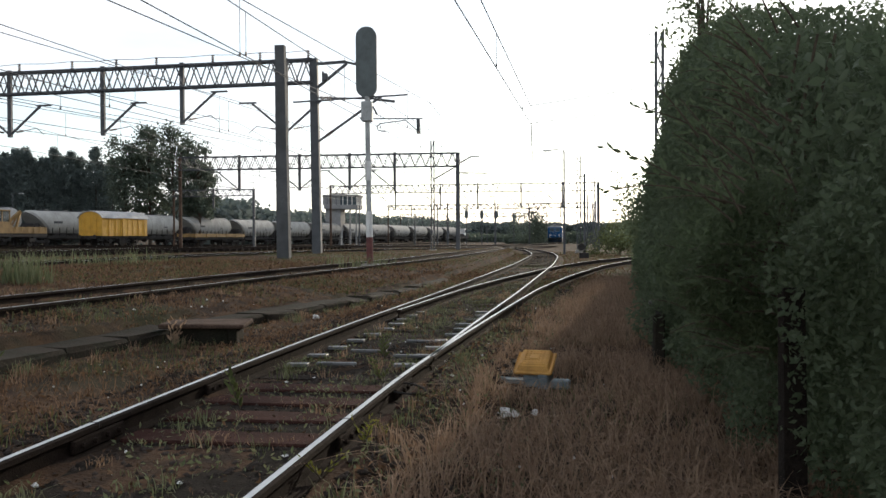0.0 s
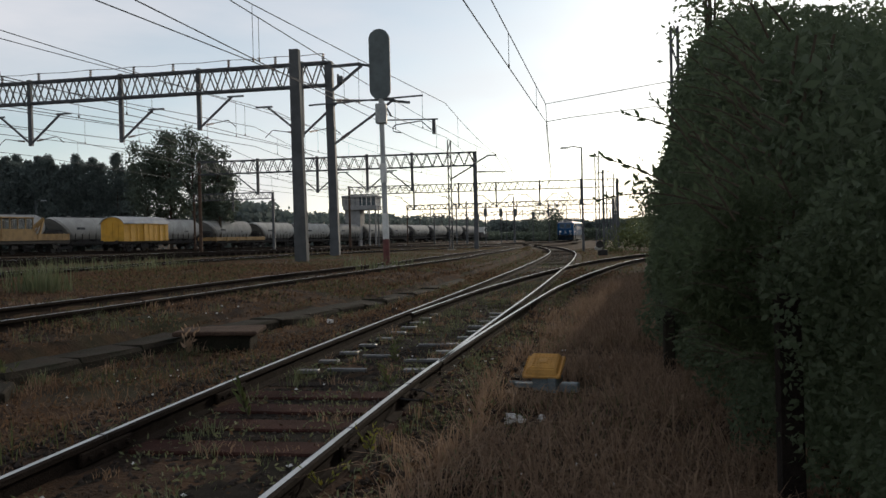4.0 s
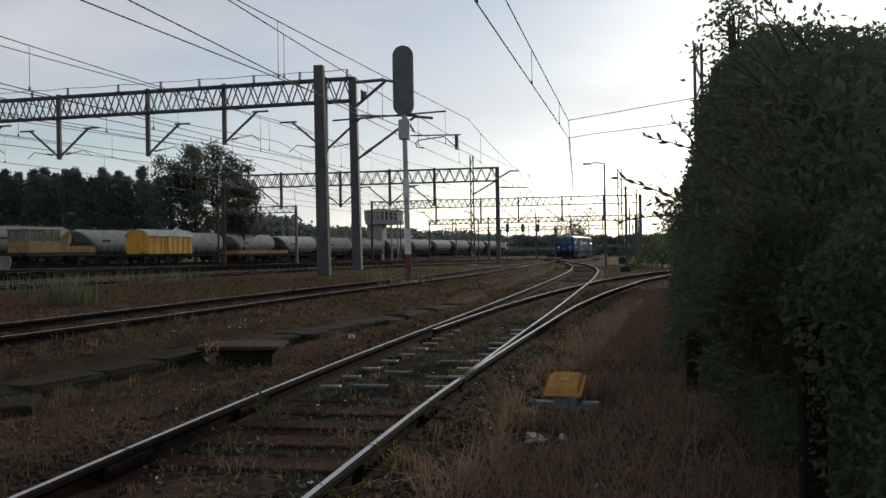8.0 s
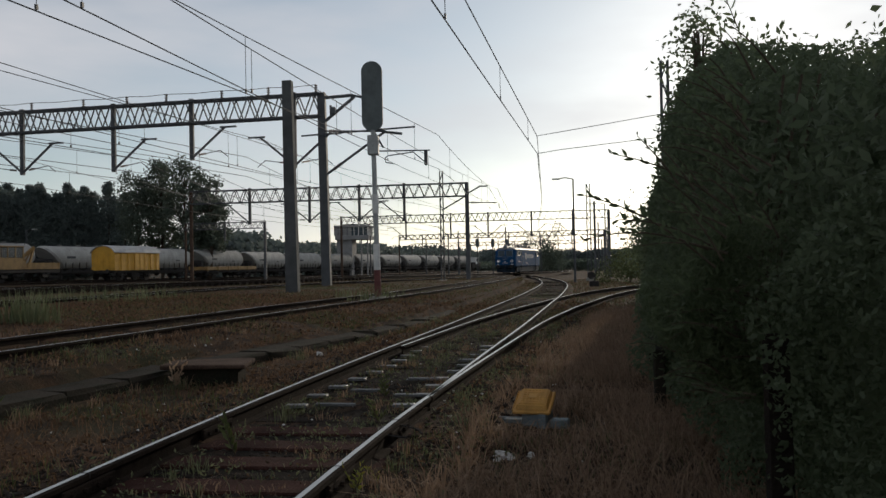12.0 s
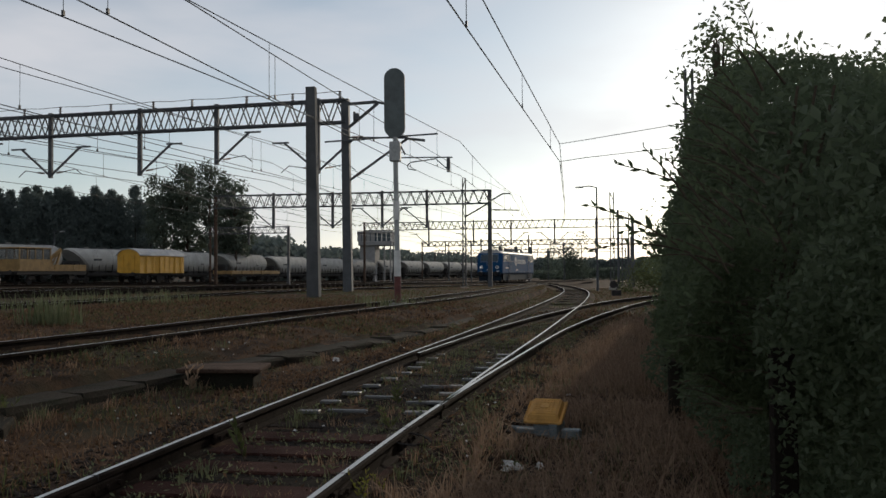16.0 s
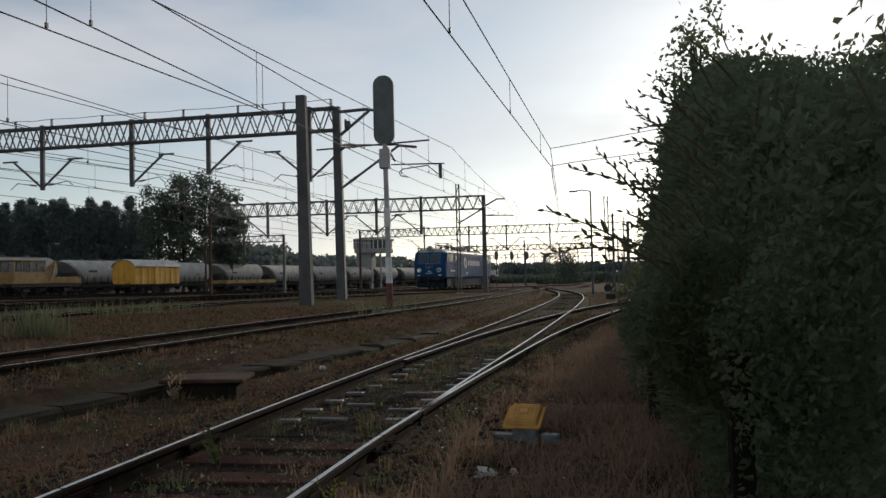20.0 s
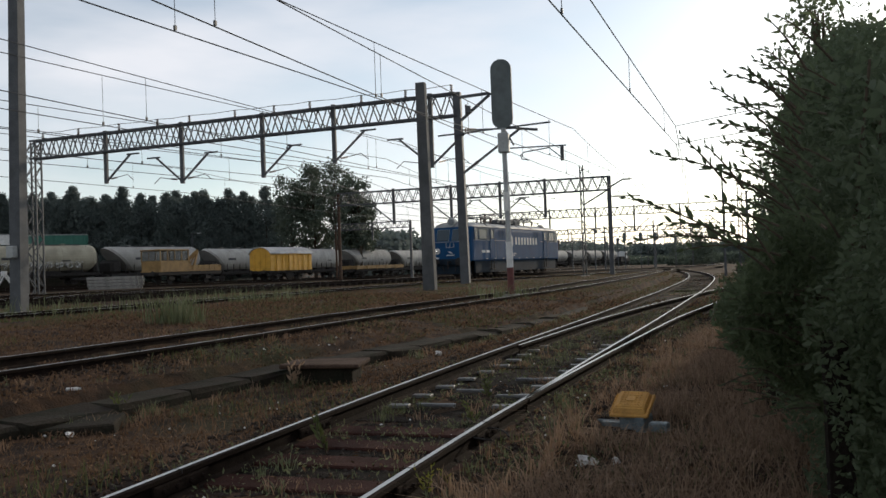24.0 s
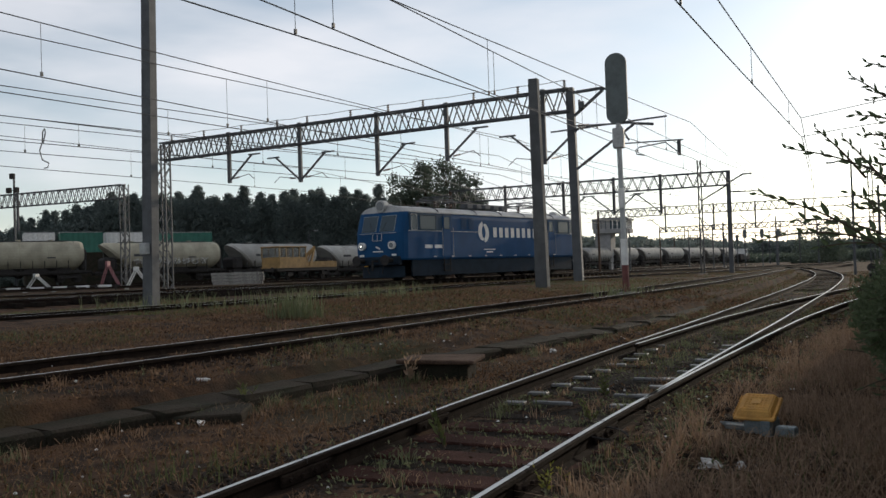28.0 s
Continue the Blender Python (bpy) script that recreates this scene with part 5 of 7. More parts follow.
def lattice_mast(x, y, z, top, w, label):
    g = thing("lattice_mast", label, "mast", group="lattice masts")
    z += fall(y)
    bm = bmesh.new()
    lattice_post(bm, (x, y, z - 0.3), top - z + 0.3, w, w * 0.8, 0.7, 0.07)
    part("lattice", bm, M_LATTICE, g)
    bm = bmesh.new()
    box(bm, x, y, z, w + 0.3, w + 0.3, 0.4, 0.03)
    part("footing", bm, M_CONC, g)
    return g


lattice_mast(-4.95, 57.6, 0.1, 7.5, 0.2, "slim lattice mast beside the main track")
lattice_mast(5.95, 33.6, -0.2, 8.9, 0.26, "slim lattice mast behind the hedge")
lattice_mast(6.4, 78.0, -0.1, 8.2, 0.32, "slim lattice mast beside the curve")
bm = bmesh.new()
lattice_far = [(7.6, 86.0, 6.6), (-1.9, 128, 6), (-9.8, 140, 6), (13.6, 150, 7.5), (17.5, 175, 7.5), (-13.5, 165, 6.5), (-20, 185, 6.5), (4.9, 200, 7), (9.5, 215, 7), (-5.5, 225, 7), (-26, 150, 6)]
for x, y, h in lattice_far:
    mast("plain grey mast far along the yard", x, y, 0.1, h + 0.6, 0.26, 0.0, mat=M_MAST)
gantry("far lattice gantry over the whole yard", (16.0, 165.0, 0.1), (-24.0, 172.0, 0.3), 6.4, 0.9,
       ((0.15, 4.6, 1), (0.3, 4.6, 2), (0.45, 4.6, 2), (0.6, 4.6, 1), (0.75, 4.6, 1), (0.88, 4.6, 1)), post_w=0.34, left_post="plain", bay=1.3)
gantry("distant plain lattice gantry over the yard", (22.0, 235.0, 0.1), (-30.0, 240.0, 0.3), 6.4, 0.9,
       ((0.15, 4.6, 1), (0.3, 4.6, 2), (0.45, 4.6, 2), (0.6, 4.6, 1), (0.75, 4.6, 1), (0.88, 4.6, 1)), post_w=0.34, left_post="plain", bay=1.6)
gantry("long lattice gantry over the farther sidings", (-56.2, 62.0, 0.3), (-95.0, 63.0, 0.3), 8.4, 1.25, ((0.35, 6.0, 0), (0.6, 6.0, 0)), post_w=0.4, right_post="lattice")


def far_signal(x, y, h):
    g = thing("far_signal", "small dark colour-light signal far along the yard", "railway signal", group="far signals")
    bm = bmesh.new()
    tube(bm, [(x, y, fall(y)), (x, y, h)], 0.09, 8)
    part("post", bm, M_MAST, g)
    bm = bmesh.new()
    box(bm, x, y - 0.1, h + 0.6, 0.62, 0.14, 1.5, 0.12)
    part("signal_plate", bm, M_SIGNAL, g)


for x, y, h in ((-7.2, 150, 4.3), (-4.6, 152, 4.3), (-2.2, 155, 4.3), (1.2, 185, 4.4), (-10.8, 190, 4.4), (-14.5, 210, 4.2)):
    far_signal(x, y, h)


def control_tower(x, y, z):
    g = thing("control_tower", "grey signal tower with an overhanging glazed cabin", "tower")
    bm = bmesh.new()
    box(bm, x - 1.7, y, z + 1.9, 3.2, 5.0, 7.8, 0.05)
    part("shaft", bm, M_TOWER_HAZED, g, "grey rendered shaft")
    for dx in (1.9, 3.2):
        bm = bmesh.new()
        box(bm, x + dx, y - 2.6, z + 1.9, 0.3, 0.3, 7.7, 0.02)
        part("column", bm, M_TOWER_HAZED, g, "slim grey column under the overhang")
    bm = bmesh.new()
    box(bm, x, y, z + 6.15, 7.1, 6.4, 0.9, 0.05)
    part("cabin_base", bm, M_TOWER_HAZED, g)
    bm = bmesh.new()
    box(bm, x, y, z + 8.5, 7.5, 6.8, 0.4, 0.05)
    box(bm, x - 1.0, y, z + 8.8, 3.0, 2.4, 0.3, 0.05)
    part("cabin_roof", bm, M_TOWER_HAZED, g)
    bm = bmesh.new()
    box(bm, x, y, z + 7.45, 6.6, 5.9, 1.75)
    part("glazing", bm, M_GLASS, g, "band of dark windows")
    for k in range(8):
        bm = bmesh.new()
        xx = x - 3.35 + k * 0.957
        wd = 0.8 if k < 4 else 0.16
        box(bm, xx, y - 3.0, z + 7.45, wd, 0.16, 1.75)
        part("mullion", bm, M_TOWER_HAZED if k < 4 else M_WHITE, g)
    for k in range(6):
        bm = bmesh.new()
        box(bm, x + 3.35, y - 2.9 + k * 1.16, z + 7.45, 0.16, 0.16, 1.75)
        part("mullion", bm, M_WHITE, g)
    return g


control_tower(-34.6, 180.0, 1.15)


# ---- kerb of old concrete trough slabs, manhole, loose slabs ----
trough = thing("cable_trough", "row of dark mossy concrete trough slabs along the track", "cable trough", kind="structure")


def slab_mesh(name, sx, sy, sz, mat, seed):
    bm = bmesh.new()
    box(bm, 0, 0, 0, sx, sy, sz, 0.045)
    rr = random.Random(seed)
    for v in bm.verts:
        v.co += Vector([rr.uniform(-0.028, 0.028) for _ in range(3)])
    me = bpy.data.meshes.new(name)
    bm.to_mesh(me)
    bm.free()
    me.materials.append(mat)
    return me


slab_kinds = [slab_mesh("trough_slab", 0.52, 1.04, 0.30, M_CONC_DARK, i) for i in range(4)]
rs = random.Random(11)
yk = 0.0
while yk < 24.5:
    dx = (kerb_x(yk + 0.3) - kerb_x(yk - 0.3)) / 0.6
    a = -math.degrees(math.atan(dx))
    drop = min(0.0, -(yk - 12) * 0.009)
    piece("slab", slab_kinds[rs.randrange(4)], trough, pose(kerb_x(yk) - 0.28, yk, -0.19 + drop + rs.uniform(-0.02, 0.012), rs.uniform(-1.0, 1.0), rs.uniform(-1.5, 1.5), a + rs.uniform(-1, 1)))
    yk += 1.0 / math.sqrt(1 + dx * dx)


def manhole():
    g = thing("manhole_box", "squat concrete cable pit with a weathered lid slab", "cable pit")
    m = pose(-3.38, 9.5, 0, 0, 0, 8)
    g.matrix_basis = m
    bm = bmesh.new()
    for sx in (-1, 1):
        box(bm, sx * 0.33, 0, -0.12, 0.1, 0.50, 0.3, 0.01)
        box(bm, 0, sx * 0.21, -0.12, 0.56, 0.08, 0.3, 0.01)
    box(bm, 0, 0, -0.10, 0.56, 0.34, 0.2)
    part("pit_wall", bm, M_CONC_DARK, g)
    bm = bmesh.new()
    box(bm, 0, 0, 0.055, 0.96, 0.7, 0.05, 0.012)
    for v in bm.verts:
        v.co.z += noise.noise(v.co * 3) * 0.02
    part("lid", bm, M_CONC_LID, g, "weathered brownish concrete lid")


manhole()
ls = thing("loose_slab", "dark concrete slab lying flat beside the trough", "concrete slab")
bm = bmesh.new()
box(bm, 0, 0, 0, 0.72, 0.46, 0.13, 0.015)
part("slab", bm, M_CONC_DARK, ls)
ls.matrix_basis = pose(-4.45, 6.35, -0.15, 3, -2, 22)


# ---- the yellow point-motor box ----
def point_box(x, y):
    g = thing("point_machine_box", "weathered yellow plastic cover on a blue-grey point machine", "trackside box")
    g.matrix_basis = pose(x, y, -0.105, 0, 0, -13) @ Matrix.Diagonal((0.53, 0.53, 0.66, 1))
    bm = bmesh.new()
    a = [(-0.27, -0.26, 0.0), (0.27, -0.26, 0.0), (0.27, 0.26, 0.0), (-0.27, 0.26, 0.0)]
    b = [(-0.225, -0.215, 0.095), (0.225, -0.215, 0.095), (0.225, 0.215, 0.095), (-0.225, 0.215, 0.095)]
    va, vb = [bm.verts.new(v) for v in a], [bm.verts.new(v) for v in b]
    bm.faces.new(va[::-1])
    bm.faces.new(vb)
    for k in range(4):
        bm.faces.new((va[k], va[(k + 1) % 4], vb[(k + 1) % 4], vb[k]))
    bmesh.ops.bevel(bm, geom=list(bm.edges), offset=0.018, segments=2, affect="EDGES")
    lid = part("cover", bm, M_YBOX, g, "faded yellow moulded cover")
    lid.matrix_basis = pose(0, 0, 0.10, 21, 0, 0)
    bm = bmesh.new()
    box(bm, 0, 0, -0.005, 0.6, 0.58, 0.035, 0.008)
    part("rim", bm, M_YBOX, lid)
    bm = bmesh.new()
    for k in range(7):
        box(bm, -0.165 + k * 0.055, 0, 0.099, 0.012, 0.36, 0.01)
    for k in range(6):
        box(bm, 0, -0.15 + k * 0.06, 0.098, 0.36, 0.010, 0.008)
    part("ribs", bm, M_YBOX, lid)
    bm = bmesh.new()
    box(bm, 0, -0.02, 0.106, 0.14, 0.12, 0.012, 0.004)
    part("badge", bm, M_YBOX, lid)
    bm = bmesh.new()
    for k in range(9):
        for s in (-1, 1):
            box(bm, s * 0.303, -0.24 + k * 0.06, 0.005, 0.02, 0.03, 0.05, 0.003)
    tagged(part("clips", bm, M_YBOX, lid), kind="stuff")
    bm = bmesh.new()
    box(bm, 0.05, 0.0, -0.1, 0.42, 0.44, 0.17, 0.02)
    box(bm, 0.17, -0.12, -0.12, 0.16, 0.3, 0.24, 0.02)
    part("machine_body", bm, M_BOXGREY, g, "blue-grey cast housing")
    bm = bmesh.new()
    box(bm, 0.42, -0.05, -0.15, 0.3, 0.2, 0.12, 0.02)
    part("motor_end", bm, M_BOXGREY, g)
    bm = bmesh.new()
    tube(bm, [(-0.2, 0, -0.12), (-0.75, 0.05, -0.13)], 0.03, 8)
    box(bm, -0.32, -0.1, -0.13, 0.3, 0.12, 0.06, 0.01)
    part("throw_rod", bm, M_BOXGREY, g)
    return g


point_box(0.37, 7.12)


# ---- litter ----
def crumple(name, label, x, y, z, sx, sy, sz, seed):
    rr = random.Random(seed)
    bm = bmesh.new()
    bmesh.ops.create_icosphere(bm, subdivisions=2, radius=1.0)
    for v in bm.verts:
        k = 1 + rr.uniform(-0.75, 0.6)
        v.co = Vector((v.co.x * sx * k, v.co.y * sy * k, v.co.z * sz * k))
    ob = link_mesh(name, bm, M_PAPER)
    ob.location = (x, y, z)
    ob.rotation_euler = (0.2, 0.1, rr.uniform(0, 3))
    tagged(ob, label, "litter")


crumple("plastic_litter", "crumpled white plastic bag lying in dry grass", 0.12, 5.55, -0.155, 0.07, 0.032, 0.028, 1)
crumple("litter_scrap", "small torn white scrap on the soil", 0.32, 5.6, -0.16, 0.028, 0.025, 0.022, 2)
crumple("litter_scrap", "small torn white scrap on the soil", -4.3, 6.05, -0.14, 0.05, 0.03, 0.02, 3)
crumple("litter_scrap", "small torn white scrap on the soil", -2.7, 12.2, -0.12, 0.05, 0.04, 0.03, 5)
bm = bmesh.new()
tube(bm, [(-0.09, 0, 0), (0.04, 0, 0)], 0.024, 10)
tube(bm, [(0.04, 0, 0), (0.065, 0, 0)], 0.024, 10, r2=0.011)
tube(bm, [(0.065, 0, 0), (0.085, 0, 0)], 0.011, 8)
bot = link_mesh("plastic_bottle", bm, M_PAPER)
bot.location, bot.rotation_euler = (-5.12, 7.15, 0.085), (0, 0, 0.45)
bot.scale = (0.8, 0.8, 0.8)
tagged(bot, "pale empty plastic bottle lying on the soil", "bottle")


# ---- yard clutter by the siding ----
def buffer_stop(mat, label, m):
    g = thing("buffer_stop", label, "buffer stop", m, group="buffer stops")
    for s in (-1, 1):
        bm = bmesh.new()
        bar(bm, (s * 0.75, -0.35, -0.35), (s * 0.75, 1.2, 1.25), 0.13)
        bar(bm, (s * 0.75, 2.2, -0.3), (s * 0.75, 1.2, 1.25), 0.11)
        part("leg", bm, mat, g)
    bm = bmesh.new()
    box(bm, 0, 1.2, 1.25, 2.5, 0.22, 0.34, 0.02)
    part("beam", bm, mat, g)


buffer_stop(M_WHITE, "white-painted steel buffer stop at a track end", pose(-48.9, 56.6, 0.5, 0, 0, 140) @ Matrix.Diagonal((0.8, 0.8, 1.05, 1)))
buffer_stop(M_PINK, "faded red buffer stop at a track end", pose(-49.4, 53.8, 0.5, 0, 0, 122) @ Matrix.Diagonal((0.45, 0.7, 1.4, 1)))
buffer_stop(M_SIGGREY, "grey toppled buffer stop among weeds", pose(-52.4, 49.8, 0.45, 0, 0, 130) @ Matrix.Scale(0.85, 4))
board = thing("striped_board", "long low board with white and dark stripes", "barrier")
for k in range(11):
    bm = bmesh.new()
    box(bm, 0, 0, 0, 1.1 if k % 2 else 0.78, 0.056 if k % 2 else 0.05, 0.166 if k % 2 else 0.16, 0.01)
    o = part("stripe_panel", bm, M_WHITE if k % 2 else M_UNDER, board)
    o.location = (-53.3 + k * 0.55, 46.0 + k * 0.56, 0.56)
    o.rotation_euler = (0, 0, 0.79)
for k, dz in ((0, 0.45), (10, 0.45)):
    bm = bmesh.new()
    bar(bm, (-53.3 + k * 0.55, 46.06 + k * 0.56, 0.0), (-53.3 + k * 0.55, 46.06 + k * 0.56, 0.62), 0.08)
    part("leg", bm, M_UNDER, board)
st = thing("concrete_beam_stack", "stack of pale grey concrete beams", "stack", group="stacked beams")
for k in range(4):
    for q in range(2):
        bm = bmesh.new()
        box(bm, 0, 0, 0, 4.0, 0.5, 0.24, 0.02)
        o = part("beam", bm, M_CONC, st)
        o.location = (-44.4 + random.uniform(-0.15, 0.15), 62.3 + q * 0.6, 0.33 + k * 0.27)
        o.rotation_euler = (0, 0, 0.5 + random.uniform(-0.03, 0.03))


def container(mat, label, m, ln=6.0, h=2.6):
    """A steel box with corrugated sides, corner posts and a roof."""
    g = thing("shipping_container", label, "container", m, group="containers behind the wagons")
    bm = bmesh.new()
    n = int(ln / 0.14)
    ring = [(1.18 + (0.04 if (k // 2) % 2 else 0.0), -ln / 2 + ln * k / n) for k in range(n + 1)]
    ring += [(-x, y) for x, y in ring[::-1]]
    lo = [bm.verts.new((x, y, 0.02)) for x, y in ring]
    hi = [bm.verts.new((x, y, h)) for x, y in ring]
    for k in range(len(ring)):
        q = (k + 1) % len(ring)
        bm.faces.new((lo[k], lo[q], hi[q], hi[k]))
    bm.faces.new(lo[::-1])
    bm.faces.new(hi)
    part("shell", bm, mat, g)
    for sx in (-1, 1):
        for sy in (-1, 1):
            bm = bmesh.new()
            box(bm, sx * 1.2, sy * ln / 2, h / 2 + 0.02, 0.14, 0.14, h)
            part("corner_post", bm, mat, g)
    bm = bmesh.new()
    box(bm, 0, 0, h + 0.06, 2.46, ln + 0.06, 0.08, 0.01)
    part("roof", bm, M_LROOF, g)


for x, y, ln, mt, lb in ((-80.0, 80.5, 4.6, M_GREEN, "green steel container behind the silo wagons"), (-74.0, 92.5, 6.4, M_GREEN, "green steel container behind the silo wagons"), (-83.0, 77.0, 3.2, M_WHITE, "white steel container behind the silo wagons"), (-77.6, 85.4, 4.6, M_WHITE, "white steel container behind the silo wagons")):
    container(mt, lb, pose(x, y, 4.3, 0, 0, -38), ln, 2.4)
    base = thing("loading_platform", "dark concrete loading platform under the containers", "platform", pose(x, y, 0, 0, 0, -38), group="loading platforms")
    bm = bmesh.new()
    box(bm, 0, 0, 1.9, 3.0, ln + 0.1, 4.8, 0.03)
    part("block", bm, M_CONC_DARK, base)


# ---- overhead wires ----
def wire_line(name, supports, label, z_contact, z_mess, sag=0.7, rise=0.0, drop_every=7.0, r=0.014, shift=0.0):
    """Contact and messenger wire over one track, with droppers, from support to support."""
    g = thing(name, label, "overhead wire", group="overhead wires")
    bc, bmess, bd = bmesh.new(), bmesh.new(), bmesh.new()
    for (x0, y0), (x1, y1) in zip(supports, supports[1:]):
        n = max(6, int(abs(y1 - y0) / 4))
        pc, pm = [], []
        for i in range(n + 1):
            f = i / n
            x, y = x0 + (x1 - x0) * f, y0 + (y1 - y0) * f
            pc.append(Vector((x, y, z_contact - 0.04 * 4 * f * (1 - f))))
            pm.append(Vector((x + shift, y, z_mess + rise * max(0.0, 34 - y) / 54 - sag * 4 * f * (1 - f))))
        rr = r if y0 < 60 else r * 1.3
        tube(bc, pc, rr, 5)
        tube(bmess, pm, rr, 5)
        k = int(abs(y1 - y0) / drop_every)
        for i in range(k):
            f = (i + 0.5) / k
            x, y = x0 + (x1 - x0) * f, y0 + (y1 - y0) * f
            tube(bd, [(x, y, z_contact - 0.16 * f * (1 - f)), (x + shift, y, z_mess + rise * max(0.0, 34 - y) / 54 - sag * 4 * f * (1 - f))], r * 0.55, 4)
            box(bd, x, y, z_contact + 0.03, 0.04, 0.06, 0.09)
    part("contact_wire", bc, M_WIRE, g)
    part("messenger_wire", bmess, M_WIRE, g)
    tagged(part("dropper", bd, M_WIRE, g), kind="stuff")


wire_line("catenary_wire", [(-4.5, -20), (1.02, 34), (2.0, 66), (2.5, 110), (6, 165), (12, 235)], "contact and messenger wire over the turnout track", 5.5, 6.2, 0.05, 1.05)
for zm, xs in (
        (6.95, [(-9.8, -20), (-5.0, 40.0), (-1.4, 66), (-0.5, 110), (2.4, 165), (7, 235)]),
        (7.3, [(-13.6, -20), (-3.5, 40.0), (-2.2, 66), (-1.2, 110), (1.6, 165)]),
        (7.05, [(-18.4, -20), (-11.6, 40.4), (-6.5, 66), (-2.6, 110), (0.5, 165)]),
        (7.3, [(-22.9, -20), (-11.8, 40.6), (-10.2, 67), (-5.0, 111), (-3.0, 166), (-1, 236)]),
        (6.65, [(-28.2, -20), (-13.0, 41), (-13.9, 67), (-8.0, 111), (-6.0, 166), (-3, 236)]),
        (6.6, [(-34.0, -20), (-16.2, 41.4), (-19, 68), (-12, 111), (-8, 167), (-6, 237)]),
        (6.8, [(-36.2, -20), (-18.8, 41.4), (-22, 68), (-16, 112), (-12, 168), (-9, 238)]),
        (7.0, [(-35.0, -20), (-25.0, 42), (-25, 68), (-19.5, 112), (-15, 168), (-12, 238)])):
    wire_line("catenary_wire", xs, "contact and messenger wire over a yard track", 5.7, zm, 0.18)

# side wires that pull the turnout wire towards the lattice mast
pull = thing("span_wire", "pull-off wires from the lattice mast to the turnout wire", "overhead wire")
for z0, z1 in ((5.5, 5.95), (6.2, 6.85)):
    bm = bmesh.new()
    tube(bm, [(1.02, 34, z0), (2.0, 33.9, z0 + 0.12), (5.95, 33.6, z1)], 0.014, 5)
    part("wire", bm, M_WIRE, pull)

loop = thing("cable_loop", "loose looped cable end hanging from a yard wire", "overhead cable")
bm = bmesh.new()
tube(bm, [(-22.1, 21.0, 5.66), (-21.98, 21.0, 6.0), (-22.0, 21.0, 6.15), (-22.1, 21.0, 6.05), (-22.12, 21.0, 5.7), (-22.25, 21.0, 5.45), (-22.14, 21.0, 5.13), (-21.85, 21.0, 5.0), (-21.92, 21.0, 4.86), (-22.07, 21.0, 4.85)], 0.022, 5)
part("cable", bm, M_WIRE, loop)
flood = thing("floodlight_mast", "slim mast with small floodlights by the farther sidings", "mast")
bm = bmesh.new()
bar(bm, (-71.5, 63.5, 0.0), (-71.5, 63.5, 11.6), 0.22, w2=0.14)
part("pole", bm, M_MAST, flood)
for dx, zz in ((-0.5, 10.2), (0.5, 10.2), (0.0, 11.6)):
    bm = bmesh.new()
    box(bm, -71.5 + dx, 63.3, zz, 0.5, 0.4, 0.55, 0.06)
    bar(bm, (-71.5, 63.5, zz), (-71.5 + dx, 63.3, zz), 0.08)
    part("floodlight", bm, M_UNDER, flood)

# horn insulators and a bonding wire on the first gantry
bond = thing("gantry_feeder", "feeder cable on upright insulators along the gantry top", "overhead cable")
R0, L0 = Vector((*G1_R[:2], G1_Z + G1_H)), Vector((*G1_L[:2], G1_Z + G1_H))
pts = []
for k, s in enumerate((0.01, 0.10, 0.19, 0.30, 0.38, 0.47, 0.58, 0.66, 0.76, 0.87, 0.97)):
    p = R0 + (L0 - R0) * s
    bm = bmesh.new()
    insulator(bm, p + Vector((0, 0, 0.08)), p + Vector((0, 0, 0.46)), 0.075, 4)
    bar(bm, p + Vector((0, 0, 0.02)), p + Vector((0.25, 0, 0.02)), 0.06)
    part("insulator", bm, M_INSUL, bond)
    if pts:
        a = pts[-1]
        mid = (a + p) / 2 + Vector((0, 0, 0.40 - 0.22))
        pts.append(mid)
    pts.append(p + Vector((0, 0, 0.46)) if not pts else p + Vector((0, 0, 0.46)))
bm = bmesh.new()
tube(bm, pts, 0.016, 5)
part("cable", bm, M_WIRE, bond)

# a shunter at the far end of the silo train
shunter = thing("shunting_locomotive", "small dark shunting locomotive with a white cab roof", "locomotive", at_track(TS, spots[-1] + 14, ZW))
bm = bmesh.new()
box(bm, 0, 0, 1.7, 2.6, 9.0, 1.6, 0.1)
part("bonnet", bm, M_UNDER, shunter)
bm = bmesh.new()
box(bm, 0, 0.5, 2.9, 2.8, 2.8, 2.0, 0.1)
part("cab", bm, M_WHITE, shunter)
bm = bmesh.new()
box(bm, 0, 0.5, 3.95, 3.0, 3.2, 0.16, 0.04)
part("cab_roof", bm, M_WHITE, shunter)
for s_ in (-1, 1):
    bm = bmesh.new()
    box(bm, s_ * 1.41, 0.5, 3.15, 0.04, 2.0, 0.8)
    part("window", bm, M_GLASS, shunter)
bogie_part(shunter, -2.6)
bogie_part(shunter, 2.6)

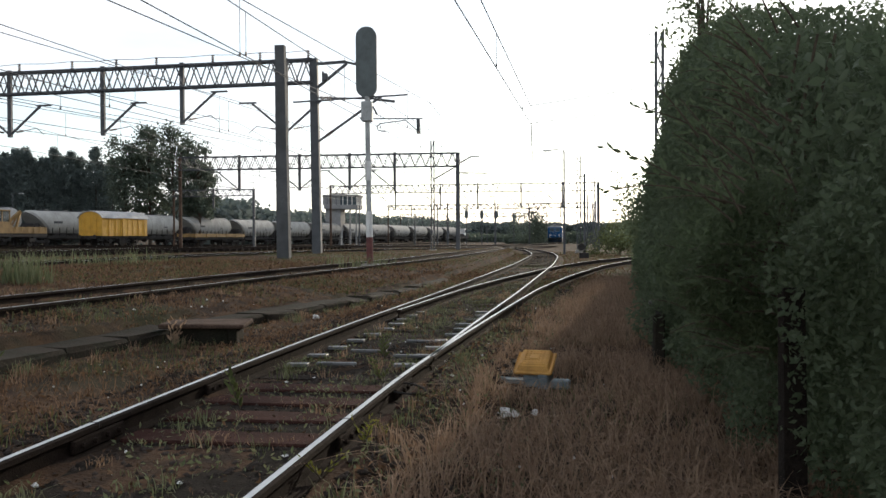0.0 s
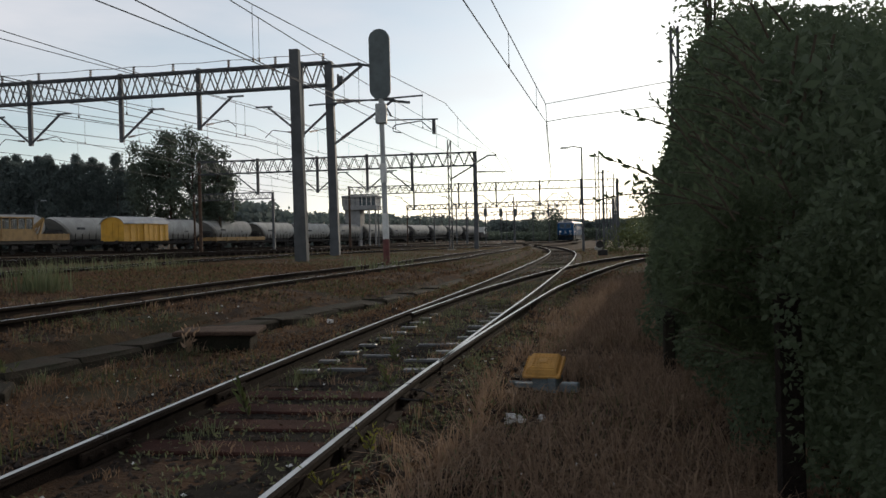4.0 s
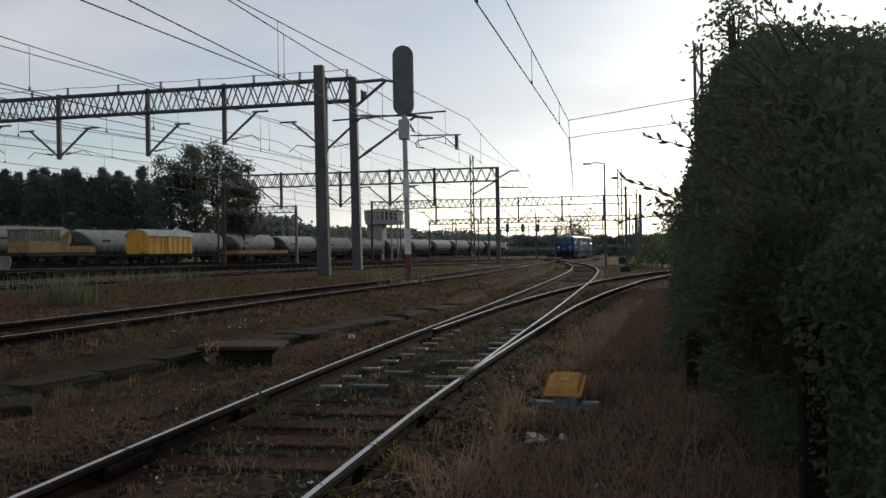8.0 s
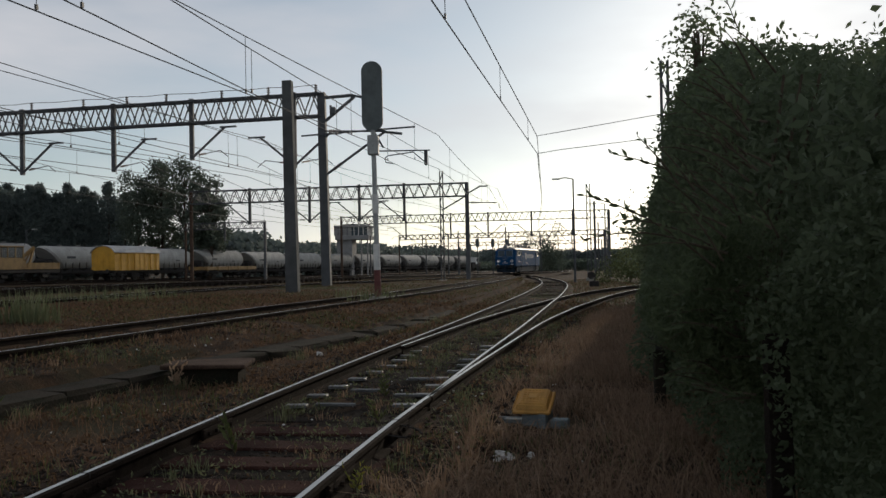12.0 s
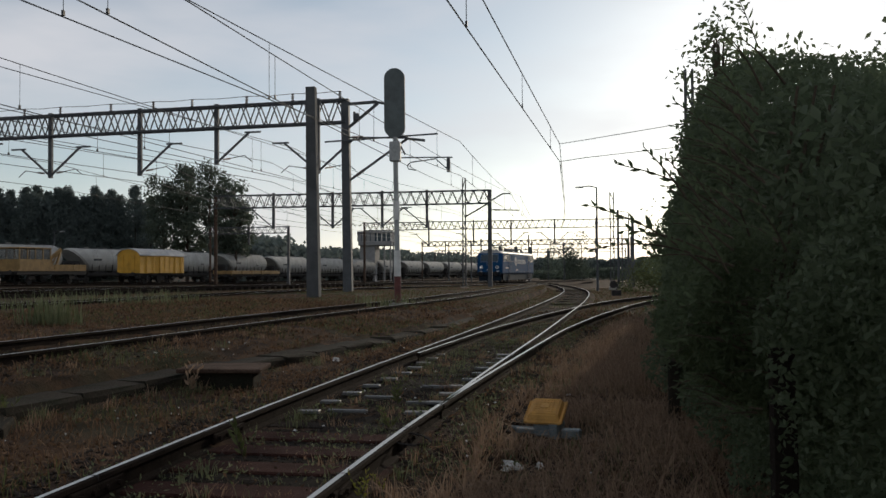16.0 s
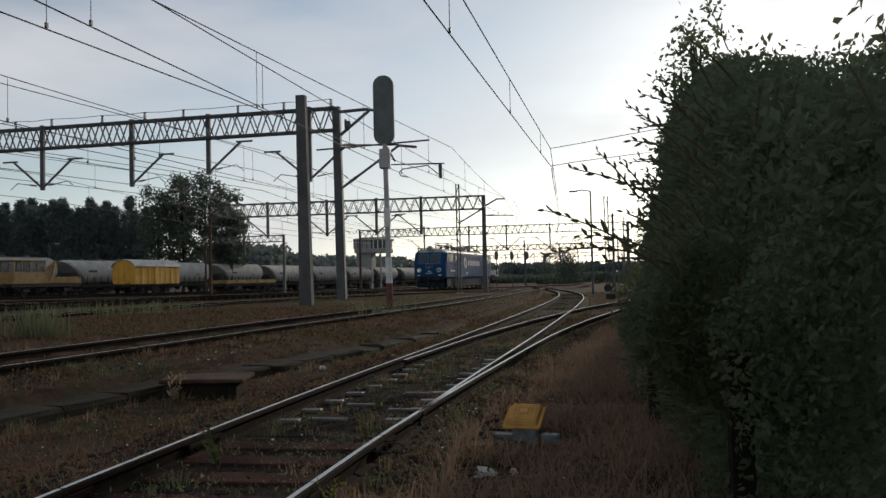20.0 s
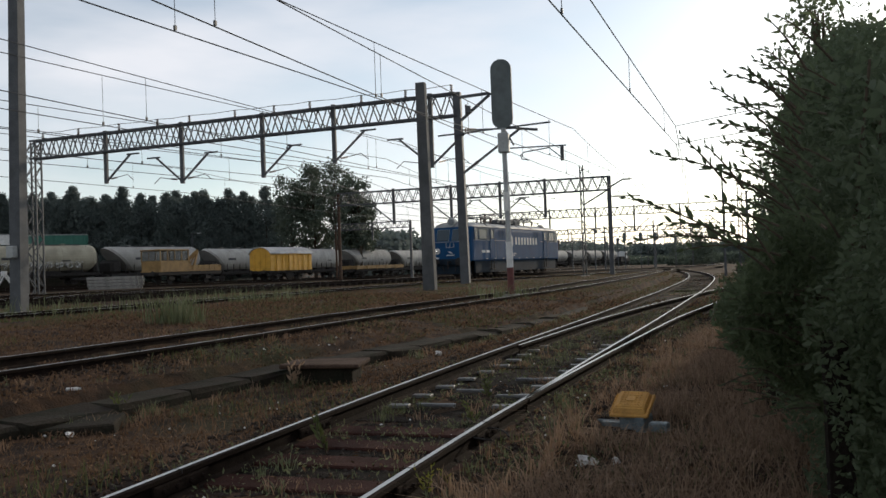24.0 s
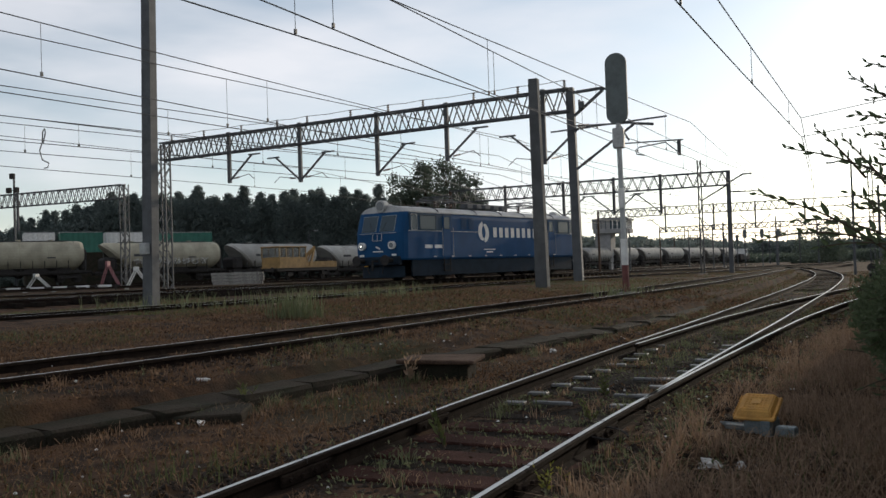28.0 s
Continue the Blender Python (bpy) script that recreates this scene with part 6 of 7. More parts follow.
# ---- plants ----
def leaf_mesh(name, pts, size, mat, rng, aspect=0.45, normal=None, droop=0.3, smooth=False):
    """Many small pointed leaves: points (n, 3), lengths (n,). Each is a folded blade of four corners and a midrib."""
    n = len(pts)
    d = rng.normal(size=(n, 3))
    d[:, 2] -= droop
    if normal is not None:
        d = d * 0.8 + normal * 0.5
    d /= np.linalg.norm(d, axis=1, keepdims=True) + 1e-9
    r = rng.normal(size=(n, 3))
    s = np.cross(d, r)
    s /= np.linalg.norm(s, axis=1, keepdims=True) + 1e-9
    up = np.cross(s, d)
    L = size[:, None]
    base, tip = pts, pts + d * L
    mid = pts + d * L * 0.45
    a = mid + s * L * aspect * 0.5 + up * L * 0.08
    b = mid - s * L * aspect * 0.5 + up * L * 0.08
    co = np.stack([base, a, tip, b], 1).reshape(-1, 3)
    me = bpy.data.meshes.new(name)
    me.vertices.add(4 * n)
    me.vertices.foreach_set("co", co.astype(np.float32).ravel())
    idx = np.arange(n)[:, None] * 4
    tri = np.concatenate([idx + np.array([[0, 1, 2]]), idx + np.array([[0, 2, 3]])], 1).ravel()
    me.loops.add(6 * n)
    me.loops.foreach_set("vertex_index", tri.astype(np.int32))
    me.polygons.add(2 * n)
    me.polygons.foreach_set("loop_start", np.arange(0, 6 * n, 3, dtype=np.int32))
    me.polygons.foreach_set("loop_total", np.full(2 * n, 3, np.int32))
    me.update(calc_edges=True)
    me.materials.append(mat)
    return me


def blade_mesh(name, pts, height, lean, width, mat, rng):
    """Grass: each blade is two bent strips tapering to a tip."""
    n = len(pts)
    az = rng.uniform(0, 2 * np.pi, n)
    side = np.stack([np.cos(az), np.sin(az), np.zeros(n)], 1)
    fall = np.stack([-np.sin(az), np.cos(az), np.zeros(n)], 1) * (lean * rng.uniform(0.2, 1.0, n))[:, None]
    h = height[:, None]
    w = width[:, None] if isinstance(width, np.ndarray) else width
    up = np.array([[0, 0, 1.0]])
    a, b = pts - side * w / 2, pts + side * w / 2
    m = pts + up * h * 0.6 + fall * h * 0.35
    c, d = m - side * w * 0.35, m + side * w * 0.35
    t = pts + up * h * (1 - 0.25 * np.linalg.norm(fall, axis=1, keepdims=True)) + fall * h
    co = np.stack([a, b, c, d, t], 1).reshape(-1, 3)
    me = bpy.data.meshes.new(name)
    me.vertices.add(5 * n)
    me.vertices.foreach_set("co", co.astype(np.float32).ravel())
    idx = np.arange(n)[:, None] * 5
    tri = np.concatenate([idx + np.array([[0, 1, 3]]), idx + np.array([[0, 3, 2]]), idx + np.array([[2, 3, 4]])], 1).ravel()
    me.loops.add(9 * n)
    me.loops.foreach_set("vertex_index", tri.astype(np.int32))
    me.polygons.add(3 * n)
    me.polygons.foreach_set("loop_start", np.arange(0, 9 * n, 3, dtype=np.int32))
    me.polygons.foreach_set("loop_total", np.full(3 * n, 3, np.int32))
    me.update(calc_edges=True)
    me.materials.append(mat)
    return me


def vnoise(x, y, s, seed=0.0):
    return np.array([noise.noise((a * s, b * s, seed)) for a, b in zip(x, y)])


# the hedge: a lumpy bank of shrubs that runs along the track
HEDGE_FACE = lerp_curve([(1.45, -1), (1.40, 2.5), (1.38, 4.4), (1.42, 6), (1.62, 8), (1.98, 11), (2.75, 16), (3.6, 22), (4.6, 28)])


def hedge_top(y):
    return float(np.interp(y, [0, 3, 4, 5, 6, 7, 8.5, 10, 11, 13, 16, 22, 28], [1.9, 2.02, 2.2, 2.4, 2.62, 2.88, 3.3, 3.5, 3.5, 3.0, 2.7, 2.6, 2.5]))


def build_hedge():
    rng = np.random.default_rng(5)
    g = thing("hedge", "tall dense dark green hedge of leafy shrubs beside the track", "hedge")
    # woody core
    verts, faces = [], []
    ys = np.linspace(0.6, 27, 67)
    nk = 15
    for y in ys:
        x0, zt = HEDGE_FACE(y) + 0.5, hedge_top(y) - 0.42
        for k in range(nk):
            f = k / (nk - 1)
            if f < 0.5:
                x, z = x0 + 0.9 * max(0, f * 2 - 0.5), -0.3 + (zt + 0.3) * f * 2
            else:
                x, z = x0 + 0.1 + (f - 0.5) * 2 * 5.0, zt + 0.1 * math.sin(f * 9)
            x += noise.noise((y * 0.7, z * 0.9, 1.7)) * 0.28
            z += noise.noise((y * 0.8, x * 0.8, 8.2)) * 0.22
            verts.append((x, y, z))
    for j in range(len(ys) - 1):
        for k in range(nk - 1):
            a = j * nk + k
            faces.append((a, a + 1, a + 1 + nk, a + nk))
    faces.append(tuple(range(nk)) + ())
    faces.append(tuple((len(ys) - 1) * nk + k for k in range(nk))[::-1])
    me = bpy.data.meshes.new("inner_growth")
    me.from_pydata(verts, [], faces)
    me.materials.append(M_LEAF)
    tagged(new("inner_growth", me), kind="stuff").parent = g
    # leaves over the face, the top and the near end
    n = 150000
    y = 0.8 + 26 * rng.random(n) ** 1.35
    zt = np.array([hedge_top(v) for v in y])
    z = -0.15 + (zt + 0.2) * rng.random(n)
    lump = vnoise(y, z, 0.8, 1.0) * 0.45 + vnoise(y, z, 2.2, 4.0) * 0.26
    roundtop = np.clip((z - zt + 1.3) / 1.3, 0, 1) ** 2 * 0.75
    skirt = np.where((z < 1.0) & (y > 4), -0.14 * (1 - z), 0)
    under = np.where(z < 0.25, 0.25 * (0.25 - z) / 0.4, 0)
    x = np.array([HEDGE_FACE(v) for v in y]) + 0.16 + lump + roundtop + skirt + under + np.abs(rng.normal(size=n)) * 0.17 - 0.06
    size = rng.uniform(0.03, 0.062, n) * np.interp(y, [0, 5, 10, 26], [0.75, 0.95, 1.3, 2.2])
    pts = np.stack([x, y, z], 1)
    nrm = np.tile(np.array([[-0.7, -0.4, 0.1]]), (n, 1))
    me = leaf_mesh("foliage", pts, size, M_LEAF, rng, 0.5, nrm)
    tagged(new("foliage", me), "small dark green leaves", kind="stuff").parent = g
    # crown along the top, looser
    n = 26000
    y = 0.8 + 24 * rng.random(n) ** 1.2
    zt = np.array([hedge_top(v) for v in y])
    xx = rng.random(n) ** 1.5 * 3.6
    lump = vnoise(xx * 1.3, y * 1.3, 1.0, 9.0)
    z = zt + lump * 0.55 + np.abs(rng.normal(size=n)) * 0.14 - 0.32 - 0.5 * np.clip((0.6 - xx) / 0.6, 0, 1) ** 2
    x = np.array([HEDGE_FACE(v) for v in y]) + 0.2 + xx
    me = leaf_mesh("top_foliage", np.stack([x, y, z], 1), rng.uniform(0.05, 0.095, n), M_LEAF, rng, 0.45)
    tagged(new("top_foliage", me), "loose upper leaves", kind="stuff").parent = g
    # coarser leaves over the near end, the deep top and the back
    n = 44000
    y = rng.uniform(0.35, 27, n)
    y[:16000] = rng.uniform(0.3, 0.8, 16000)
    xx = rng.uniform(0.3, 5.6, n)
    xx[16000:28000] = rng.uniform(5.2, 5.9, 12000)
    zt = np.array([hedge_top(v) for v in y])
    z = np.where(np.arange(n) < 28000, -0.2 + (zt - 0.2) * rng.random(n), zt - 0.45 + 0.25 * rng.random(n))
    x = np.array([HEDGE_FACE(v) for v in y]) + xx
    me = leaf_mesh("back_foliage", np.stack([x, y, z], 1), rng.uniform(0.06, 0.12, n), M_LEAF, rng, 0.5)
    tagged(new("back_foliage", me), "leaves over the end and the back", kind="stuff").parent = g
    # stems at the foot
    for k in range(26):
        yy = 1.2 + k * 0.62 + rng.uniform(-0.2, 0.2)
        bm = bmesh.new()
        x0 = HEDGE_FACE(yy) + rng.uniform(0.75, 1.0)
        tube(bm, [(x0, yy, -0.25), (x0 + rng.uniform(-0.1, 0.15), yy + rng.uniform(-0.1, 0.1), 0.8), (x0 + rng.uniform(-0.1, 0.4), yy, 1.9)], 0.03, 6, r2=0.012)
        part("stem", bm, M_STEM, g)
    return g


hedge = build_hedge()


def sprig(g, base, tip, n_leaves, leaf, rng, bend=0.12, mat=None):
    """A thin shoot with narrow leaves set in two ranks."""
    base, tip = Vector(base), Vector(tip)
    d = tip - base
    pts = []
    for i in range(9):
        f = i / 8
        pts.append(base + d * f + Vector((0, 0, bend * math.sin(f * math.pi))))
    bm = bmesh.new()
    tube(bm, pts, 0.006, 5, r2=0.002)
    for k in range(n_leaves):
        f = 0.12 + 0.88 * k / max(1, n_leaves - 1)
        i = min(7, int(f * 8))
        p = pts[i].lerp(pts[i + 1], f * 8 - i)
        ax = (pts[i + 1] - pts[i]).normalized()
        side = ax.cross(Vector((0, 0.3, 1))).normalized() * (1 if k % 2 else -1)
        out = (ax * rng.uniform(0.5, 0.9) + side * rng.uniform(0.4, 0.9) + Vector((0, 0, rng.uniform(-0.25, 0.55)))).normalized()
        L = leaf * rng.uniform(0.7, 1.15) * (1 - 0.35 * f)
        w = out.cross(Vector((rng.uniform(-1, 1), 1, rng.uniform(-0.4, 0.4)))).normalized() * L * 0.15
        fold = out.cross(w).normalized() * L * 0.03
        a, t = p, p + out * L
        q = [bm.verts.new(v) for v in (a, p + out * L * 0.3 + w * 0.9 + fold, p + out * L * 0.6 + w * 0.85 + fold, t, p + out * L * 0.6 - w * 0.85 + fold, p + out * L * 0.3 - w * 0.9 + fold)]
        m1, m2 = bm.verts.new(p + out * L * 0.3), bm.verts.new(p + out * L * 0.6)
        for fc in ((q[0], q[1], m1), (q[1], q[2], m2, m1), (q[2], q[3], m2), (q[3], q[4], m2), (q[4], q[5], m1, m2), (q[5], q[0], m1)):
            bm.faces.new(fc).material_index = 1
    return tagged(part("shoot", bm, [M_STEM, mat or M_WILLOW], g), kind="stuff")


def build_willow():
    rng = random.Random(8)
    g = thing("willow_shrub", "slender willow shoots with narrow leaves growing out of the hedge", "shrub")
    root = Vector((1.8, 5.2, 0.0))
    for k in range(3):
        bm = bmesh.new()
        tube(bm, [root + Vector((k * 0.1, k * 0.2, -0.2)), root + Vector((-0.1 + k * 0.05, -0.2, 1.0)), root + Vector((0.0 + k * 0.1, -0.5, 2.2))], 0.022, 6, r2=0.008)
        part("stem", bm, M_STEM, g)
    # long arching shoots that hang over the track
    for b, t, n, L, bend in (
            ((1.25, 3.62, 1.36), (0.69, 3.48, 1.63), 15, 0.075, 0.05), ((0.98, 3.50, 1.49), (0.80, 3.45, 1.70), 9, 0.06, 0.01), ((1.05, 3.50, 1.46), (0.90, 3.5, 1.66), 9, 0.055, 0.01),
            ((1.14, 3.55, 1.12), (0.57, 3.48, 1.45), 14, 0.095, 0.05), ((1.10, 3.5, 1.20), (0.56, 3.45, 1.255), 17, 0.075, 0.05), ((1.12, 3.55, 1.22), (0.72, 3.5, 1.34), 12, 0.085, 0.03),
            ((1.18, 3.5, 1.18), (0.80, 3.42, 1.22), 12, 0.075, 0.03), ((1.2, 3.6, 1.25), (0.92, 3.6, 1.44), 10, 0.075, 0.02), ((1.15, 3.45, 1.15), (0.97, 3.4, 1.40), 9, 0.08, 0.02),
            ((1.18, 3.5, 1.30), (0.93, 3.52, 1.37), 10, 0.075, 0.02), ((1.22, 3.5, 1.42), (1.0, 3.45, 1.55), 10, 0.07, 0.02),
            ((1.25, 3.55, 1.62), (0.94, 3.48, 1.90), 13, 0.065, 0.02), ((1.28, 3.55, 1.78), (1.0, 3.5, 1.95), 11, 0.06, 0.03), ((1.26, 3.5, 1.60), (0.95, 3.46, 1.74), 12, 0.07, 0.03),
            ((1.24, 3.5, 1.55), (0.98, 3.44, 1.66), 11, 0.07, 0.02), ((1.28, 3.52, 1.68), (1.02, 3.5, 1.83), 12, 0.07, 0.02), ((1.3, 3.55, 1.72), (1.08, 3.5, 1.96), 12, 0.065, 0.02),
            ((1.32, 3.6, 1.85), (1.12, 3.6, 2.02), 11, 0.06, 0.02), ((1.3, 3.6, 1.62), (1.1, 3.5, 1.72), 12, 0.07, 0.02), ((1.32, 3.6, 1.56), (1.13, 3.52, 1.62), 10, 0.07, 0.02),
            ((1.95, 6.5, 2.75), (1.66, 6.5, 3.06), 12, 0.11, 0.03), ((2.0, 6.4, 2.85), (1.82, 6.4, 3.32), 13, 0.11, 0.02), ((1.75, 5.4, 2.2), (1.35, 5.4, 2.42), 12, 0.09, 0.03), ((1.7, 5.3, 2.1), (1.38, 5.2, 2.2), 10, 0.085, 0.02),
            ((1.82, 3.1, 1.75), (1.70, 3.1, 2.0), 11, 0.065, 0.02), ((1.86, 3.0, 1.78), (1.82, 3.0, 2.06), 11, 0.065, 0.02), ((1.95, 3.0, 1.8), (1.98, 3.0, 2.1), 12, 0.065, 0.01)):
        sprig(g, b, t, n, L, rng, bend)
    # leafy twigs that thicken the side of the shrub, and a low skirt of them
    for k in range(36):
        x0, z0, yy = rng.uniform(1.12, 1.3), rng.uniform(1.15, 2.0), rng.uniform(3.4, 4.6)
        sprig(g, (x0 + 0.12, yy, z0), (x0 - rng.uniform(0.0, 0.14), yy + rng.uniform(-0.2, 0.2), z0 + rng.uniform(0.02, 0.22)), rng.randint(7, 11), rng.uniform(0.05, 0.07), rng, 0.02)
    for k in range(46):
        x0, z0, yy = rng.uniform(1.0, 1.35), rng.uniform(0.45, 1.05), rng.uniform(3.6, 4.4)
        sprig(g, (x0 + 0.15, yy, z0), (x0 - rng.uniform(0.02, 0.16), yy + rng.uniform(-0.2, 0.2), z0 + rng.uniform(-0.08, 0.14)), rng.randint(8, 12), rng.uniform(0.05, 0.07), rng, 0.02)
    # the leafy mass behind them, hanging over the grass with a bare foot
    r2 = np.random.default_rng(88)
    n = 11000
    y = r2.uniform(3.65, 4.7, n)
    z = 0.5 + 0.85 * r2.random(n) ** 1.2
    edge_x = np.interp(z, [0.45, 0.6, 0.72, 0.92, 1.05, 1.25, 1.6, 1.9], [1.36, 1.2, 1.08, 0.99, 1.04, 1.16, 1.22, 1.28])
    x = edge_x + vnoise(y, z, 3.1, 5.0) * 0.14 + np.abs(r2.normal(size=n)) * 0.18
    foliage = new("side_foliage", leaf_mesh("side_foliage", np.stack([x, y, z], 1), r2.uniform(0.03, 0.06, n), M_WILLOW, r2, 0.32))
    tagged(foliage, "narrow green leaves over the grass", kind="stuff").parent = g
    return g


build_willow()
hedge_post = thing("hedge_post", "dark weathered timber post standing in the hedge", "post")
bm = bmesh.new()
bar(bm, (1.37, 3.45, -0.35), (1.36, 3.45, 0.83), 0.10, 0.09, w2=0.09)
part("post", bm, M_SLEEPER, hedge_post)


def bush(label, x, y, z, r, h, n, seed, mat, leaf=0.1, name="bush"):
    rng = np.random.default_rng(seed)
    g = thing(name, label, "bush", group="bushes by the track")
    cl = rng.normal(size=(14, 3)) * np.array([r * 0.45, r * 0.45, h * 0.22]) + np.array([x, y, z + h * 0.5])
    which = rng.integers(0, 14, n)
    pts = cl[which] + rng.normal(size=(n, 3)) * np.array([r * 0.28, r * 0.28, h * 0.16])
    pts[:, 2] = np.clip(pts[:, 2], z, None)
    o = new("foliage", leaf_mesh("foliage", pts, rng.uniform(leaf * 0.7, leaf * 1.3, n), mat, rng, 0.5))
    tagged(o, kind="stuff").parent = g
    for k in range(5):
        bm = bmesh.new()
        tube(bm, [(x, y, z - 0.2), (x + rng.uniform(-1, 1) * r * 0.4, y + rng.uniform(-1, 1) * r * 0.4, z + h * 0.7)], 0.03, 5, r2=0.01)
        part("stem", bm, M_STEM, g)
    return g


bush("loose leafy sapling rising out of the hedge top", 2.35, 9.6, 2.85, 0.36, 1.25, 650, 28, M_LEAF, 0.075, "sapling")
bush("dark rounded bush at the far end of the hedge", 5.2, 31.0, -0.2, 1.2, 3.0, 7000, 21, M_LEAF, 0.12)
bush("low green bush beside the branch track", 9.3, 52.0, -0.2, 1.6, 1.5, 3500, 22, M_GRASS, 0.14)
bush("low green bush beside the branch track", 8.0, 62.0, -0.2, 1.8, 1.6, 3500, 23, M_GRASS, 0.15)
bush("low green bush beside the branch track", 12.0, 66.0, -0.2, 2.4, 2.2, 4500, 24, M_LEAF, 0.16)
bush("green bush among the far tracks", 15.5, 84.0, -0.2, 3.4, 3.4, 5000, 25, M_LEAF, 0.22)
bush("rounded green tree standing behind the curve", 5.6, 205.0, 0, 4.0, 7.5, 5000, 26, M_POPLAR, 0.4)
bush("green bush among the far tracks", 22.0, 130.0, -0.2, 5, 4.4, 5000, 27, M_LEAF, 0.3)

# low concrete fence posts and panel under the hedge
fence = thing("concrete_fence", "low weathered concrete fence post and panel under the hedge", "fence")
for yy, hh in ((7.9, 0.42), (10.4, 0.4), (13.0, 0.4)):
    bm = bmesh.new()
    box(bm, HEDGE_FACE(yy) - 0.06, yy, -0.2 + hh / 2, 0.10, 0.10, hh + 0.2, 0.012)
    part("post", bm, M_CONC_DARK, fence)
for ya, yb in ((8.0, 10.3), (10.5, 12.9)):
    bm = bmesh.new()
    bar(bm, (HEDGE_FACE(ya) - 0.04, ya, 0.06), (HEDGE_FACE(yb) - 0.04, yb, 0.04), 0.06, 0.5)
    part("panel", bm, M_CONC_DARK, fence)
pale = thing("white_post", "short white marker post beside the branch track", "marker post")
bm = bmesh.new()
box(bm, 8.6, 50.0, 0.35, 0.26, 0.26, 1.2, 0.03)
part("post", bm, M_WHITE, pale)
heel = thing("point_lever", "dark hand point lever with a round weight", "point lever")
bm = bmesh.new()
box(bm, 4.2, 47.0, 0.0, 0.5, 0.4, 0.3, 0.03)
part("base", bm, M_UNDER, heel)
bm = bmesh.new()
bar(bm, (4.2, 47, 0.1), (4.35, 47, 0.7), 0.05)
disc(bm, (4.05, 47, 0.45), (0, 1, 0), 0.2, 0.14, 14)
part("lever", bm, M_UNDER, heel)


# trees
def poplar(label, x, y, z, h, r, seed, n=5600, leaf=0.40):
    """A broad tree: trunk, limbs, and clumped leaves with gaps."""
    rng = np.random.default_rng(seed)
    g = thing("poplar_tree", label, "tree", group="poplar clump")
    bm = bmesh.new()
    tube(bm, [(x, y, z - 0.3), (x + 0.1, y, z + h * 0.3), (x - 0.1, y + 0.1, z + h * 0.62), (x, y, z + h * 0.92)], 0.28, 8, r2=0.04)
    clumps = []
    for k in range(26):
        f = 0.36 + 0.62 * (k + 0.5) / 26
        a = k * 2.4 + rng.uniform(-0.5, 0.5)
        rad = r * (0.5 + 0.5 * math.sin(math.pi * min(1, (f - 0.3) * 1.3 + 0.1))) * rng.uniform(0.35, 1.0)
        tip = (x + math.cos(a) * rad, y + math.sin(a) * rad, z + h * f + rng.uniform(0, 0.6))
        tube(bm, [(x, y, z + h * f * 0.72), ((x + tip[0]) / 2, (y + tip[1]) / 2, (z + h * f * 0.72 + tip[2]) / 2 + 0.2), tip], 0.07, 5, r2=0.02)
        clumps.append(tip)
    part("trunk", bm, M_BARK, g)
    cl = np.array(clumps)
    which = rng.integers(0, len(cl), n)
    pts = cl[which] + rng.normal(size=(n, 3)) * np.array([0.5, 0.5, 0.55]) * (r / 3.0)
    gaps = np.array([noise.noise((p[0] * 0.55, p[1] * 0.2, p[2] * 0.42)) for p in pts])
    pts = pts[(gaps > -0.27) & (pts[:, 2] > z + h * 0.34)]
    o = new("crown", leaf_mesh("crown", pts, rng.uniform(leaf * 0.6, leaf * 1.2, len(pts)), M_POPLAR, rng, 0.75))
    o.parent = g
    return g


for i, (dx, dy, h, r) in enumerate(((-5.6, 0, 16.0, 3.2), (-2.4, 1.5, 18.6, 3.3), (2.1, -0.5, 18.2, 3.4), (5.5, 1.0, 15.6, 3.1), (-3.4, 4, 14.5, 3.3), (4.0, 4, 13.8, 3.2))):
    poplar("leafy dark poplar in a clump behind the wagons", -51.9 + dx, 126 + dy, fall(126), h, r, 40 + i)


def pine_tree(seed, h, r, n):
    """A pine: bare lower trunk, whorls of drooping needle clumps, ragged top."""
    rng = np.random.default_rng(seed)
    g = thing("pine_tree", "tall dark pine at the edge of the wood", "tree", group="pine wood")
    bm = bmesh.new()
    tube(bm, [(0, 0, -0.5), (0.05, 0, h * 0.5), (0, 0.05, h)], 0.2, 6, r2=0.03)
    part("trunk", bm, M_BARK, g)
    whorls = []
    for k in range(34):
        fz = 0.10 + 0.88 * (k + 0.5) / 34
        az = k * 2.4 + rng.uniform(-0.6, 0.6)
        rr_ = r * (1.04 - fz) ** 0.8 * rng.uniform(0.45, 1.0)
        whorls.append((math.cos(az) * rr_, math.sin(az) * rr_, h * fz + rng.uniform(-0.4, 0.4)))
    whorls += [(0, 0, h * q) for q in (0.93, 0.96, 0.985, 1.01)]
    wc = np.array(whorls)
    pick = rng.integers(0, len(wc), n)
    spread = np.where(wc[pick, 2] > 0.84 * h, 0.24, 0.6)[:, None] * (r / 3.0)
    pts = wc[pick] + rng.normal(size=(n, 3)) * np.array([1.0, 1.0, 0.7]) * spread
    flat = np.tile(np.array([[0.0, 0.0, 1.0]]), (n, 1))
    o = new("crown", leaf_mesh("crown", pts, rng.uniform(0.25, 0.55, n), M_PINE, rng, 0.5, flat, droop=0.0))
    o.parent = g
    return g


def wood_height(y):
    return float(np.interp(y, [40, 95, 107, 118, 147], [0.5, 0.56, 0.64, 0.97, 0.99]))


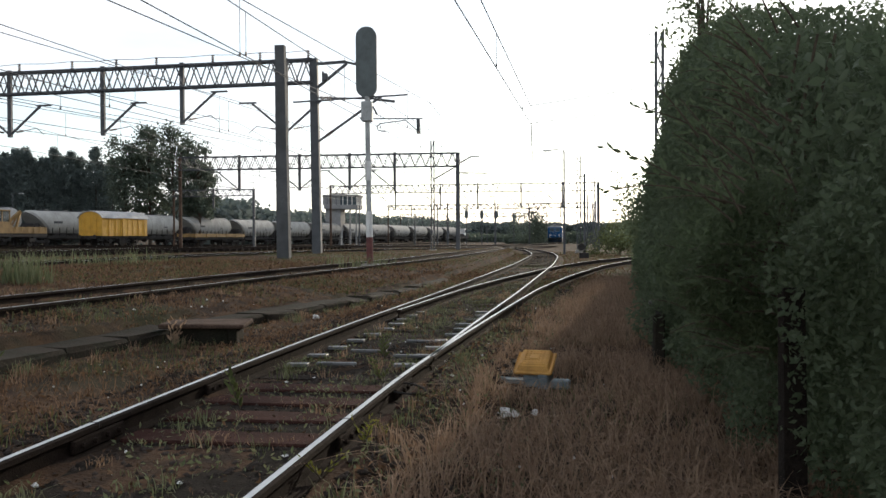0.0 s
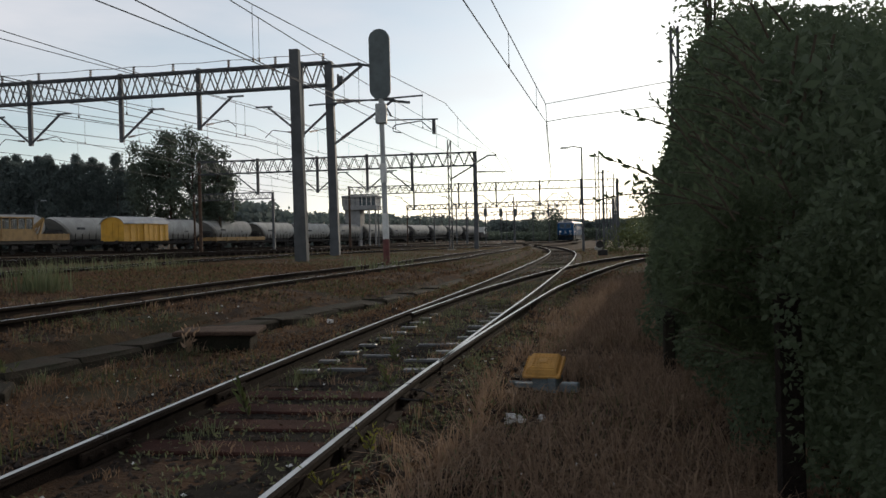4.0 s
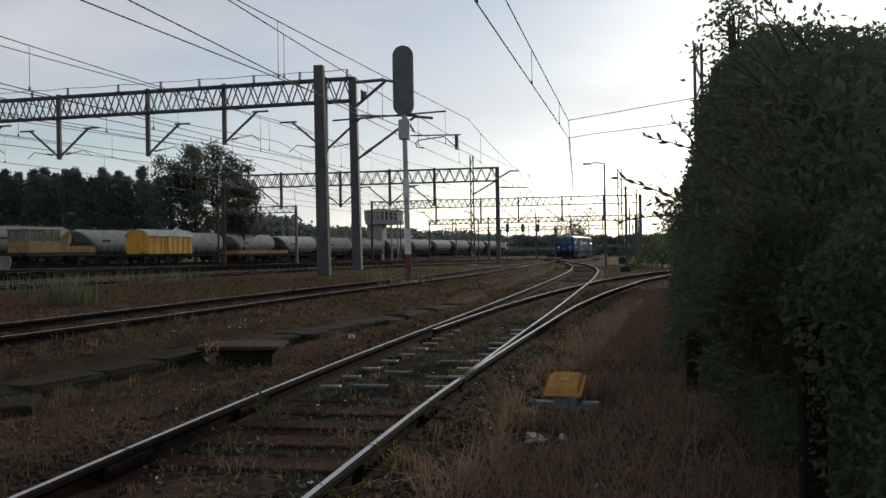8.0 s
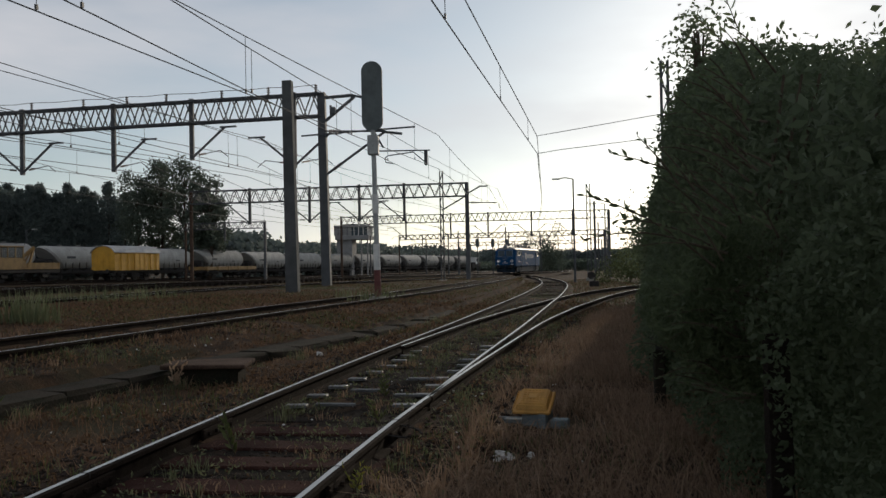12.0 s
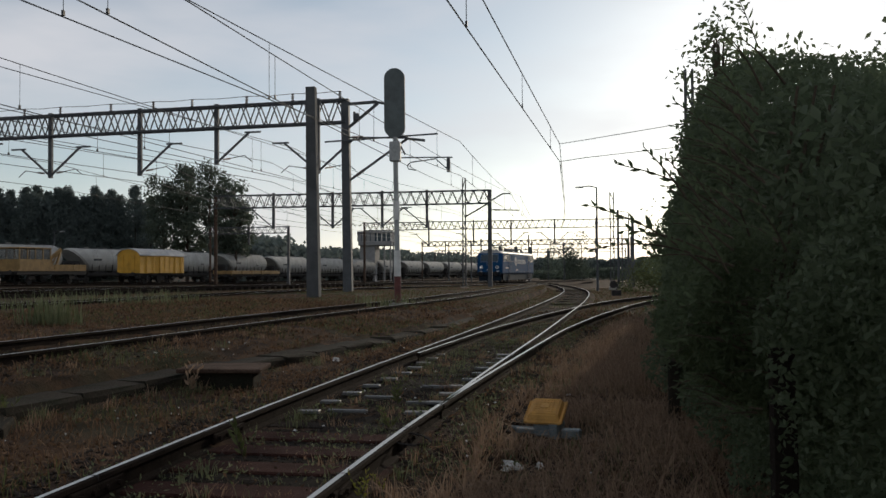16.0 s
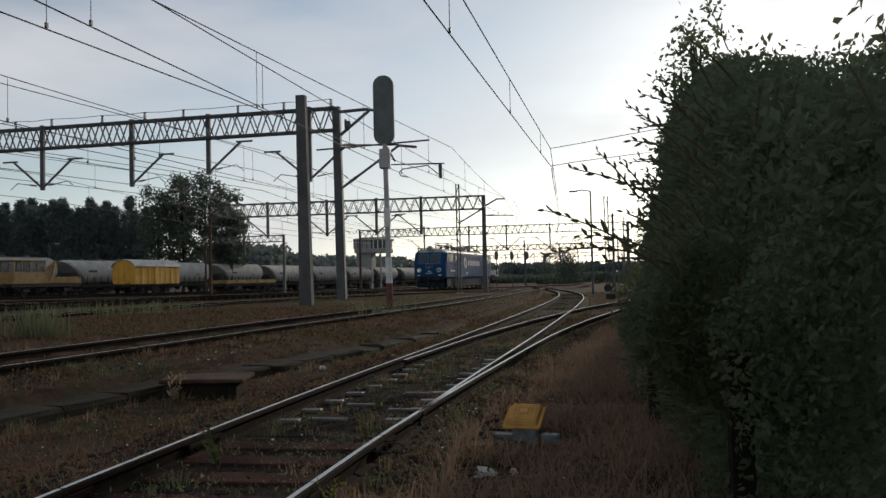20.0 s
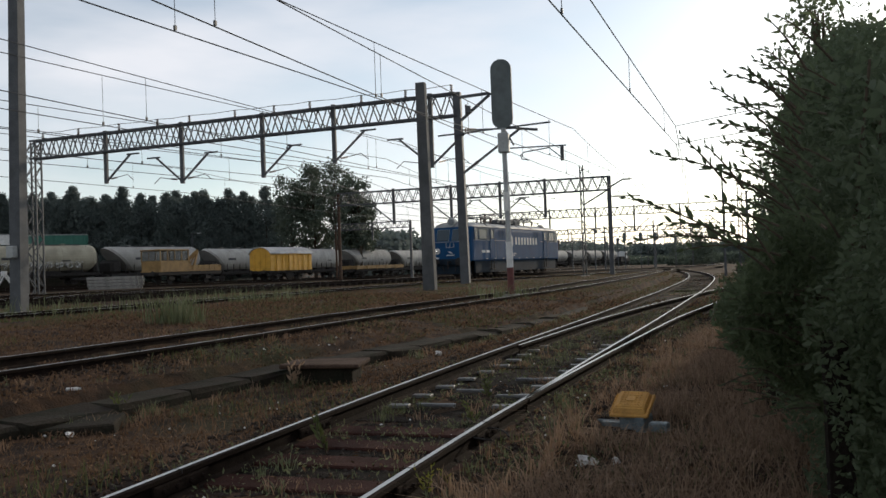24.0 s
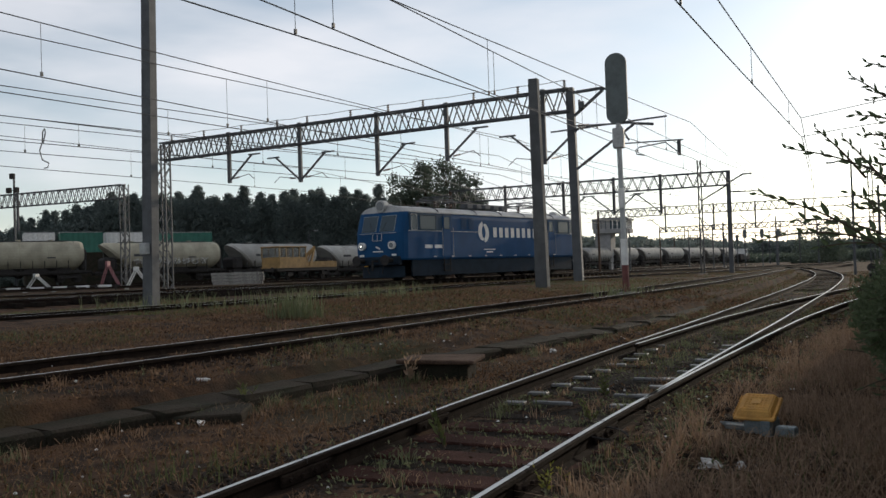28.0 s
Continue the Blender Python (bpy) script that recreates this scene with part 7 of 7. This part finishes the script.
pines = [pine_tree(60 + i, 15.0 + 0.25 * i, 3.1 + 0.15 * i, 6400) for i in range(6)]
rp = random.Random(3)
edge = lerp_curve([(-165, 40), (-140, 75), (-112, 105), (-92, 128), (-66, 146)])
first = [True] * 6
for row in range(4):
    y = 40.0 + row * 2
    while y < 147:
        x = edge(y) - row * 4.2 - rp.uniform(0, 3)
        k = rp.randrange(6)
        tall = wood_height(y) * rp.uniform(0.93, 1.07)
        m = pose(x, y + rp.uniform(-1, 1), fall(y), 0, 0, rp.uniform(0, 360))
        if first[k]:
            pines[k].matrix_basis = m @ Matrix.Scale(tall, 4)
            first[k] = False
        else:
            copy_thing(pines[k], m).scale = (tall, tall, tall)
        y += rp.uniform(1.1, 1.9)


def inner_wood():
    """The trees behind the first rows, too dense to count: a deep bank of needles with a jagged crest."""
    rng = np.random.default_rng(66)
    n = 120000
    y = rng.uniform(38, 150, n)
    back = rng.uniform(0, 17, n)
    x = np.array([edge(v) for v in y]) - back
    top = np.array([wood_height(v) for v in y]) * 15.4
    crest = top * (1.0 + 0.07 * vnoise(x, y, 0.3, 3.0) + 0.10 * vnoise(x, y, 1.3, 8.0))
    z = crest * rng.random(n) ** 0.75
    me = leaf_mesh("inner_wood", np.stack([x, y, z + np.array([fall(v) for v in y])], 1), rng.uniform(0.3, 0.75, n), M_PINE, rng, 0.5)
    tagged(new("inner_wood", me), "dense dark pine wood behind the first trees", "woods", kind="stuff")


inner_wood()


def far_woods():
    """The wood line that closes the yard all round, far off."""
    rng = np.random.default_rng(77)
    line = [(-62, 160, 9), (-58, 230, 9.5), (-50, 330, 10), (-30, 520, 11), (40, 640, 12), (140, 640, 13), (260, 520, 14), (300, 300, 14)]
    pts, sizes = [], []
    for (x0, y0, h0), (x1, y1, h1) in zip(line, line[1:]):
        n = int(math.hypot(x1 - x0, y1 - y0) * 150)
        f = rng.random(n)
        x, y = x0 + (x1 - x0) * f, y0 + (y1 - y0) * f
        h = h0 + (h1 - h0) * f
        top = h * (0.78 + 0.28 * vnoise(x, y, 0.09, 2.0) + 0.2 * vnoise(x, y, 0.4, 5.0))
        z = top * rng.random(n) ** 0.7
        pts.append(np.stack([x + rng.normal(size=n) * 3, y + rng.normal(size=n) * 3, z], 1))
        sizes.append(rng.uniform(0.8, 1.7, n))
    me = leaf_mesh("far_woods", np.concatenate(pts), np.concatenate(sizes), M_PINE, rng, 0.8)
    tagged(new("far_woods", me), "dark wood line along the horizon", "woods", kind="stuff")


far_woods()


def far_scrub():
    """A belt of low scrub that closes the tracks off where they curve away."""
    rng = np.random.default_rng(52)
    line = [(-26, 318, 3.0), (-4, 272, 3.0), (24, 256, 3.2), (60, 226, 3.6), (112, 170, 4.2)]
    pts, sizes = [], []
    for (x0, y0, h0), (x1, y1, h1) in zip(line, line[1:]):
        n = int(math.hypot(x1 - x0, y1 - y0) * 210)
        f = rng.random(n)
        x, y = x0 + (x1 - x0) * f, y0 + (y1 - y0) * f
        top = (h0 + (h1 - h0) * f) * (0.85 + 0.22 * vnoise(x, y, 0.13, 2.5) + 0.25 * vnoise(x, y, 0.6, 6.0))
        pts.append(np.stack([x + rng.normal(size=n) * 2.5, y + rng.normal(size=n) * 2.5, -1.15 + top * rng.random(n) ** 0.8], 1))
        sizes.append(rng.uniform(0.35, 0.8, n))
    me = leaf_mesh("far_scrub", np.concatenate(pts), np.concatenate(sizes), M_POPLAR, rng, 0.7)
    tagged(new("far_scrub", me), "belt of low dark scrub beyond the tracks", "scrub", kind="stuff")


far_scrub()


# ---- grass, weeds, stones ----
def scatter(n, x0, x1, y0, y1, rng, keep=None, power=1.0):
    y = y0 + (y1 - y0) * rng.random(n) ** power
    x = x0 + (x1 - x0) * rng.random(n)
    if keep is not None:
        k = keep(x, y)
        x, y = x[k], y[k]
    z = np.array([ground_z(a, b) for a, b in zip(x, y)]) - 0.01
    return np.stack([x, y, z], 1)


def rail_clear(x, y, margin=0.12):
    """Keeps plants off the rails."""
    ok = np.ones(len(x), bool)
    for cv in (T1, TD, T2):
        c = np.array([cv(v) for v in y])
        for o in (-0.75, 0.75):
            ok &= np.abs(x - c - o) > margin
    return ok


def add_grass():
    rng = np.random.default_rng(9)
    def T1x(y):
        return np.array([T1(v) for v in y])
    # tall dry grass between the track and the hedge
    def right_side(x, y):
        c = np.array([TD(v) for v in y])
        n = vnoise(x, y, 0.7, 2.0)
        near_box = ((np.abs(x - 0.42) < 0.42) & (y > 6.55) & (y < 7.4)) | (((x - 0.16) / 0.2) ** 2 + ((y - 5.5) / 0.26) ** 2 < 1)
        return rail_clear(x, y) & ~near_box & (x > c + 1.3 + 0.25 * n) & (rng.random(len(x)) < 0.55 + 0.6 * n) & (x < np.array([HEDGE_FACE(v) for v in y]) + 0.3)
    p = np.concatenate([scatter(150000, -0.8, 4.2, 1.6, 24, rng, right_side, 1.5), scatter(14000, -0.8, 2.4, -4, 1.6, rng, right_side)])
    h = rng.uniform(0.08, 0.30, len(p)) * (1 + 0.6 * np.clip(vnoise(p[:, 0], p[:, 1], 1.1, 6.0), -0.6, 1))
    me = blade_mesh("dry_grass", p, h, 1.9, rng.uniform(0.005, 0.010, len(p)), M_DRY, rng)
    tagged(new("dry_grass", me), "dry reddish grass beside the track", "grass", kind="stuff")
    # shorter dry growth across the open ground
    def open_ground(x, y):
        u = T1x(y) - x
        n = vnoise(x, y, 0.5, 12.0)
        kx = np.array([kerb_x(min(v, 24)) for v in y])
        on_slab = (x > kx - 0.62) & (x < kx + 0.06) & (y < 24.5)
        t2 = np.array([T2(v) for v in y])
        ta = np.array([TA(v) for v in y])
        on_bed = ((np.abs(x - t2) < 0.8) | ((np.abs(x - ta) < 1.0) & (y > 12))) & (rng.random(len(x)) < 0.9)
        return rail_clear(x, y) & (u > 0.86) & ~on_slab & ~on_bed & (rng.random(len(x)) < 0.5 + 0.7 * n)
    p = np.concatenate([scatter(150000, -13, 2, 2.5, 34, rng, open_ground, 1.4), scatter(16000, -13, 2, -4, 2.5, rng, open_ground)])
    h = rng.uniform(0.03, 0.12, len(p))
    me = blade_mesh("dry_grass", p, h, 2.0, rng.uniform(0.006, 0.012, len(p)), M_DRY_SHORT, rng)
    tagged(new("dry_grass", me), "short dry grass and litter on the open ground", "grass", kind="stuff")
    # dead leaves and straw bits lying flat
    def litter(x, y):
        kx = np.array([kerb_x(min(v, 24)) for v in y])
        on_slab = (x > kx - 0.58) & (x < kx + 0.04) & (y < 24.5)
        in_bed = (np.abs(x - T1x(y)) < 0.72) & (rng.random(len(x)) < 0.75)
        return rail_clear(x, y, 0.09) & ~on_slab & ~in_bed & (x < np.array([HEDGE_FACE(v) for v in y]) + 0.4) & (rng.random(len(x)) < 0.5 + 1.1 * vnoise(x, y, 1.3, 71.0))
    p = scatter(150000, -12, 3, 2.3, 28, rng, litter, 1.7)
    p[:, 2] += rng.uniform(0.012, 0.05, len(p))
    me = leaf_mesh("leaf_litter", p, rng.uniform(0.02, 0.06, len(p)) * np.interp(p[:, 1], [3, 8, 28], [0.8, 1.0, 1.9]), M_LITTER, rng, 0.4, None, 0.0)
    tagged(new("leaf_litter", me), "dead brown leaves and straw on the soil", "leaf litter", kind="stuff")
    # green patches
    def green(x, y):
        n = vnoise(x, y, 0.45, 30.0)
        kx = np.array([kerb_x(min(v, 24)) for v in y])
        on_slab = (x > kx - 0.55) & (x < kx + 0.0) & (y < 24.5)
        return rail_clear(x, y) & (n > 0.16) & ~on_slab & (x < np.array([HEDGE_FACE(v) for v in y]))
    p = scatter(60000, -12, 2.5, 2.3, 40, rng, green, 1.3)
    me = blade_mesh("green_grass", p, rng.uniform(0.04, 0.16, len(p)), 0.8, rng.uniform(0.004, 0.009, len(p)), M_GRASS, rng)
    tagged(new("green_grass", me), "patches of green grass among dry growth", "grass", kind="stuff")
    # yard grass farther out, coarser
    def yard(x, y):
        n = vnoise(x, y, 0.16, 40.0)
        ok = n > -0.16
        for cv in (TA, TB, TC, TE, T2, T1):
            c = np.array([cv(v) for v in y])
            ok &= (np.abs(x - c) > 1.05) | (rng.random(len(x)) < 0.12)
        return ok
    p = scatter(130000, -42, 10, 16, 90, rng, yard, 1.5)
    me = blade_mesh("yard_grass", p, rng.uniform(0.03, 0.10, len(p)), 0.7, rng.uniform(0.012, 0.025, len(p)), M_GRASS, rng)
    tagged(new("yard_grass", me), "green weeds between the yard tracks", "grass", kind="stuff")
    p = scatter(75000, -40, 8, 16, 90, rng, yard)
    me = blade_mesh("yard_dry_grass", p, rng.uniform(0.04, 0.13, len(p)), 0.9, rng.uniform(0.015, 0.03, len(p)), M_DRY_SHORT, rng)
    tagged(new("yard_dry_grass", me), "dry weeds between the yard tracks", "grass", kind="stuff")
    # tall weeds round the slim mast
    p = np.concatenate([scatter(260, -18, -13, 17.5, 22, rng), scatter(350, -15, -10.5, 24, 27, rng), scatter(220, -5.4, -3.4, 25, 27.2, rng), scatter(260, -9.5, -8.5, 14.8, 15.6, rng)])
    tall = rng.uniform(0.15, 0.6, len(p))
    tall[-260:] = rng.uniform(0.25, 0.8, 260)
    me = blade_mesh("tall_weeds", p, tall, 0.6, rng.uniform(0.012, 0.026, len(p)), M_PALE_WEED, rng)
    tagged(new("tall_weeds", me), "tall green weeds round the mast foot", "weeds", kind="stuff")
    # leafy weeds in the turnout
    def in_track(x, y):
        return rail_clear(x, y, 0.1) & (x - T1x(y) > -1.05) & (x - T1x(y) < 1.75) & (vnoise(x, y, 1.4, 50.0) > -0.02)
    p = scatter(26000, -3.2, 1.5, 2.5, 22, rng, in_track)
    p[:, 2] += rng.uniform(0, 0.10, len(p))
    me = leaf_mesh("track_weeds", p, rng.uniform(0.018, 0.048, len(p)), M_PALE_WEED, rng, 0.4, np.tile([[0, 0, 1.0]], (len(p), 1)), 0)
    tagged(new("track_weeds", me), "small leafy weeds between the sleepers", "weeds", kind="stuff")


add_grass()


def add_tufts():
    """Tufts of dry and green blades in the turnout and along the trough, and pale pebbles."""
    rng = np.random.default_rng(31)
    spots = []
    for k in range(150):
        y = 2.6 + 16 * rng.random() ** 1.4
        spots.append((T1(y) + rng.uniform(-0.62, 0.62), y, 0.0))
    for k in range(110):
        y = 2.6 + 18 * rng.random() ** 1.3
        spots.append((kerb_x(y) + rng.uniform(0.02, 0.5), y, 0.0))
    for k in range(120):
        y = 3.0 + 22 * rng.random() ** 1.3
        c = T2(y) + rng.choice((-1, 1)) * rng.uniform(0.9, 1.9)
        spots.append((c, y, 0.0))
    for k in range(60):
        y = 3.0 + 14 * rng.random() ** 1.3
        spots.append((TD(y) + rng.uniform(0.9, 1.3), y, 0.0))
    for nm, mt, label, share in (("dry_tufts", M_DRY, "tufts of dry seed grass along the rails", 0), ("green_tufts", M_PALE_WEED, "tufts of pale green weeds along the rails", 1)):
        pts, hs = [], []
        for i, (x, y, _) in enumerate(spots):
            if i % 2 != share:
                continue
            m = int(rng.uniform(10, 34))
            q = np.stack([x + rng.normal(size=m) * 0.05, y + rng.normal(size=m) * 0.05], 1)
            ok = rail_clear(q[:, 0], q[:, 1], 0.09)
            q = q[ok]
            if len(q):
                z = ground_z(x, y) - 0.01
                pts.append(np.column_stack([q, np.full(len(q), z)]))
                hs.append(np.full(len(q), rng.uniform(0.06, 0.2)) * rng.uniform(0.5, 1.1, len(q)))
        p, h = np.concatenate(pts), np.concatenate(hs)
        me = blade_mesh(nm, p, h, 1.0, rng.uniform(0.004, 0.009, len(p)), mt, rng)
        tagged(new(nm, me), label, "grass", kind="stuff")


add_tufts()


def leafy_weed(name, label, x, y, h, n, mat, seed):
    rng = random.Random(seed)
    g = thing(name, label, "weed", group="weeds in the track")
    z = ground_z(x, y)
    for k in range(4):
        tip = (x + rng.uniform(-0.12, 0.12), y + rng.uniform(-0.1, 0.1), z + h * rng.uniform(0.7, 1.0))
        sprig(g, (x, y, z), tip, n, h * 0.36, rng, 0.0, mat)


leafy_weed("weed", "yellowing leafy weed beside the rail", -0.68, 4.5, 0.15, 8, M_YLEAF, 1)
leafy_weed("weed", "yellowing leafy weed beside the rail", -0.78, 3.8, 0.14, 8, M_YLEAF, 2)
leafy_weed("weed", "yellowing leafy weed beside the rail", -0.6, 4.7, 0.11, 7, M_YLEAF, 3)
leafy_weed("weed", "green leafy weed between the rails", -1.75, 5.6, 0.30, 9, M_GRASS, 4)
leafy_weed("weed", "green leafy weed between the rails", -1.1, 8.2, 0.24, 8, M_GRASS, 5)
leafy_weed("weed", "dry tall weed stalk by the cable pit", -3.6, 9.0, 0.34, 6, M_DRY, 6)
leafy_weed("weed", "green leafy weed between the rails", -0.95, 6.9, 0.2, 8, M_GRASS, 7)
leafy_weed("weed", "green leafy weed beside the slab", -4.5, 7.0, 0.28, 9, M_GRASS, 8)


def add_stones():
    """Ballast and gravel: small many-sided stones."""
    rng = np.random.default_rng(13)
    n = 16000
    y = 2.2 + 24 * rng.random(n) ** 1.5
    which = rng.random(n)
    cx = np.where(which < 0.7, np.array([T1(v) for v in y]), np.array([T2(v) for v in y]))
    x = cx + rng.uniform(-1.5, 1.6, n)
    keep = rail_clear(x, y, 0.07)
    x, y = x[keep], y[keep]
    n = len(x)
    z = np.array([ground_z(a, b) for a, b in zip(x, y)]) + 0.005
    r = rng.uniform(0.012, 0.034, n)
    dirs = np.array([[1, 0, 0], [-1, 0, 0], [0, 1, 0], [0, -1, 0], [0, 0, 0.7], [0, 0, -0.7]])
    co = np.stack([x, y, z], 1)[:, None, :] + dirs[None] * r[:, None, None] * rng.uniform(0.6, 1.4, (n, 6, 1))
    tri = np.array([[0, 2, 4], [2, 1, 4], [1, 3, 4], [3, 0, 4], [2, 0, 5], [1, 2, 5], [3, 1, 5], [0, 3, 5]])
    faces = (np.arange(n)[:, None, None] * 6 + tri[None]).reshape(-1, 3)
    me = bpy.data.meshes.new("ballast_stones")
    me.vertices.add(6 * n)
    me.vertices.foreach_set("co", co.astype(np.float32).ravel())
    me.loops.add(faces.size)
    me.loops.foreach_set("vertex_index", faces.astype(np.int32).ravel())
    me.polygons.add(len(faces))
    me.polygons.foreach_set("loop_start", np.arange(0, faces.size, 3, dtype=np.int32))
    me.polygons.foreach_set("loop_total", np.full(len(faces), 3, np.int32))
    me.update(calc_edges=True)
    me.materials.append(M_STONE)
    pale = bpy.data.meshes.new("pale_pebbles")
    m = 170
    py = 2.6 + 12 * rng.random(m) ** 1.3
    px = np.array([T1(v) for v in py]) - rng.uniform(-2.4, 6.5, m)
    pz = np.array([ground_z(a, b) for a, b in zip(px, py)]) + 0.02
    pc = np.stack([px, py, pz], 1)[:, None, :] + dirs[None] * rng.uniform(0.008, 0.02, (m, 1, 1)) * rng.uniform(0.6, 1.4, (m, 6, 1))
    pale.from_pydata(pc.reshape(-1, 3).tolist(), [], (np.arange(m)[:, None, None] * 6 + tri[None]).reshape(-1, 3).tolist())
    pale.materials.append(M_PAPER)
    tagged(new("pale_pebbles", pale), "pale pebbles and scraps scattered on the soil", "gravel", kind="stuff")
    tagged(new("ballast_stones", me), "dark ballast stones in the track beds", "gravel", kind="stuff")


add_stones()

# ---- sleepers and rail fittings, laid last ----
timber = sleeper_mesh("timber", 2.6, M_SLEEPER)
timber_red = sleeper_mesh("timber_red", 2.7, M_SLEEPER_RED, 0.30, 0.2)
timber_long = sleeper_mesh("timber_long", 2.9, M_SLEEPER, 0.26, 0.18)
y = -4.6
k = 0
while y < 30:
    cx = (T1(y) + TD(y)) / 2 if 8 < y else T1(y)
    kind = timber_red if 4.6 < y < 6.9 else (timber_long if 7.5 < y else timber)
    piece("sleeper", kind, track_near, pose(cx, y, -0.152 + (0.014 if 4.6 < y < 6.9 else random.uniform(-0.02, 0.006)), 0, 0, -math.degrees(math.atan((T1(y + 0.3) - T1(y - 0.3)) / 0.6)) + random.uniform(-1, 1)))
    y += 0.62 if not 5.0 < y < 6.8 else 0.55
    k += 1
lay_sleepers(T1, 30, 75, -0.15, track_near, timber, 0.65)
lay_sleepers(T2, 2, 60, Z2 - 0.165, track_two, timber, 0.65)

lay_sleepers(TA, 14, 60, 0.27, yard_things[0], timber, 0.66)
lay_sleepers(TB, 18, 62, ZB - 0.09, yard_things[1], timber, 0.66)

# slide chairs, base plates and rods of the switch
plate_bm = bmesh.new()
box(plate_bm, 0, 0, 0, 0.20, 0.11, 0.03, 0.004)
plate_me = bpy.data.meshes.new("slide_chair")
plate_bm.to_mesh(plate_me)
plate_bm.free()
plate_me.materials.append(M_PLATE)
for yy in np.arange(7.55, 13.4, 0.62):
    for o in (-0.50 + 0.05 * math.sin(yy * 9), 0.50 + 0.05 * math.cos(yy * 7)):
        piece("slide_chair", plate_me, track_near, pose(T1(yy) + o, yy, -0.128, 0, 0, random.uniform(-3, 3)))
rod_bm = bmesh.new()
box(rod_bm, 0, 0, 0, 0.38, 0.05, 0.03, 0.006)
rod_me = bpy.data.meshes.new("stretcher_rod")
rod_bm.to_mesh(rod_me)
rod_bm.free()
rod_me.materials.append(M_PLATE)
for yy, o in ((7.55, -0.18), (8.1, 0.42), (8.45, -0.1), (9.3, 0.3)):
    piece("stretcher_rod", rod_me, track_near, pose(T1(yy) + o, yy, -0.118, 0, 0, -4))
fish_bm = bmesh.new()
box(fish_bm, 0, 0, 0, 0.03, 0.56, 0.08, 0.008)
for q in (-0.2, -0.07, 0.07, 0.2):
    disc(fish_bm, (0.022, q, 0), (1, 0, 0), 0.016, 0.03, 6)
fish_me = bpy.data.meshes.new("fishplate")
fish_bm.to_mesh(fish_me)
fish_bm.free()
fish_me.materials.append(M_RAIL)
gap_bm = bmesh.new()
box(gap_bm, 0, 0, 0, 0.072, 0.012, 0.03)
gap_me = bpy.data.meshes.new("rail_joint")
gap_bm.to_mesh(gap_me)
gap_bm.free()
gap_me.materials.append(M_UNDER)
for cv, o, yy in ((T1, -0.75, 4.42), (T1, -0.75, 6.22), (TD, 0.75, 4.6), (TD, 0.75, 6.1)):
    a = -math.degrees(math.atan((cv(yy + 0.3) - cv(yy - 0.3)) / 0.6))
    piece("rail_joint", gap_me, track_near, pose(cv(yy) + o, yy, -0.0135, 0, 0, a))
    for s in (-1, 1):
        piece("fishplate", fish_me, track_near, pose(cv(yy) + o + s * 0.028, yy, -0.085, 0, 0, a + (180 if s < 0 else 0)))
bm = bmesh.new()
tube(bm, [(-0.62 + 0.16 * math.cos(a), 5.9 + 0.2 * math.sin(a), -0.09 + 0.06 * math.sin(a * 0.5)) for a in np.linspace(0.3, 5.2, 16)], 0.008, 5)
part("bond_cable", bm, M_UNDER, track_near, "loose loop of bonding cable")


RUN_T = [-2, 0, 5, 8, 14, 17, 20, 22.5, 25, 26.5, 28, 30]
RUN_Y = [191.5, 181, 154.8, 139.5, 108.6, 93, 77, 63.5, 50.3, 43.6, 37.05, 28.4]


def run_y(t):
    """How far out the locomotive's front stands, smoothed."""
    return float(np.mean([np.interp(t + d, RUN_T, RUN_Y) for d in np.linspace(-1.2, 1.2, 13)]))


def motions():
    """The locomotive runs in along its yard track, slowing a little; its wheels turn."""
    rows = []
    for k in range(57):
        t = k * 0.5
        yf = run_y(t)
        a = math.atan((TB(yf + 15.5) - TB(yf + 2.5)) / 13.0)
        y_mid = yf + 9.15 * math.cos(a)
        x_mid = (TB(yf + 4.1 * math.cos(a)) + TB(yf + 14.2 * math.cos(a))) / 2
        rows.append((t, pose(x_mid - 9.15 * math.sin(a), y_mid - 9.15 * math.cos(a), ZB + (fall(yf + 4) + fall(yf + 14)) / 2, 0, 0, -math.degrees(a))))
    walk(loco, rows)
    step = 0.14
    times = [min(28.0, k * step) for k in range(int(28 / step) + 1)]
    turn = [math.degrees((run_y(0) - run_y(t)) * 1.03 / 0.625) for t in times]
    for axle in loco_wheels:
        y = axle.location.y
        walk(axle, [(t, pose(0, y, 0.625, a, 0, 0)) for t, a in zip(times, turn)])


motions()
